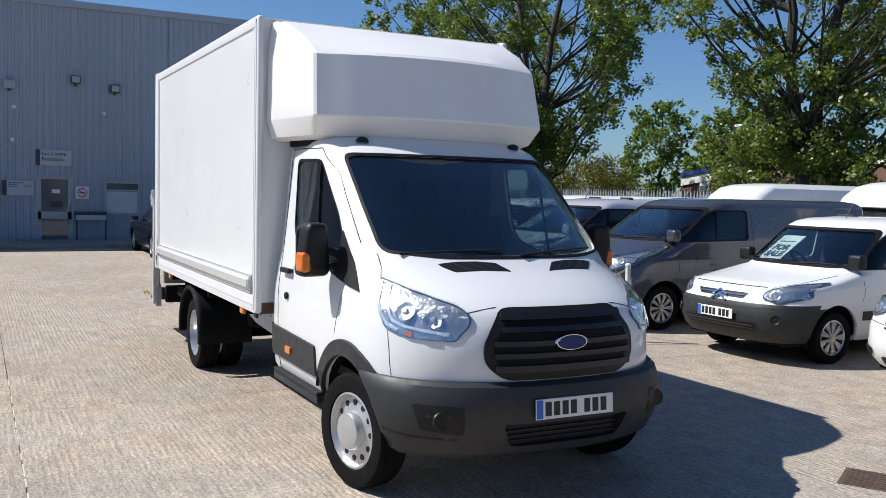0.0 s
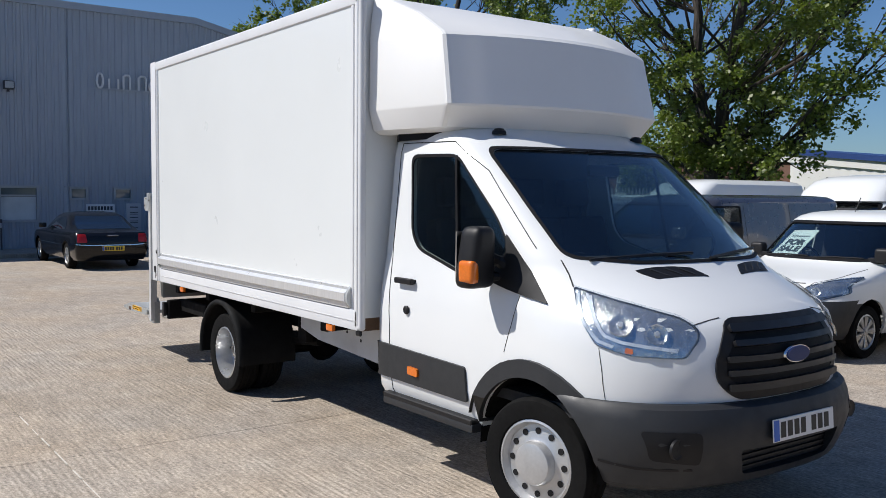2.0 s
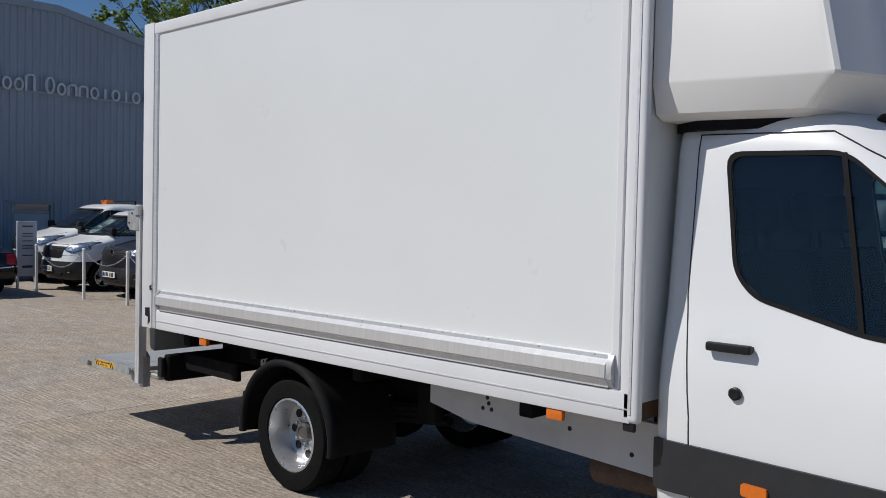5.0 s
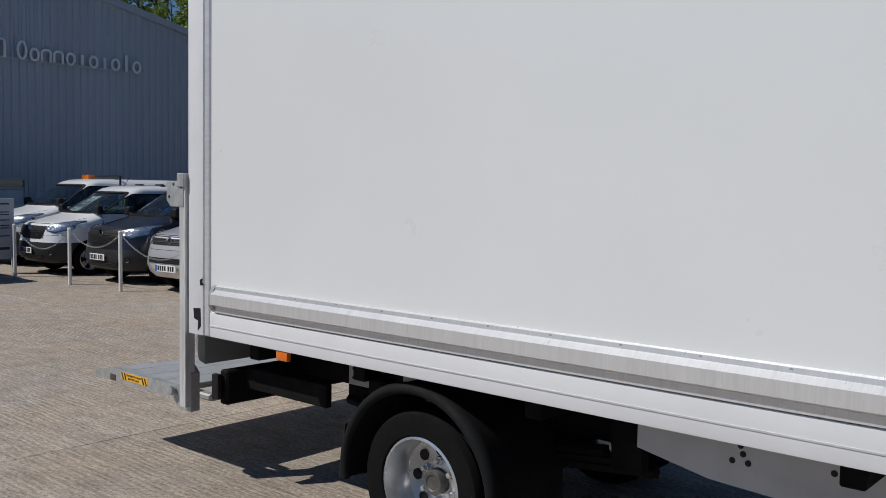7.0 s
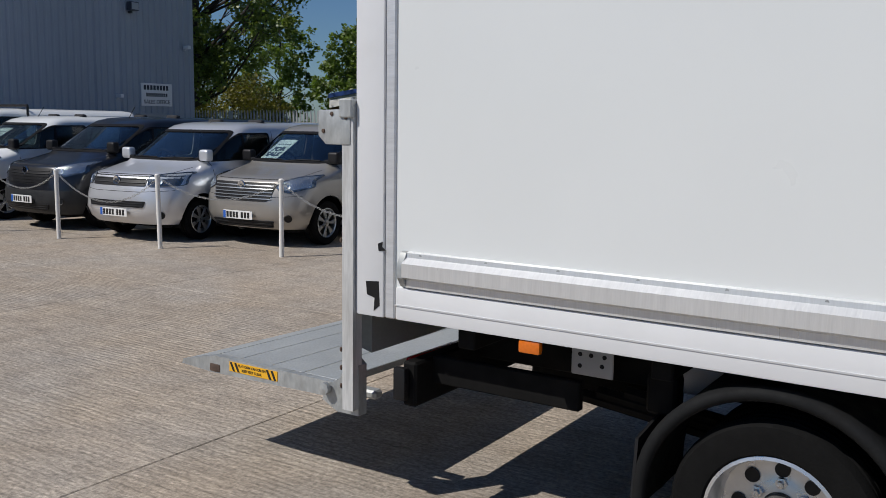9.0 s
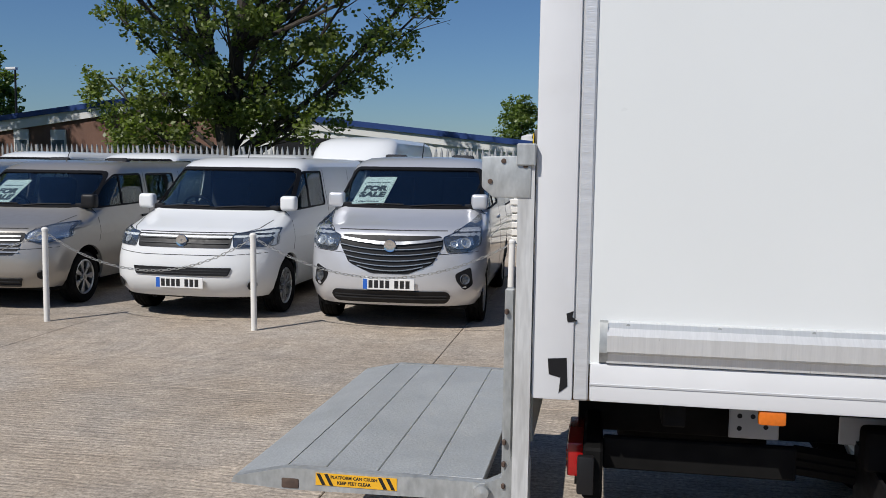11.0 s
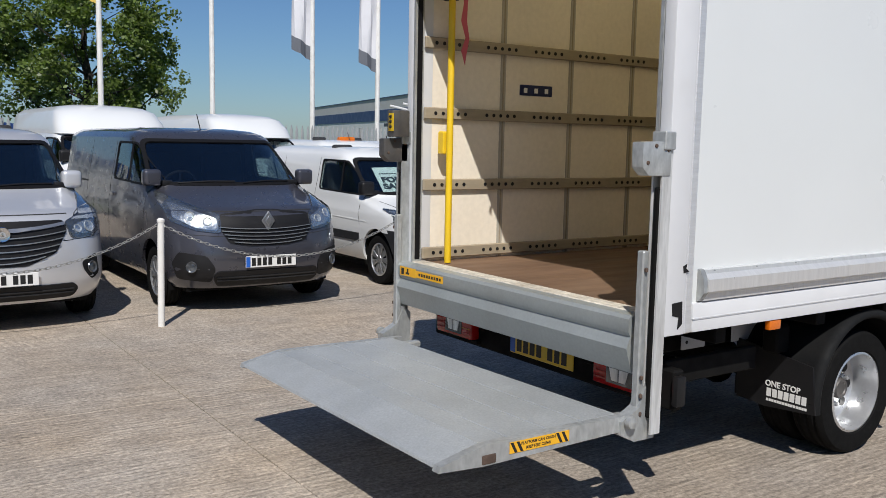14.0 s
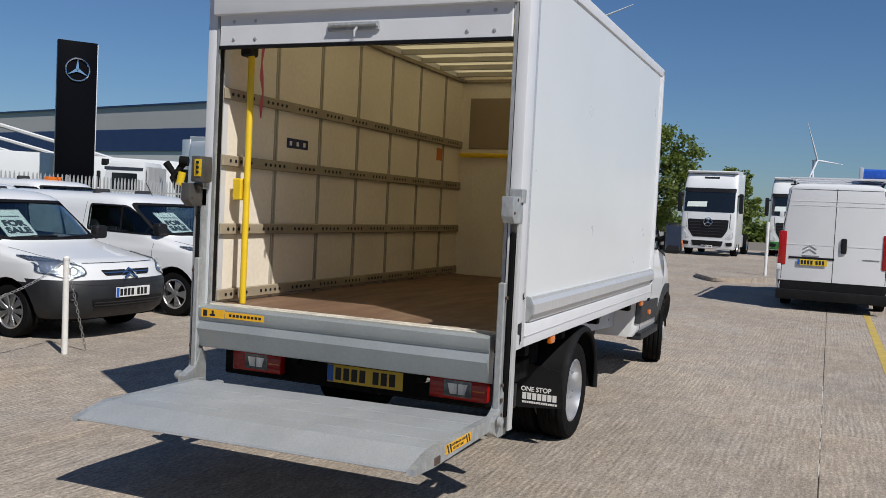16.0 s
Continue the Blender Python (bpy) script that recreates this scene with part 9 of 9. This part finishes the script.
# ---------------------------------------------------------------- wind turbines
def turbine(label, x, y, hub, blade, turn, facing):
    t = thing("wind_turbine", label, "turbine", "wind turbines", at=pose(x, y, 0, 0, 0, facing))
    part("tower", tubed([(0, 0, 0), (0, 0, hub)], [blade * 0.05, blade * 0.024], 12), SIGN_WHITE, t)
    part("nacelle", boxed((-blade * 0.1, -blade * 0.022, hub - blade * 0.022), (blade * 0.04, blade * 0.022, hub + blade * 0.022), blade * 0.01, 2), SIGN_WHITE, t)
    for k in range(3):
        a = radians(turn + 120 * k)
        d = Vector((0, math.cos(a), math.sin(a)))
        c = Vector((-blade * 0.11, 0, hub))
        part("blade", tubed([c, c + d * blade * 0.2, c + d * blade], [blade * 0.018, blade * 0.024, blade * 0.005], 8), SIGN_WHITE, t)


turbine("white three-bladed wind turbine on the horizon", 390, 5.6, 28.5, 17, 62, 55)
turbine("white wind turbine rising behind the lorry", 290, 86.0, 62.7, 26, 160, 0)

# ---------------------------------------------------------------- concrete bays, each a slab of its own
yard = thing("pavement", "brushed grey-beige concrete bays with dark joints", "pavement", kind="structure")
XJ = [-39.5, -35.2, -31.0, -26.8, -22.4, -18.0, -13.45, -10.6, -6.77, -2.66, 1.6, 6.0, 10.4, 14.8, 19.2, 23.6, 28.0, 32.4, 36.8, 41.2, 45.6]
YJ = [-21.0, -16.5, -11.9, -7.25, -2.63, 1.9, 6.5, 11.1, 17.25]
for i, (xa, xb) in enumerate(zip(XJ, XJ[1:])):
    for j, (ya, yb) in enumerate(zip(YJ, YJ[1:])):
        b = bmesh.new()
        g = 0.003
        box(b, (xa + g, ya + g, -0.15), (xb - g, yb - g, 0.0))
        top = [e for e in b.edges if all(v.co.z > -0.01 for v in e.verts)]
        bmesh.ops.bevel(b, geom=top, offset=0.004, segments=1, affect="EDGES")
        part("slab", b, CONCRETE, yard)

SEALANT = material("pale_sealant", (0.55, 0.52, 0.46), 0.8, vary=0.2, scale=20)
rs = random.Random(12)
x = -4.0
while x < -0.6:
    ln = rs.uniform(0.15, 0.5)
    part("joint_sealant", boxed((x, -2.634, -0.012), (x + ln, -2.627 + rs.uniform(-0.003, 0.003), 0.0015)), SEALANT, yard)
    x += ln + rs.uniform(0.02, 0.2)
